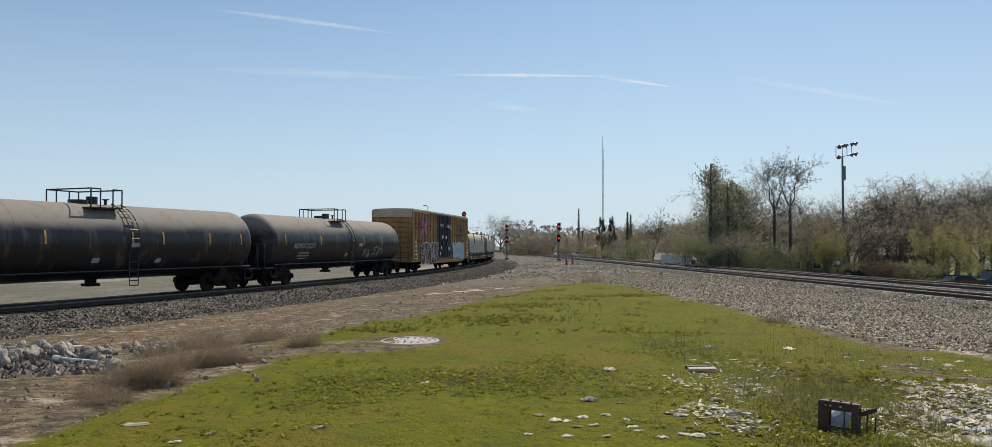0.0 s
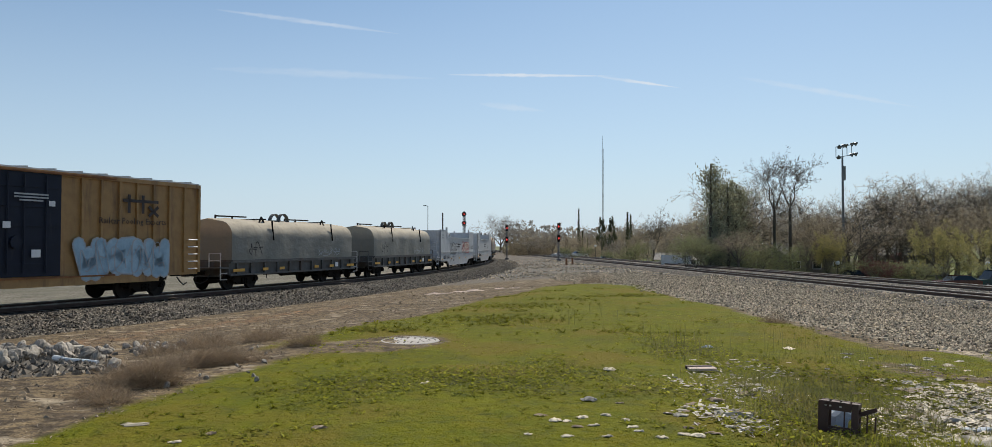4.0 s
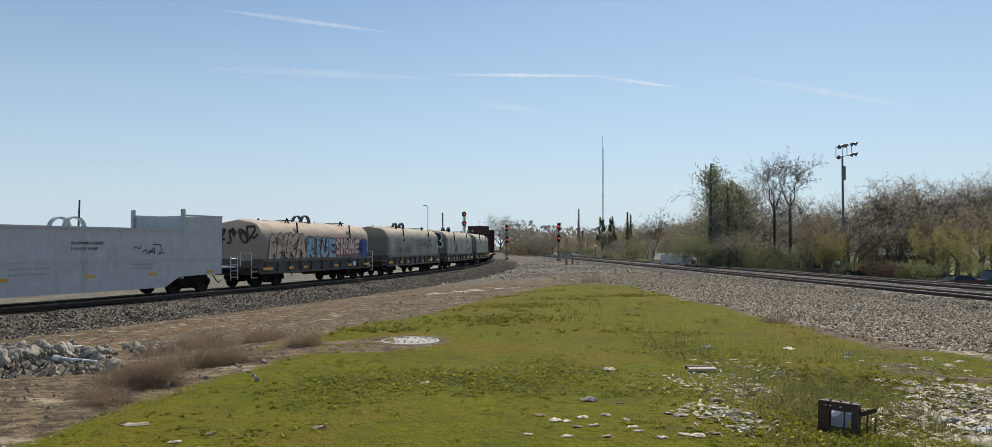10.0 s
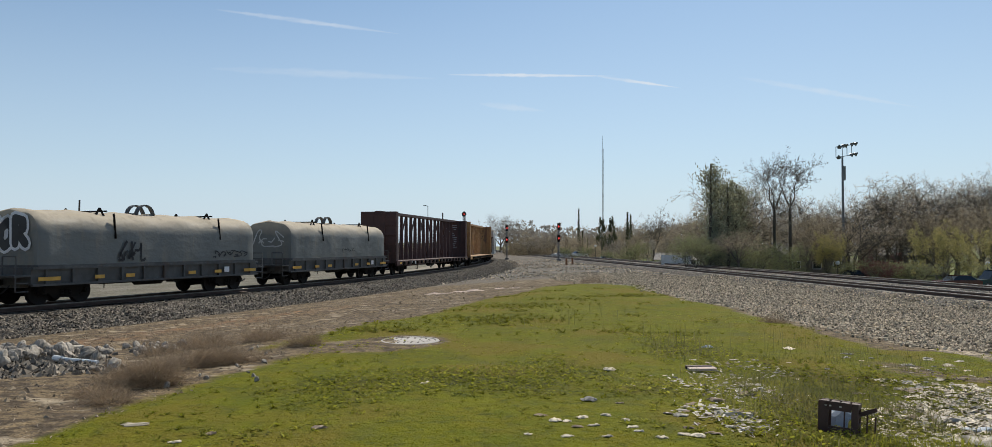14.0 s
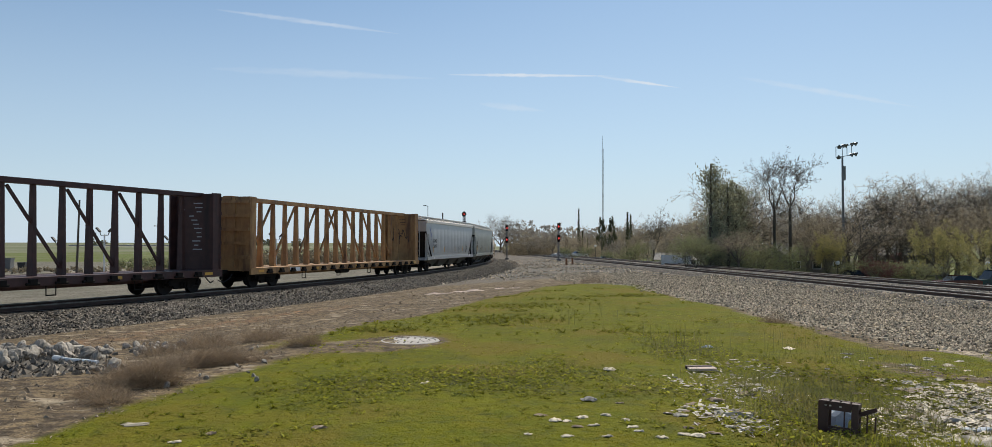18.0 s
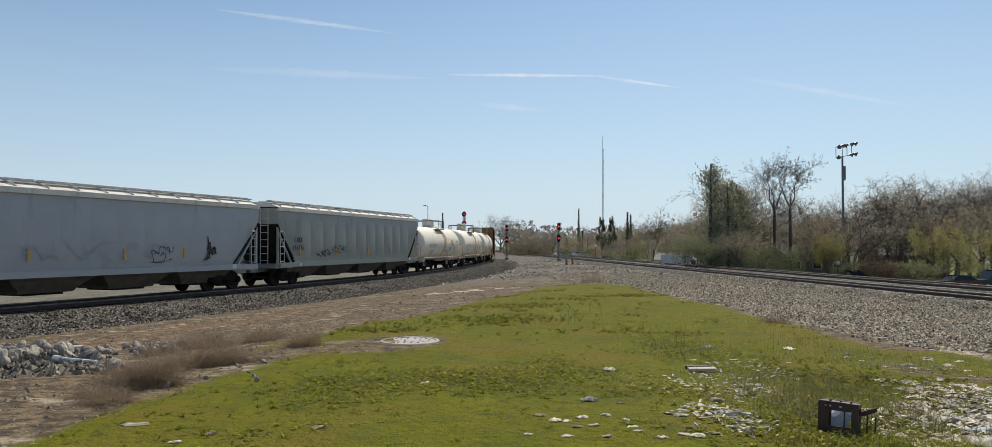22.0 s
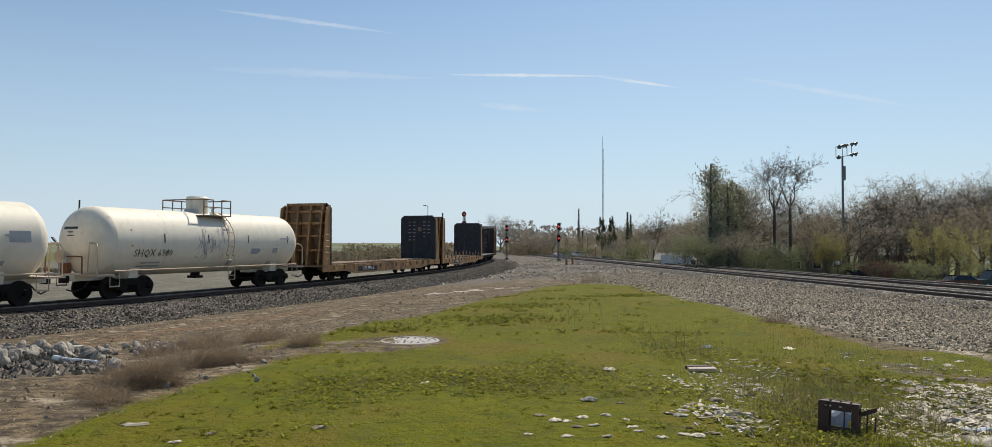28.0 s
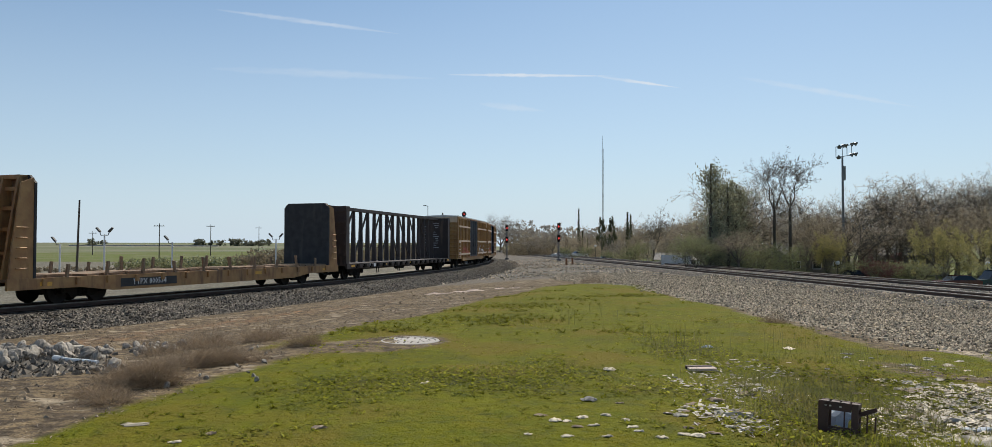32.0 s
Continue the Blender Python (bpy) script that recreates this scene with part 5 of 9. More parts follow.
def make_centerbeam(label, paint, dark_side):
    car = thing("centerbeam_flatcar", label, "flatcar", "cars of the freight train")
    half, top = 11.4, 4.66
    bm = bm_new()                                   # floor, side sills
    quad_box(bm, (0, 0, 0.96), (2 * half, 2.7, 0.14))
    for sg in (-1, 1):
        quad_box(bm, (0, sg * 1.38, 0.88), (2 * half, 0.12, 0.32))
    quad_box(bm, (0, 0, 0.74), (2 * half - 5, 0.7, 0.4))
    part("floor", bm, paint, car)
    for k in (-1, 1):                               # end bulkheads
        bm = bm_new()
        x = k * (half - 0.1)
        quad_box(bm, (x, 0, 2.84), (0.16, 2.7, 3.62))
        part("bulkhead", bm, paint, car)
        for i in range(5):
            bm = bm_new()
            quad_box(bm, (k * (half + 0.02), 0, 1.6 + i * 0.7), (0.12, 2.6, 0.16))
            part("bulkhead_rib", bm, paint, car)
        for y in (-1.3, 1.3):
            bm = bm_new()
            quad_box(bm, (k * (half - 0.3), y, 2.84), (0.5, 0.1, 3.62))
            part("bulkhead_edge", bm, paint, car)
        for y in (-0.45, 0.45):
            bm = bm_new()
            quad_box(bm, (k * (half + 0.015), y, 2.84), (0.1, 0.1, 3.5))
            part("bulkhead_post", bm, paint, car)
    bm = bm_new()
    beam(bm, (-half, 0, top - 0.06), (half, 0, top - 0.06), 0.5, 0.2)
    part("top_chord", bm, paint, car)
    n = 17
    xs = [-0.32 + 1.245 * (i - n / 2) for i in range(n + 1)]
    for x in xs:                                    # slim columns, wider across at the foot
        bm = bm_new()
        sweep(bm, [[(x - a, -b, z), (x + a, -b, z), (x + a, b, z), (x - a, b, z)] for a, b, z in ((0.085, 0.17, 1.0), (0.065, 0.1, top - 0.1))])
        part("column", bm, paint, car)
    mid = n // 2
    pairs = [(k - 1, k + 1) for k in range(mid, 0, -2)] + [(k + 2, k) for k in range(mid, n - 1, 2)]
    for a, c in pairs:
        bm = bm_new()
        beam(bm, (xs[a], 0, 1.25), (xs[c] - 0.2 * (1 if c > a else -1), 0, top - 0.25), 0.09, 0.105)
        part("diagonal", bm, paint, car)
    bm = bm_new()                                   # winches along the sill
    quad_box(bm, (0, 0, 0), (0.28, 0.18, 0.2))
    rod(bm, (-0.25, -0.02, -0.08), (0.25, -0.02, -0.08), 0.06, 6)
    win = None
    for i in range(18):
        x = -half + 1.6 + i * (2 * half - 3.2) / 17
        at = pose(x, -1.48, 0.88)
        if win is None:
            win = part("winch", bm, M["truck"], car, m=at)
        else:
            again(win, car, at)
    for x in (-6.2, -2.0, 2.4, 6.4):
        bm = bm_new()
        pipe(bm, [(x, -1.3, 0.8), (x, -1.3, 0.35), (x + 0.4, -1.3, 0.35), (x + 0.4, -1.3, 0.8)], 0.025, 4)
        part("step_iron", bm, M["under"], car)
    bm = bm_new()
    rod(bm, (-1.0, -0.8, 0.62), (0.3, -0.8, 0.62), 0.2, 10)
    part("brake_cylinder", bm, M["under"], car)
    y = -1.445
    for x in (-half + 0.9, -4.8, 0.5, 5.4, half - 0.9):
        mark(car, "reflector", x, 0.88, 0.5, 0.13, M["mark_yellow"], y)
    text_lines(car, -half + 4.2, 0.88, (1.1,), 0.22, M["mark_white"], y)
    bm = bm_new()                                   # small print on the inner face of the rear bulkhead
    r = random.Random(8)
    for i in range(12 if dark_side else 3):
        quad_box(bm, (half - 0.185, r.uniform(-0.2, 0.3), 4.2 - i * 0.2), (0.01, r.uniform(0.2, 0.55), 0.05))
    for i in range(7 if dark_side else 0):
        quad_box(bm, (half - 0.185, 0.95 + r.uniform(-0.1, 0.1), 3.9 - i * 0.24), (0.01, 0.3, 0.05))
    if not dark_side:
        end_tag(car, half - 0.185, 0.1, 3.0, 1.5, 1.3, M["cb_dark"], 19, 3, 0.05)
    part("small_print", bm, M["mark_grey"] if dark_side else M["cb_dark"], car)["kind"] = "stuff"
    add_trucks(car, half, 9.3)
    return car


def make_hopper(label, half, marks, paint):
    car = thing("covered_hopper", label, "hopper car", "cars of the freight train")
    w, z0, z1 = 1.53, 1.12, 4.16
    bm = bm_new()                                   # bowed body with sloping ends below
    def section(x, zb):
        pts = []
        for i in range(9):
            u = i / 8
            z = zb + (z1 - zb) * u
            pts.append((x, -w + 0.05 * (2 * u - 1) ** 2, z))
        return pts + [(p[0], -p[1], p[2]) for p in reversed(pts)]
    rings = [section(-half, 3.3), section(-half + 0.3, 2.95), section(-half + 2.0, z0), section(half - 2.0, z0), section(half - 0.3, 2.95), section(half, 3.3)]
    sweep(bm, rings)
    part("body", bm, paint, car, smooth=True)
    n = 11
    for sg in (-1, 1):                              # side panels between vertical creases
        for i in range(n):
            x0 = -half + 2.0 + (2 * half - 4.0) * i / n
            x1 = -half + 2.0 + (2 * half - 4.0) * (i + 1) / n
            bm = bm_new()
            rings = []
            for j in range(7):
                z = 1.5 + (3.62 - 1.5) * j / 6
                rings.append([(x0 + (x1 - x0) * k / 6, sg * (w + 0.004 + 0.045 * math.sin(math.pi * k / 6) ** 0.6 * math.sin(math.pi * j / 6) ** 0.5), z) for k in range(7)])
            sweep(bm, rings, closed=False, caps=False)
            part("side_panel", bm, paint, car, smooth=True)
        bm = bm_new()
        quad_box(bm, (0, sg * (w + 0.03), z0 + 0.02), (2 * half - 0.3, 0.14, 0.24))
        part("side_sill", bm, paint, car)
        bm = bm_new()
        quad_box(bm, (0, sg * (w + 0.02), z1 - 0.03), (2 * half, 0.1, 0.2))
        part("eave", bm, M["hop_roof"], car, "pale eave band")
    bm = bm_new()
    sweep(bm, [[(x, -w, z1 + 0.06), (x, -w * 0.55, z1 + 0.3), (x, 0, z1 + 0.34), (x, w * 0.55, z1 + 0.3), (x, w, z1 + 0.06)] for x in (-half + 0.05, half - 0.05)])
    part("roof", bm, M["hop_roof"], car, "cream sloping roof")
    bm = bm_new()
    for sg in (-1, 1):
        rod(bm, (-half, sg * 0.85, z1 + 0.42), (half, sg * 0.85, z1 + 0.42), 0.035, 5)
        quad_box(bm, (0, sg * 0.95, z1 + 0.36), (2 * half, 0.3, 0.04))
        for i in range(15):
            x = -half + 0.3 + i * (2 * half - 0.6) / 14
            beam(bm, (x, sg * 0.85, z1 + 0.42), (x + 0.25, sg * 1.4, z1 + 0.12), 0.05, 0.05)
    part("running_board", bm, M["galv"], car)
    bm = bm_new()
    quad_box(bm, (0, 0, z1 + 0.38), (2 * half - 2.0, 0.6, 0.12))
    part("hatch", bm, M["hop_roof"], car)
    bay = (2 * half - 6.8) / 3
    for i in range(4):                              # discharge hoppers
        x = -half + 3.4 + i * (2 * half - 6.8) / 3
        bm = bm_new()
        sweep(bm, [[(x - a, -b, z), (x + a, -b, z), (x + a, b, z), (x - a, b, z)] for a, b, z in ((bay * 0.5, w - 0.05, z0 + 0.02), (bay * 0.42, w - 0.35, 0.88), (bay * 0.31, 0.95, 0.56), (bay * 0.29, 0.85, 0.42))])
        part("discharge_hopper", bm, M["hop_dirty"], car, "dirty brown discharge hopper")
        bm = bm_new()
        quad_box(bm, (x, 0, 0.4), (1.6, 1.5, 0.12))
        part("outlet_gate", bm, M["truck"], car)
    for sg in (-1, 1):                              # open ends: posts, slope sheet, ladders
        bm = bm_new()
        x = sg * (half - 0.12)
        quad_box(bm, (sg * (half - 0.8), 0, 1.08), (1.7, 2.95, 0.22))
        quad_box(bm, (sg * (half - 0.6), 0, 0.9), (2.4, 0.6, 0.3))
        for y in (-1.46, 1.46):
            beam(bm, (x, y, 1.1), (x, y, 3.2), 0.1, 0.12)
            beam(bm, (sg * (half - 1.5), y, 1.2), (sg * (half - 0.2), y * 0.99, 2.85), 0.08, 0.1)
        part("end_frame", bm, paint, car)
        bm = bm_new()
        sweep(bm, [[(sg * (half + 0.03), y, 3.27), (sg * (half - 0.26), y, 2.88), (sg * (half - 1.98), y, z0 - 0.08), (sg * (half - 2.02), y, z0), (sg * (half - 0.3), y, 2.95), (sg * (half - 0.01), y, 3.33)] for y in (-w - 0.01, w + 0.01)])
        # black paint, with the shade of the open end put into its colour
        part("slope_sheet", bm, M["under"], car)
        ladder(car, sg * (half - 0.38), -w - 0.05, 1.15, 3.1, 0.42, rungs=5, material=M["galv"])
        ladder(car, sg * (half + 0.05), -0.75, 1.2, z1, 0.45, axis="y", rungs=8, material=M["galv"])
    marks(car, -w - 0.062)
    mark(car, "data_plate", half - 1.9, 1.18, 0.3, 0.22, M["mark_white"], -w - 0.11)
    mark(car, "data_plate", -half + 2.2, 1.14, 0.16, 0.16, M["mark_white"], -w - 0.11)
    for x in (-half * 0.78, -half * 0.35, half * 0.1, half * 0.45):
        mark(car, "reflector", x, 1.85, 0.12, 0.45, M["mark_yellow"], -w - 0.062)
    add_trucks(car, half + 0.15, half - 1.9)
    return car


def make_bulkhead_flat(label, stakes, mark_text):
    car = thing("bulkhead_flatcar", label, "flatcar", "cars of the freight train")
    half, top, w = 10.75, 4.7, 1.45
    bm = bm_new()
    quad_box(bm, (0, 0, 0.96), (2 * half - 0.2, 2 * w, 0.1))
    quad_box(bm, (0, 0, 0.82), (2 * half - 6, 0.8, 0.42))
    part("deck", bm, M["deck_wood"], car, "worn timber deck")
    for sg in (-1, 1):
        bm = bm_new()
        sweep(bm, [[(x, sg * w, z) for x, z in ((-half, 0.62), (-half + 3, 0.62), (-half + 4.6, 0.42), (half - 4.6, 0.42), (half - 3, 0.62), (half, 0.62), (half, 1.02), (-half, 1.02))],
                   [(x, sg * (w + 0.1), z) for x, z in ((-half, 0.62), (-half + 3, 0.62), (-half + 4.6, 0.42), (half - 4.6, 0.42), (half - 3, 0.62), (half, 0.62), (half, 1.02), (-half, 1.02))]])
        part("side_sill", bm, M["flat_yellow"], car, "yellow fish-bellied side sill")
        for i in range(14):
            bm = bm_new()
            quad_box(bm, (-half + 1.4 + i * (2 * half - 2.8) / 13, sg * (w + 0.14), 0.86), (0.16, 0.1, 0.26))
            part("stake_pocket", bm, M["flat_yellow"], car)
    for k in (-1, 1):
        xin, xout = k * (half - 1.1), k * (half - 0.05)
        bm = bm_new()                                # inner lining
        c = 0.28
        v = w + 0.09
        out = [(-v, 1.01), (v, 1.01), (v, top - c), (v - c, top), (-v + c, top), (-v, top - c)]
        sweep(bm, [[(xin, y, z) for y, z in out], [(xin + k * 0.1, y, z) for y, z in out]])
        part("bulkhead_lining", bm, M["lining"], car, "black lined inner bulkhead face")
        bm = bm_new()
        quad_box(bm, (xin + k * 0.115, 0, (1.0 + top) / 2), (0.03, 2 * w - 0.3, top - 1.3))
        part("outer_panel", bm, M["deck_wood"], car, "brown timber outer panel")
        if not stakes:
            bm = bm_new()
            quad_box(bm, (xin - k * 0.02, -0.15, 3.55), (0.03, 0.3, 0.34))
            part("patch", bm, M["deck_wood"], car, "wooden patch over a hole")
        for y in (-w + 0.3, -0.4, 0.4, w - 0.3):     # braces tapering to the outer end
            bm = bm_new()
            sweep(bm, [[(xin + k * 0.1, yy, 1.01), (xout, yy, 1.01), (xin + k * 0.45, yy, top - 0.06), (xin + k * 0.1, yy, top - 0.06)] for yy in (y - 0.05, y + 0.05)])
            part("brace", bm, M["flat_yellow"], car)
        for z in (1.9, 2.75, 3.5, 4.2):
            bm = bm_new()
            u = 1 - (z - 1.01) / (top - 1.01)
            quad_box(bm, (xin + k * (0.25 + 0.45 * u), 0, z), (0.14, 2 * w - 0.2, 0.13))
            part("cross_brace", bm, M["flat_yellow"], car)
        for sg in (-1, 1):
            bm = bm_new()
            sweep(bm, [[(xin + k * 0.1, yy, 1.01), (xout, yy, 1.01), (xout - k * 0.1, yy, 2.0), (xin + k * 0.6, yy, top - 0.3), (xin + k * 0.1, yy, top - 0.1)] for yy in (sg * w, sg * (w + 0.06))])
            part("bulkhead_wing", bm, M["flat_yellow"], car)
        bm = bm_new()
        quad_box(bm, (xin + k * 0.26, 0, top - 0.08), (0.36, 2 * w - 0.5, 0.14))
        part("top_cap", bm, M["flat_yellow"], car)
        ladder(car, k * (half - 0.5), -w - 0.12, 1.2, 3.0, 0.42, rungs=5, rails=False, material=M["flat_yellow"], name="grab_irons")
        face = xin - k * 0.006
        bm = bm_new()
        r = random.Random(9)
        for y0, rows in ((0.75, 6), (0.35, 6), (-0.55, 5), (-0.95, 4)) if not stakes else ():
            for i in range(rows):
                quad_box(bm, (face, y0, 4.15 - i * 0.3), (0.01, r.uniform(0.15, 0.3), 0.05))
        part("small_print", bm, M["mark_grey"], car)["kind"] = "stuff"
    r = random.Random(len(label))
    for i in range(30):                              # loose and broken boards on the deck
        x = -half + 1.7 + i * 0.64
        bm = bm_new()
        quad_box(bm, (x, r.uniform(-0.5, 0.1), 1.03 + r.uniform(0, 0.05)), (r.uniform(0.4, 1.1), r.uniform(1.6, 2.7), r.uniform(0.05, 0.11)), Matrix.Rotation(r.uniform(-0.09, 0.09), 3, "Z") @ Matrix.Rotation(r.uniform(-0.04, 0.04), 3, "Y"))
        part("deck_board", bm, M["deck_wood"], car)
    if stakes:
        for i in range(10):
            for sg in (-1, 1):
                bm = bm_new()
                beam(bm, (-half + 2.4 + i * 1.85, sg * (w + 0.05), 0.95), (-half + 2.4 + i * 1.85 + r.uniform(-0.1, 0.1), sg * (w + 0.05), 0.95 + r.uniform(0.45, 0.75)), 0.1, 0.1)
                part("stake", bm, M["deck_wood"], car)
    mark(car, "marking_panel", -4.3, 0.7, 3.1, 0.34, M["mark_black"], -w - 0.106)
    lettering(car, mark_text, -4.3, 0.6, 0.33, M["mark_white"], -w - 0.114)
    for x in (-half + 1.5, half - 1.5, 3.0):
        mark(car, "reflector", x, 0.8, 0.5, 0.14, M["mark_yellow"], -w - 0.106)
    add_trucks(car, half, 7.2)
    return car


# the order of the train and the middle of each car, in metres along the track at the start
TRAIN = []


def couple(car, s):
    TRAIN.append((car, s))


def white_graf(car, face):
    tag(car, 3.9, 1.75, 3.0, 0.6, M["mark_grey"], 0, 31, 5, 0.06, face=face)


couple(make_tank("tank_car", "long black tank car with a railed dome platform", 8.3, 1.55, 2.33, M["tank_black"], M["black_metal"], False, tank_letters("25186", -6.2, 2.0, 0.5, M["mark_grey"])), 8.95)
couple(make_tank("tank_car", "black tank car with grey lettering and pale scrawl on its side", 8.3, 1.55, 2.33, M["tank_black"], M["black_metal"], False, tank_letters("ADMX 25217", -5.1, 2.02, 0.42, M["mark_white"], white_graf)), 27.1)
couple(make_boxcar("yellow ribbed boxcar with dark blue doors, emblem and graffiti", M["box_yellow"], True), 47.1)


def graf_a(car, y):
    tag(car, -4.2, 2.0, 1.2, 0.7, M["mark_black"], y, 41, 2, 0.05)
    tag(car, 3.2, 1.8, 2.5, 0.4, M["mark_grey"], y, 42, 5, 0.04)


def graf_full(car, y):
    bubble(car, -3.7, 2.1, 3.6, 1.3, "AMKA", M["mark_cream"], M["mark_black"], y, 51, 0.3, 0.05)
    bubble(car, -0.1, 2.0, 3.2, 1.2, "RIUE", M["mark_cyan"], M["mark_black"], y, 52, 0.28, 0.05)
    bubble(car, 3.1, 2.1, 2.9, 0.9, "SHUNE", M["mark_pink"], M["mark_red"], y, 53, 0.26, 0.06)
    bubble(car, 5.1, 2.0, 1.2, 0.9, "YR", M["mark_blue"], M["mark_black"], y, 54, 0.4, 0.04)
    tag(car, 0.0, 2.1, 10.0, 0.9, M["mark_black"], y - 0.04, 56, 14, 0.03)
    end_tag(car, -6.02, 0.0, 2.75, 2.3, 0.8, M["mark_black"], 58, 4, 0.12)


def graf_b(car, y):
    tag(car, -3.6, 1.85, 1.6, 0.5, M["mark_black"], y, 61, 3, 0.05)
    tag(car, -1.9, 1.9, 1.3, 0.5, M["mark_black"], y, 64, 4, 0.05)
    tag(car, 3.0, 2.4, 2.4, 0.8, M["mark_black"], y, 62, 5, 0.05)
    tag(car, 1.6, 2.3, 1.0, 0.3, M["mark_black"], y, 63, 3, 0.03)


def graf_c(car, y):
    tag(car, -1.8, 2.0, 1.4, 0.8, M["mark_black"], y, 71, 3, 0.1)
    tag(car, 4.2, 1.8, 2.6, 0.3, M["mark_black"], y, 72, 5, 0.05)
    bubble(car, 0.1, 2.65, 2.1, 1.15, "SOR", M["mark_black"], M["mark_white"], 0, 74, 0.3, 0.12, end=-6.02)


def graf_d(car, y):
    tag(car, 0.6, 1.9, 1.6, 0.25, M["mark_black"], y, 81, 4, 0.03)
    end_tag(car, -6.02, 0.0, 2.6, 2.0, 0.9, M["galv"], 84, 3, 0.06)


couple(make_coil("grey coil car with a wrinkled steel hood", M["coil_beige"], 1, graf_a), 64.95)
couple(make_coil("grey coil car with dented hood and black scrawl", M["coil_beige"], 2, graf_a), 80.15)
couple(make_well("white raised-end gondola car with red and black graffiti", 1, "MBKX 16688"), 96.8)
couple(make_well("white raised-end gondola car with black lettering", 2, "MBKX 168915"), 115.25)
couple(make_coil("coil car with a rusty hood covered in bright graffiti", M["coil_rusty"], 3, graf_full), 131.9)
couple(make_coil("grey coil car with black graffiti on a stained hood", M["coil_hood"], 4, graf_b), 147.1)
couple(make_coil("grey coil car with ringed white letters on its end", M["coil_hood"], 5, graf_c), 162.1)
couple(make_coil("plain grey coil car with pale painted end", M["coil_hood"], 6, graf_d), 177.4)
couple(make_centerbeam("empty dark red centerbeam flatcar with white small print", M["cb_red"], True), 197.0)
couple(make_centerbeam("empty yellow centerbeam flatcar with open truss", M["flat_yellow"], False), 221.8)


def hop_a(car, y):
    lettering(car, "DOWX\n21695", -6.7, 2.42, 0.44, M["mark_black"], y)
    text_lines(car, -6.5, 1.5, (0.9, 0.9, 0.7), 0.07, M["mark_grey"], y, 0.14)
    tag(car, -0.6, 1.95, 7.6, 0.75, M["mark_grey"], y, 91, 9, 0.035)
    tag(car, 2.9, 1.8, 1.2, 0.6, M["mark_black"], y, 96, 3, 0.035)
    tag(car, -8.2, 3.2, 0.75, 1.1, M["mark_blue"], y, 92, 2, 0.05)
    tag(car, 5.8, 2.1, 0.8, 1.0, M["mark_black"], y, 93, 2, 0.08)


def hop_b(car, y):
    lettering(car, "CAIX\n636126", -8.05, 2.35, 0.42, M["mark_black"], y)
    text_lines(car, -8.1, 1.55, (0.9, 0.9, 0.7), 0.06, M["mark_grey"], y, 0.13)
    tag(car, -5.2, 1.75, 1.7, 0.4, M["mark_black"], y, 94, 4, 0.06)
    tag(car, -3.2, 1.95, 2.0, 0.45, M["mark_black"], y, 95, 5, 0.04)


couple(make_hopper("light grey covered hopper with cream roof and scrawled sides", 9.35, hop_a, M["hop_grey"]), 244.1)
couple(make_hopper("long grey covered hopper with ribbed sides and railed roof", 10.05, hop_b, M["hop_olive"]), 265.0)


def rusty_band(car, face):
    bm = bm_new()
    r = random.Random(7)
    for i in range(14):
        za, zb = 3.5 - i * 0.16, 3.5 - (i + 1) * 0.16
        wd = 0.5 + r.uniform(-0.08, 0.08)
        vs = [bm.verts.new((x, face(x, z) - 0.006, z)) for x, z in ((0.6 - wd / 2, za), (0.6 + wd / 2, za), (0.6 + wd / 2, zb), (0.6 - wd / 2, zb))]
        bm.faces.new(vs)
    part("rust_streak", bm, M["rust_spill"], car, "rusty spill below the dome")
    bm = bm_new()
    vs = [bm.verts.new((x, face(x, z) - 0.008, z)) for x, z in ((2.9, 2.35), (3.6, 2.35), (3.6, 2.7), (2.9, 2.7))]
    bm.faces.new(vs)
    part("placard", bm, M["mark_yellow"], car)


def placards(car, face):
    for x0, x1, z0, z1, mt in ((2.9, 3.6, 2.3, 2.68, M["mark_yellow"]), (5.0, 5.8, 2.3, 2.7, M["mark_grey"])):
        bm = bm_new()
        bm.faces.new([bm.verts.new((x, face(x, z) - 0.016, z)) for x, z in ((x0, z0), (x1, z0), (x1, z1), (x0, z1))])
        part("placard", bm, mt, car)


couple(make_tank("tank_car", "white tank car with a rusty spill below its valve housing", 6.3, 1.45, 2.34, M["tank_white"], M["mark_cream"], True, tank_letters("TILX 111303", -3.4, 2.02, 0.42, M["mark_black"], rusty_band)), 283.2)
couple(make_tank("tank_car", "white tank car with dark lettering and railed top platform", 6.55, 1.45, 2.34, M["tank_white"], M["mark_cream"], True, tank_letters("TILX 111320", -3.6, 2.02, 0.42, M["mark_black"], placards)), 298.45)
def dark_spill(car, face):
    """Oily runs and smears below the platform."""
    tag(car, -0.9, 2.0, 1.5, 0.9, M["mark_grey"], 0, 33, 4, 0.035, name="oil_smear", face=face)
    bm = bm_new()
    r = random.Random(34)
    for i in range(16):
        x, top_z = r.uniform(-1.6, 0.4), r.uniform(2.2, 3.1)
        low = top_z - r.uniform(0.15, 0.7)
        for k in range(3):
            za, zb = top_z + (low - top_z) * k / 3, top_z + (low - top_z) * (k + 1) / 3
            bm.faces.new([bm.verts.new((x + dx, face(x, z) - 0.008, z)) for dx, z in ((-0.015, za), (0.015, za), (0.012, zb), (-0.012, zb))])
    part("oil_run", bm, M["mark_grey"], car)["kind"] = "stuff"


couple(make_tank("tank_car", "cream white tank car with dark lettering and railed platform", 6.45, 1.45, 2.34, M["tank_white"], M["mark_cream"], True, tank_letters("SHQX 6980", -4.1, 1.72, 0.44, M["mark_black"], dark_spill)), 314.0)
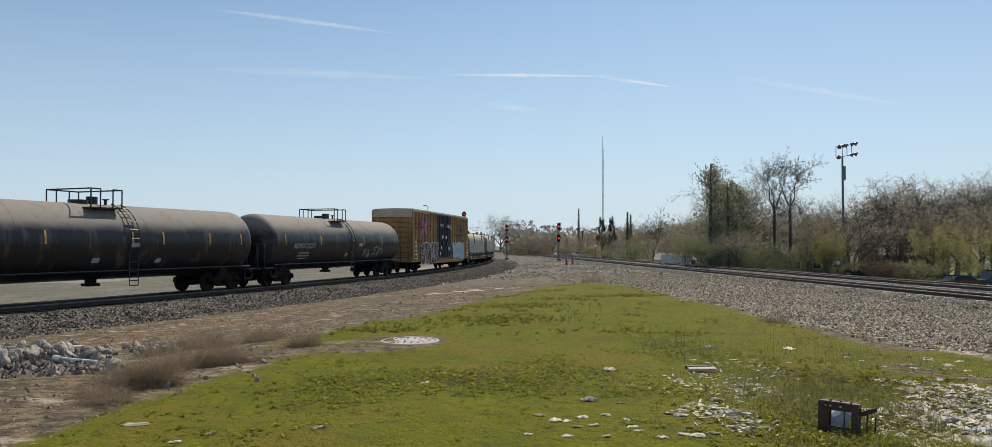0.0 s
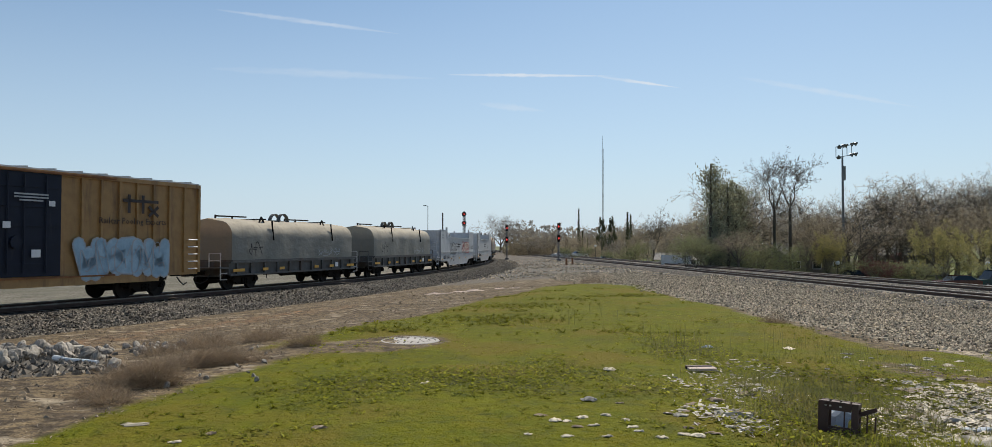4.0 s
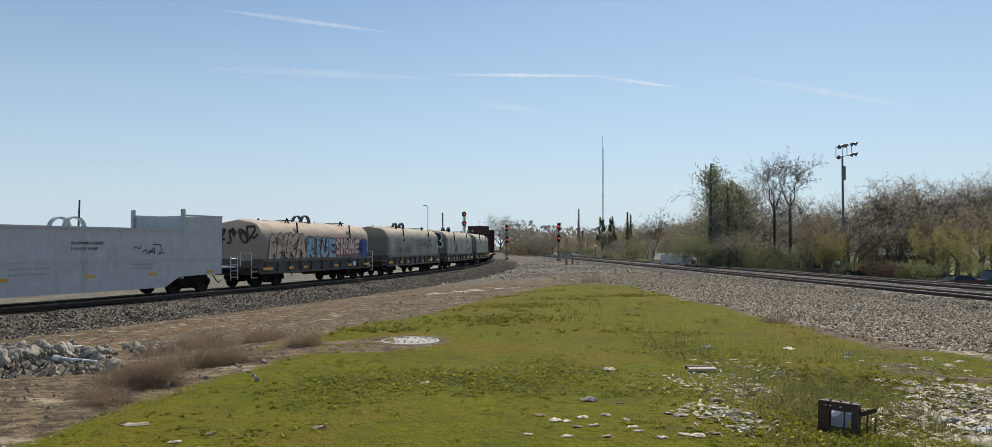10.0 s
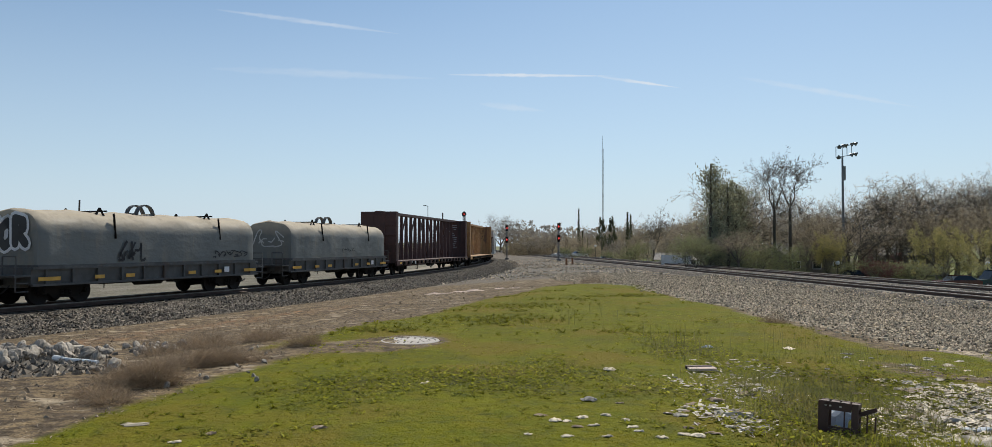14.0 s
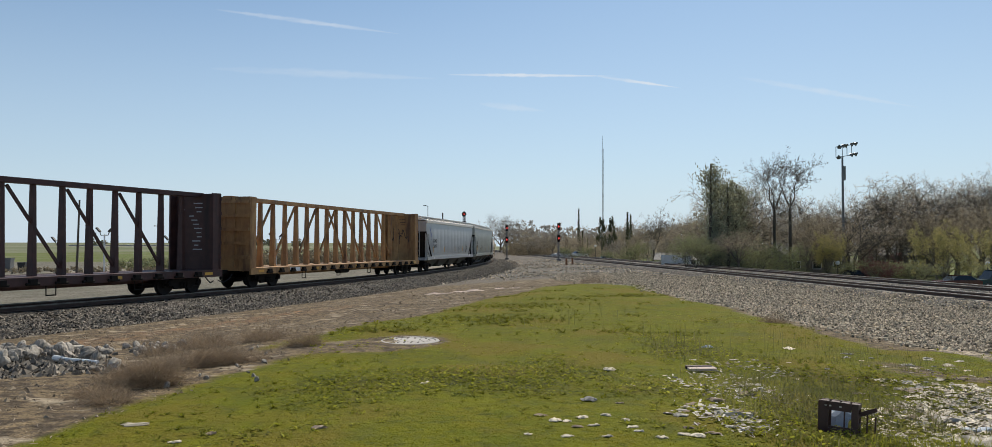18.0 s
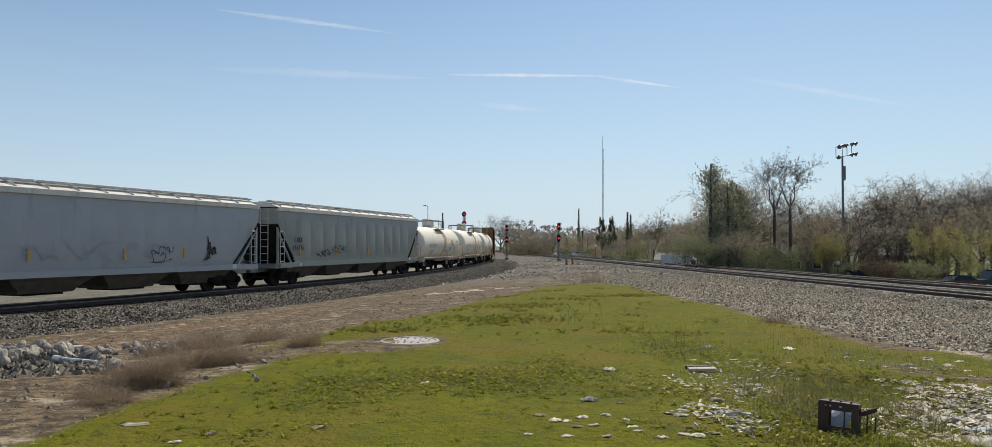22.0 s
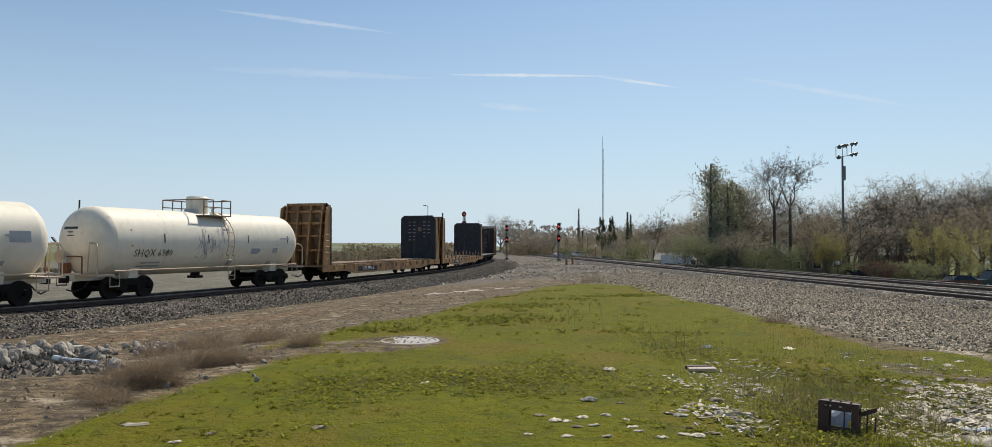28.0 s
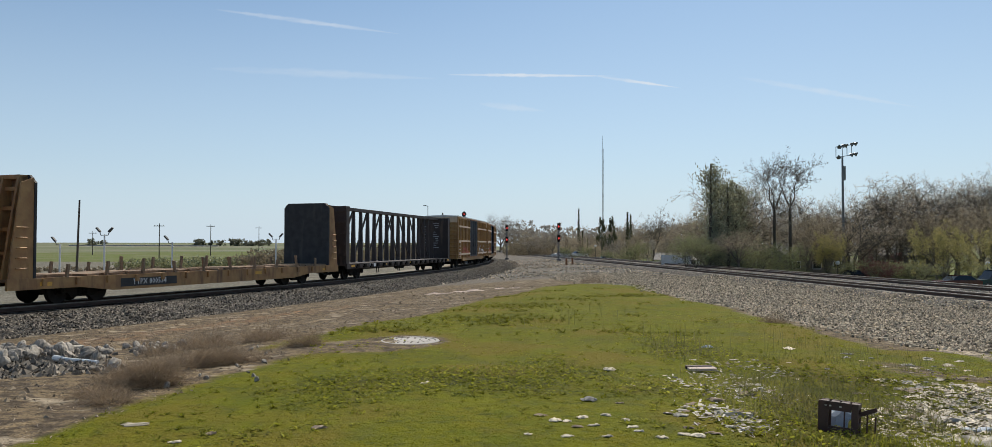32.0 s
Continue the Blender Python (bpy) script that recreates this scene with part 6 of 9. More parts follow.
couple(make_bulkhead_flat("empty yellow bulkhead flatcar with timber deck", False, "TTPX 804096"), 333.4)
couple(make_bulkhead_flat("empty yellow bulkhead flatcar with wooden stakes", True, "TTPX 800534"), 355.8)
couple(make_centerbeam("empty dark centerbeam flatcar behind the bulkhead flats", M["cb_dark"], True), 379.2)
for at in (402.3, 423.0, 443.7):
    couple(make_boxcar("weathered yellow ribbed boxcar with dark doors", M["box_yellow"], False), at)


# ---- trees and shrubs ----
class Wood:
    """Collects tapering branches and leaves as plain lists of vertices and faces."""
    def __init__(self, seed):
        self.r = random.Random(seed)
        self.v, self.f, self.tips = [], [], []
        self.extra = 0                   # more side shoots on the finer branches

    def limb(self, a, b, ra, rb, n):
        d = b - a
        if d.length < 1e-4:
            return
        q = d.to_track_quat("Z", "Y")
        o = len(self.v)
        for p, rr in ((a, ra), (b, rb)):
            for i in range(n):
                t = 2 * math.pi * i / n
                self.v.append(p + q @ Vector((rr * math.cos(t), rr * math.sin(t), 0)))
        for i in range(n):
            j = (i + 1) % n
            self.f.append((o + i, o + j, o + n + j, o + n + i))

    def grow(self, a, d, length, rad, level, top, bend=0.25, fork=(2, 4), up=0.12, spread=0.75):
        """A branch in three pieces, with children along its upper part."""
        r = self.r
        n = 6 if level == 0 else 4 if level < 2 else 3
        p, k = a, (3 if level < 3 else 2 if level == 3 else 1)
        kids = []
        for i in range(k):
            nd = (d + Vector((r.uniform(-bend, bend), r.uniform(-bend, bend), r.uniform(-bend * 0.5, bend * 0.5) + up))).normalized()
            q = p + nd * length / k
            self.limb(p, q, rad * (1 - 0.66 * i / k), rad * (1 - 0.66 * (i + 1) / k), n)
            if level < top and (i > 0 or level > 1):
                for _ in range(r.randint(*fork) + (self.extra if level == 2 else 0)):
                    kids.append((p.lerp(q, r.uniform(0.2, 1.0)), nd))
            p, d = q, nd
        kids.append((p, d))
        if level >= top:
            self.tips.append(p)
            return
        for pos, nd in kids:
            side = Vector((r.gauss(0, 1), r.gauss(0, 1), r.gauss(0, 0.6)))
            side = (side - side.dot(nd) * nd).normalized()
            c = (nd * (1 - spread * 0.45) + side * spread * r.uniform(0.6, 1.1)).normalized()
            self.grow(pos, c, length * r.uniform(0.42, 0.66), max(rad * r.uniform(0.32, 0.48), 0.012), level + 1, top, bend, fork, up, spread)

    def mesh(self, name, material):
        me = bpy.data.meshes.new(name)
        me.from_pydata([tuple(p) for p in self.v], [], self.f)
        me.materials.append(material)
        return me


def leaf_mesh(name, centres, size, spread, per, material, seed):
    """Small loose leaves scattered round the given places."""
    g = np.random.RandomState(seed)
    c = np.repeat(np.array([tuple(p) for p in centres]), per, axis=0)
    c = c + g.normal(0, spread, c.shape)
    n = len(c)
    u = g.normal(0, 1, (n, 3))
    u /= np.linalg.norm(u, axis=1)[:, None]
    w = np.cross(u, g.normal(0, 1, (n, 3)))
    w /= np.linalg.norm(w, axis=1)[:, None]
    s = (size * g.uniform(0.5, 1.3, n))[:, None]
    v = np.stack([c - u * s, c + w * s * 0.5, c + u * s, c - w * s * 0.5], 1).reshape(-1, 3)
    f = np.arange(4 * n).reshape(n, 4)
    me = bpy.data.meshes.new(name)
    me.from_pydata(v.tolist(), [], f.tolist())
    me.materials.append(material)
    return me


def twig_mesh(name, w, per, length, width, material, seed):
    """Fine twigs: slivers that fan out from the ends of the branches."""
    g = np.random.RandomState(seed)
    c = np.repeat(np.array([tuple(p) for p in w.tips]), per, axis=0)
    n = len(c)
    out = c - np.array([0, 0, 3.0])
    out /= np.linalg.norm(out, axis=1)[:, None]
    d = out * 0.5 + g.normal(0, 0.6, (n, 3)) + np.array([0, 0, 0.15])
    d /= np.linalg.norm(d, axis=1)[:, None]
    c = c - d * length * 0.15 + g.normal(0, 0.05, (n, 3))
    tip = c + d * (length * g.uniform(0.5, 1.2, n))[:, None]
    sd = np.cross(d, g.normal(0, 1, (n, 3)))
    sd *= width / np.linalg.norm(sd, axis=1)[:, None]
    v = np.stack([c - sd, c + sd, tip], 1).reshape(-1, 3)
    me = bpy.data.meshes.new(name)
    me.from_pydata(v.tolist(), [], np.arange(3 * n).reshape(n, 3).tolist())
    me.materials.append(material)
    return me


def crown_mesh(name, w, twigs, length, width, buds, size, spread, share, material, seed):
    """Fine twigs and, round a share of the branch ends, knots of small bud flecks, as one crown."""
    a = twig_mesh("twigs", w, twigs, length, width, material, seed)
    r = random.Random(seed)
    # pale flecks stand for sunlit twig ends, put into shape and colour
    b = leaf_mesh("buds", [t for t in w.tips if r.random() < share], size, spread, buds, material, seed + 1)
    va, vb = [tuple(v.co) for v in a.vertices], [tuple(v.co) for v in b.vertices]
    fa = [tuple(p.vertices) for p in a.polygons] + [tuple(i + len(va) for i in p.vertices) for p in b.polygons]
    me = bpy.data.meshes.new(name)
    me.from_pydata(va + vb, [], fa)
    me.materials.append(material)
    bpy.data.meshes.remove(a)
    bpy.data.meshes.remove(b)
    return me


TOPS = {}                            # height of each tree mesh


def tree_proto(kind, seed):
    """One tree 10 m high at the origin; returns trunk and crown meshes."""
    w = Wood(seed)
    r = w.r
    crown = None
    w.extra = 1 if kind in ("crown", "bare", "bud", "bare_far", "bud_far") else 0
    if kind == "tall":
        p = Vector((0, 0, -0.3))
        lean = Vector((r.uniform(-0.06, 0.06), r.uniform(-0.06, 0.06), 1))
        q = p + lean.normalized() * 5.7
        w.limb(p, q, 0.16, 0.11, 7)
        for k in range(3):
            a = r.uniform(0, 6.28)
            w.grow(p.lerp(q, 0.7 + 0.1 * k), Vector((math.cos(a), math.sin(a), 0.6)).normalized(), 1.7, 0.035, 1, 3, 0.3, (1, 2), 0.1, 0.8)
        for k, a in enumerate((0.3, 3.4, 1.9)):
            w.grow(q, Vector((0.34 * math.cos(a), 0.34 * math.sin(a), 1)).normalized(), 2.6, 0.07, 1, 4, 0.45, (1, 2), 0.04, 0.95)
        crown = crown_mesh("crown", w, 4, 0.3, 0.013, 3, 0.05, 0.1, 0.7, M["dark_twig"], seed)
        wood = M["bark"]
    elif kind == "crown":                        # a full crown of crooked limbs with knotted ends
        q = Vector((r.uniform(-0.3, 0.3), r.uniform(-0.3, 0.3), 3.0))
        w.limb(Vector((0, 0, -0.3)), q, 0.2, 0.15, 6)
        for k in range(6):
            a = 6.28 * k / 6 + r.uniform(-0.4, 0.4)
            t = r.uniform(0.2, 0.9)
            w.grow(q * r.uniform(0.8, 1.0), Vector((t * math.cos(a), t * math.sin(a), 1)).normalized(), r.uniform(3.2, 4.4), 0.11, 1, 4, 0.5, (1, 2), 0.03, 1.0)
        crown = crown_mesh("crown", w, 3, 0.26, 0.013, 4, 0.055, 0.13, 0.5, M["crown_twig"], seed)
        wood = M["bark_pale"]
    elif kind in ("bare_far", "bud_far", "dark_far"):
        q = Vector((r.uniform(-0.3, 0.3), r.uniform(-0.3, 0.3), 2.0))
        w.limb(Vector((0, 0, -0.3)), q, 0.2, 0.15, 5)
        for k in range(5):
            a = 6.28 * k / 5 + r.uniform(-0.3, 0.3)
            t = r.uniform(0.25, 0.8)
            w.grow(q * r.uniform(0.75, 1.0), Vector((t * math.cos(a), t * math.sin(a), 1)).normalized(), r.uniform(3.6, 4.7), 0.09, 1, 4, 0.36, (1, 2), 0.05, 0.95)
        crown = crown_mesh("crown", w, 4 if kind == "bare_far" else 6, 0.36, 0.016, 5, 0.05, 0.22, 0.6, {"bare_far": M["twig"], "bud_far": M["bud"], "dark_far": M["dark_twig"]}[kind], seed)
        wood = M["bark_pale"] if kind != "dark_far" else M["bark"]
    elif kind in ("bare", "bud", "oak"):
        p = Vector((0, 0, -0.3))
        q = Vector((r.uniform(-0.3, 0.3), r.uniform(-0.3, 0.3), 2.2 if kind != "oak" else 1.6))
        w.limb(p, q, 0.2 if kind != "oak" else 0.28, 0.15, 7)
        n = 5 if kind != "oak" else 7
        for k in range(n):
            a = 6.28 * k / n + r.uniform(-0.3, 0.3)
            t = r.uniform(0.25, 0.75) if kind != "oak" else r.uniform(0.5, 1.1)
            w.grow(p.lerp(q, r.uniform(0.75, 1.0)), Vector((t * math.cos(a), t * math.sin(a), 1)).normalized(), r.uniform(3.6, 4.7), 0.085, 1, 4, 0.32, (1, 3), 0.06, 0.9)
        if kind == "bud":
            crown = crown_mesh("crown", w, 5, 0.4, 0.011, 3, 0.04, 0.22, 0.5, M["bud"], seed)
        elif kind == "oak":
            crown = leaf_mesh("crown", w.tips[::2], 0.07, 0.15, 2, M["bud"], seed)
        else:
            crown = crown_mesh("crown", w, 4, 0.3, 0.012, 3, 0.055, 0.14, 0.5, M["crown_twig"], seed)
        wood = M["bark_pale"] if kind != "oak" else M["bark"]
    elif kind in ("yellow", "green", "plum"):
        p = Vector((0, 0, -0.3))
        q = Vector((0, 0, 1.2 if kind == "yellow" else 0.4))
        w.limb(p, q, 0.16, 0.13, 6)
        for k in range(7):
            a = 6.28 * k / 7 + r.uniform(-0.4, 0.4)
            w.grow(q, Vector((0.85 * math.cos(a), 0.85 * math.sin(a), r.uniform(0.6, 1.3) if kind == "yellow" else r.uniform(0.15, 1.2))).normalized(), r.uniform(3.4, 4.6), 0.07, 1, 3, 0.3, (1, 3), 0.1, 0.85)
        mt = {"yellow": M["leaf_yellow"], "green": M["leaf_green"], "plum": M["leaf_plum"]}[kind]
        crown = leaf_mesh("crown", w.tips, 0.1, 0.24, 40 if kind == "yellow" else 28, mt, seed)
        wood = M["bark"]
    elif kind == "ivy":
        p = Vector((0, 0, -0.3))
        q = Vector((0.2, 0, 7.5))
        w.limb(p, q, 0.17, 0.07, 7)
        cl = []
        for k in range(16):
            a, t = r.uniform(0, 6.28), r.uniform(0.28, 1.0)
            w.grow(p.lerp(q, t), Vector((math.cos(a), math.sin(a), r.uniform(0.1, 0.7))).normalized(), r.uniform(0.5, 0.9), 0.04, 2, 4, 0.3, (1, 2), 0.1, 0.8)
        for k in range(300):
            t = r.uniform(0.05, 1.0)
            cl.append(p.lerp(q, t) + Vector((r.gauss(0, 0.75), r.gauss(0, 0.75), 0)) * (0.75 + 0.35 * math.sin(11 * t + seed)))
        crown = leaf_mesh("crown", cl + w.tips[::2], 0.1, 0.24, 9, M["leaf_ivy"], seed)
        wood = M["bark"]
    elif kind == "cypress":
        w.limb(Vector((0, 0, -0.3)), Vector((0, 0, 9)), 0.12, 0.02, 6)
        cl = []
        for k in range(170):
            z = r.uniform(0.4, 10)
            rad = 0.62 * math.sin(math.pi * min(1, (z + 0.8) / 11.0)) ** 0.7 * (1 if z < 6 else (10.3 - z) / 4.3)
            a = r.uniform(0, 6.28)
            cl.append(Vector((rad * math.cos(a) * r.uniform(0.5, 1), rad * math.sin(a) * r.uniform(0.5, 1), z)))
        crown = leaf_mesh("crown", cl, 0.16, 0.13, 16, M["leaf_dark"], seed)
        wood = M["bark"]
    else:                                        # pine
        q = Vector((0.2, 0, 9.4))
        w.limb(Vector((0, 0, -0.3)), q, 0.15, 0.03, 6)
        for k in range(20):
            a, z = r.uniform(0, 6.28), r.uniform(2.8, 9.3)
            w.grow(Vector((0, 0, z)), Vector((math.cos(a), math.sin(a), 0.1)), 1.6 * (10.6 - z) / 5 + 0.3, 0.03, 2, 3, 0.3, (1, 2), 0.05, 0.7)
        crown = leaf_mesh("crown", w.tips, 0.18, 0.24, 36, M["leaf_dark"], seed)
        wood = M["bark"]
    trunk = w.mesh("trunk", wood)
    TOPS[trunk.name] = float(np.sort(np.array([p.z for p in w.v] + ([p.z for p in w.tips] if w.tips else [])))[-max(3, len(w.v) // 250)]) + 0.15
    return trunk, crown


M["leaf_plum"] = leaf_mat("leaf_plum", (0.19, 0.085, 0.085), (0.12, 0.055, 0.055), 0.45)
TREE_WORDS = {
    "tall": ("tree", "tall bare tree with a forked trunk and fine twigs"),
    "crown": ("tree", "tall bare tree with crooked limbs and knotted twig ends"),
    "bare": ("tree", "leafless grey-brown tree with a broad twiggy crown"),
    "bud": ("tree", "budding brown tree with a dense twiggy crown"),
    "bare_far": ("tree", "distant leafless grey-brown tree"),
    "dark_far": ("tree", "distant dark bare tree with a round crown"),
    "bud_far": ("tree", "distant budding brown tree"),
    "oak": ("tree", "spreading dark-limbed tree with few new leaves"),
    "yellow": ("tree", "round tree with fresh yellow-green leaves"),
    "green": ("shrub", "leafy green shrub beside the main tracks"),
    "plum": ("shrub", "dark purple-leaved ornamental shrub"),
    "ivy": ("tree", "slender tree with a trunk wrapped in dark ivy"),
    "cypress": ("cypress", "narrow dark green columnar cypress"),
    "pine": ("conifer", "dark ragged conifer with uneven branches"),
}
PROTOS = {}
turn_rng = random.Random(17)


def plant(kind, x, y, height, wide=1.0):
    if kind not in PROTOS:
        PROTOS[kind] = [tree_proto(kind, 100 + 7 * i + len(kind)) for i in range({"crown": 3, "bare": 3, "bud": 2, "bare_far": 3, "bud_far": 2, "green": 2, "yellow": 2, "tall": 2, "ivy": 2}.get(kind, 1))]
    trunk, crown = PROTOS[kind][turn_rng.randrange(len(PROTOS[kind]))]
    name, words = TREE_WORDS[kind]
    root = new(name)
    tops = TOPS[trunk.name]
    k = height / tops
    root.matrix_basis = Matrix.LocRotScale((x, y, gz(x, y)), Euler((0, 0, turn_rng.uniform(0, 6.28))), (k * wide, k * wide, k))
    for nm, me in (("trunk", trunk), ("crown", crown)):
        if me:
            o = new(nm, me)
            o.parent = root
    tagged(root, words, name, "trees beyond the tracks" if kind in ("bare", "bud", "bare_far", "bud_far", "dark_far", "oak", "tall", "yellow", "ivy") else "")
    return root


plant("tall", 33.2, 92.0, 15.1, 0.85)
plant("tall", 35.8, 94.0, 15.7, 0.9)
plant("ivy", 24.4, 88.0, 11.9, 0.8)
plant("ivy", 27.1, 90.0, 11.4, 0.8)
plant("ivy", 30.8, 97.0, 11.3, 0.9)
plant("ivy", 26.6, 92.0, 11.0, 0.8)
plant("ivy", 29.2, 94.0, 11.4, 0.8)
plant("bud", 27.8, 98.0, 8.6, 0.9)
plant("bud", 31.2, 100.0, 9.1, 0.9)
plant("green", 23.5, 86.0, 3.8, 0.8)
plant("bare", 32.9, 100.0, 13.2, 1.0)
plant("bare", 31.2, 104.0, 13.0, 1.0)
plant("bare", 37.7, 108.0, 12.1, 1.0)
plant("oak", 44.5, 96.0, 9.9, 1.15)
plant("yellow", 46.3, 80.0, 6.6, 0.8)
plant("yellow", 39.4, 92.0, 5.9, 0.65)
plant("yellow", 55.5, 84.0, 7.0, 0.8)
plant("green", 20.7, 80.0, 3.7, 1.0)
plant("green", 20.7, 84.0, 3.5, 0.9)
plant("green", 28.3, 84.0, 4.4, 0.9)
plant("bud", 25.6, 82.0, 4.5, 1.3)
plant("green", 31.6, 86.0, 4.4, 0.9)
plant("plum", 44.7, 90.0, 3.5, 1.3)
plant("green", 27.2, 150.0, 4.9, 0.9)
plant("bud_far", 37.3, 170.0, 6.5, 1.0)
plant("bud", 38.6, 96.0, 8.1, 1.0)
plant("bud", 46.5, 110.0, 9.1, 1.0)
plant("cypress", 19.3, 180.0, 11.1, 0.42)
plant("cypress", 21.3, 190.0, 7.1, 0.45)
plant("cypress", 20.2, 170.0, 4.7, 0.4)
plant("cypress", 34.1, 200.0, 11.8, 0.55)
plant("cypress", 34.9, 200.0, 11.2, 0.5)
plant("pine", 27.3, 200.0, 11.4, 0.4)
plant("pine", 30.0, 200.0, 11.7, 0.36)
plant("dark_far", 38.6, 190.0, 14.2, 0.95)
plant("bare_far", 1.3, 260.0, 13.1, 1.2)
plant("bare_far", 5.2, 300.0, 11.9, 1.0)
plant("crown", 44.4, 111.4, 10.1, 0.87)
plant("crown", 46.8, 113.0, 11.1, 0.88)
plant("crown", 47.5, 109.7, 11.3, 0.93)
plant("crown", 53.7, 118.2, 11.0, 1.01)
plant("crown", 55.3, 116.7, 12.6, 0.89)
plant("crown", 56.2, 114.4, 13.2, 0.91)
plant("crown", 56.1, 110.7, 13.3, 0.87)
plant("crown", 57.9, 111.1, 14.8, 1.04)
plant("crown", 63.3, 117.3, 14.6, 1.01)
plant("crown", 65.0, 117.0, 14.5, 0.89)
plant("crown", 63.9, 112.1, 13.1, 0.98)
plant("crown", 67.9, 116.3, 14.3, 1.02)
plant("crown", 70.5, 117.8, 14.4, 0.87)
plant("crown", 70.5, 115.1, 14.8, 0.98)
plant("crown", 71.6, 114.1, 14.5, 0.89)
plant("crown", 73.1, 113.7, 15.2, 0.87)
plant("crown", 78.2, 118.3, 15.8, 1.02)
plant("crown", 78.0, 114.5, 15.1, 0.91)
plant("bud", 41.1, 101.1, 6.4, 1.0)
plant("bud", 43.6, 102.3, 5.9, 1.0)
plant("bud", 45.4, 101.4, 7.4, 1.0)
plant("bud", 49.5, 104.2, 7.5, 1.0)
plant("bare", 51.3, 103.6, 8.8, 1.0)
plant("bud", 56.4, 109.5, 11.4, 1.0)
plant("bud", 56.2, 103.7, 9.7, 1.0)
plant("bud", 58.1, 101.8, 8.6, 1.0)
plant("bud", 64.1, 107.9, 10.0, 1.0)
plant("bud", 64.5, 103.4, 9.6, 1.0)
plant("bud", 66.9, 102.9, 10.1, 1.0)
plant("bud", 72.5, 107.7, 9.7, 1.0)
plant("bare", 76.2, 108.6, 9.8, 1.0)
plant("bud", 73.3, 100.9, 9.4, 1.0)
plant("bare_far", 30.2, 133.4, 6.6, 1.0)
plant("bud_far", 32.6, 134.6, 8.2, 1.0)
plant("bud_far", 33.7, 127.8, 8.2, 1.0)
plant("bare_far", 39.8, 141.0, 8.4, 1.0)
plant("bud_far", 36.6, 121.0, 9.7, 1.0)
plant("bare_far", 43.0, 135.2, 9.2, 1.0)
plant("bare_far", 43.2, 127.0, 9.6, 1.0)
plant("bare_far", 49.5, 138.7, 9.0, 1.0)
plant("bud_far", 53.1, 140.5, 9.7, 1.0)
plant("bare_far", 48.3, 121.1, 9.0, 1.0)
plant("bare_far", 52.7, 127.2, 10.0, 1.0)
plant("bare_far", 5.1, 222.9, 8.2, 1.0)
plant("bare_far", 8.5, 238.2, 8.2, 1.0)
plant("bare_far", 12.4, 269.7, 10.0, 1.0)
plant("bud_far", 16.3, 281.1, 9.0, 1.0)
plant("bud_far", 18.6, 264.7, 9.8, 1.0)
plant("bud_far", 20.7, 260.8, 10.0, 1.0)
plant("bud_far", 22.4, 238.1, 7.8, 1.0)
plant("bud_far", 25.1, 237.9, 8.1, 1.0)
plant("bud_far", 32.7, 275.9, 11.3, 1.0)
plant("bare_far", 30.2, 230.6, 9.1, 1.0)
plant("bud_far", 30.5, 216.8, 9.8, 1.0)
plant("bare_far", 41.7, 271.6, 11.9, 1.0)
plant("bare_far", 44.6, 268.7, 12.6, 1.0)
plant("bud_far", 41.4, 234.1, 12.1, 1.0)
plant("bud_far", 49.9, 263.1, 11.2, 1.0)
plant("bud_far", 52.9, 261.4, 12.8, 1.0)
plant("bare_far", 50.1, 236.8, 10.8, 1.0)
plant("bud_far", 52.1, 235.2, 12.1, 1.0)
plant("bare_far", 66.5, 284.9, 13.4, 1.0)
plant("bare_far", 55.3, 226.7, 12.9, 1.0)
plant("bud_far", 66.4, 258.9, 14.4, 1.0)
plant("bud_far", 60.7, 228.2, 14.4, 1.0)
plant("bud_far", 5.0, 197.9, 3.3, 1.0)
plant("bare_far", 7.3, 171.3, 4.5, 1.0)
plant("bare_far", 11.1, 193.5, 5.5, 1.0)
plant("bare_far", 13.0, 180.0, 6.1, 1.0)
plant("bud_far", 15.9, 173.4, 5.2, 1.0)
plant("bud_far", 19.2, 175.9, 6.0, 1.0)
plant("bud_far", 23.6, 184.1, 4.8, 1.0)
plant("bare_far", 28.6, 195.5, 6.3, 1.0)
plant("bare_far", 30.0, 183.4, 6.1, 1.0)
plant("bud_far", 33.3, 186.9, 7.4, 1.0)
plant("bud_far", 38.1, 194.7, 7.8, 1.0)
plant("bud_far", 41.9, 195.0, 7.2, 1.0)
plant("green", 13.6, 150.0, 2.4, 1.0)
plant("green", 17.3, 150.0, 2.6, 1.0)
plant("green", 21.9, 150.0, 2.6, 1.0)
plant("green", 24.7, 150.0, 2.6, 1.0)
plant("green", 41.9, 92.0, 2.5, 1.6)
plant("green", 48.0, 92.0, 2.7, 1.5)
plant("green", 50.2, 92.0, 2.5, 1.6)
plant("green", 57.8, 92.0, 2.4, 1.5)
plant("green", 45.3, 92.0, 2.7, 1.5)
plant("green", 30.2, 92.0, 2.4, 1.3)
plant("green", 32.5, 92.0, 2.3, 1.3)
plant("green", 35.1, 92.0, 2.2, 1.3)
plant("green", 26.8, 92.0, 2.5, 1.3)


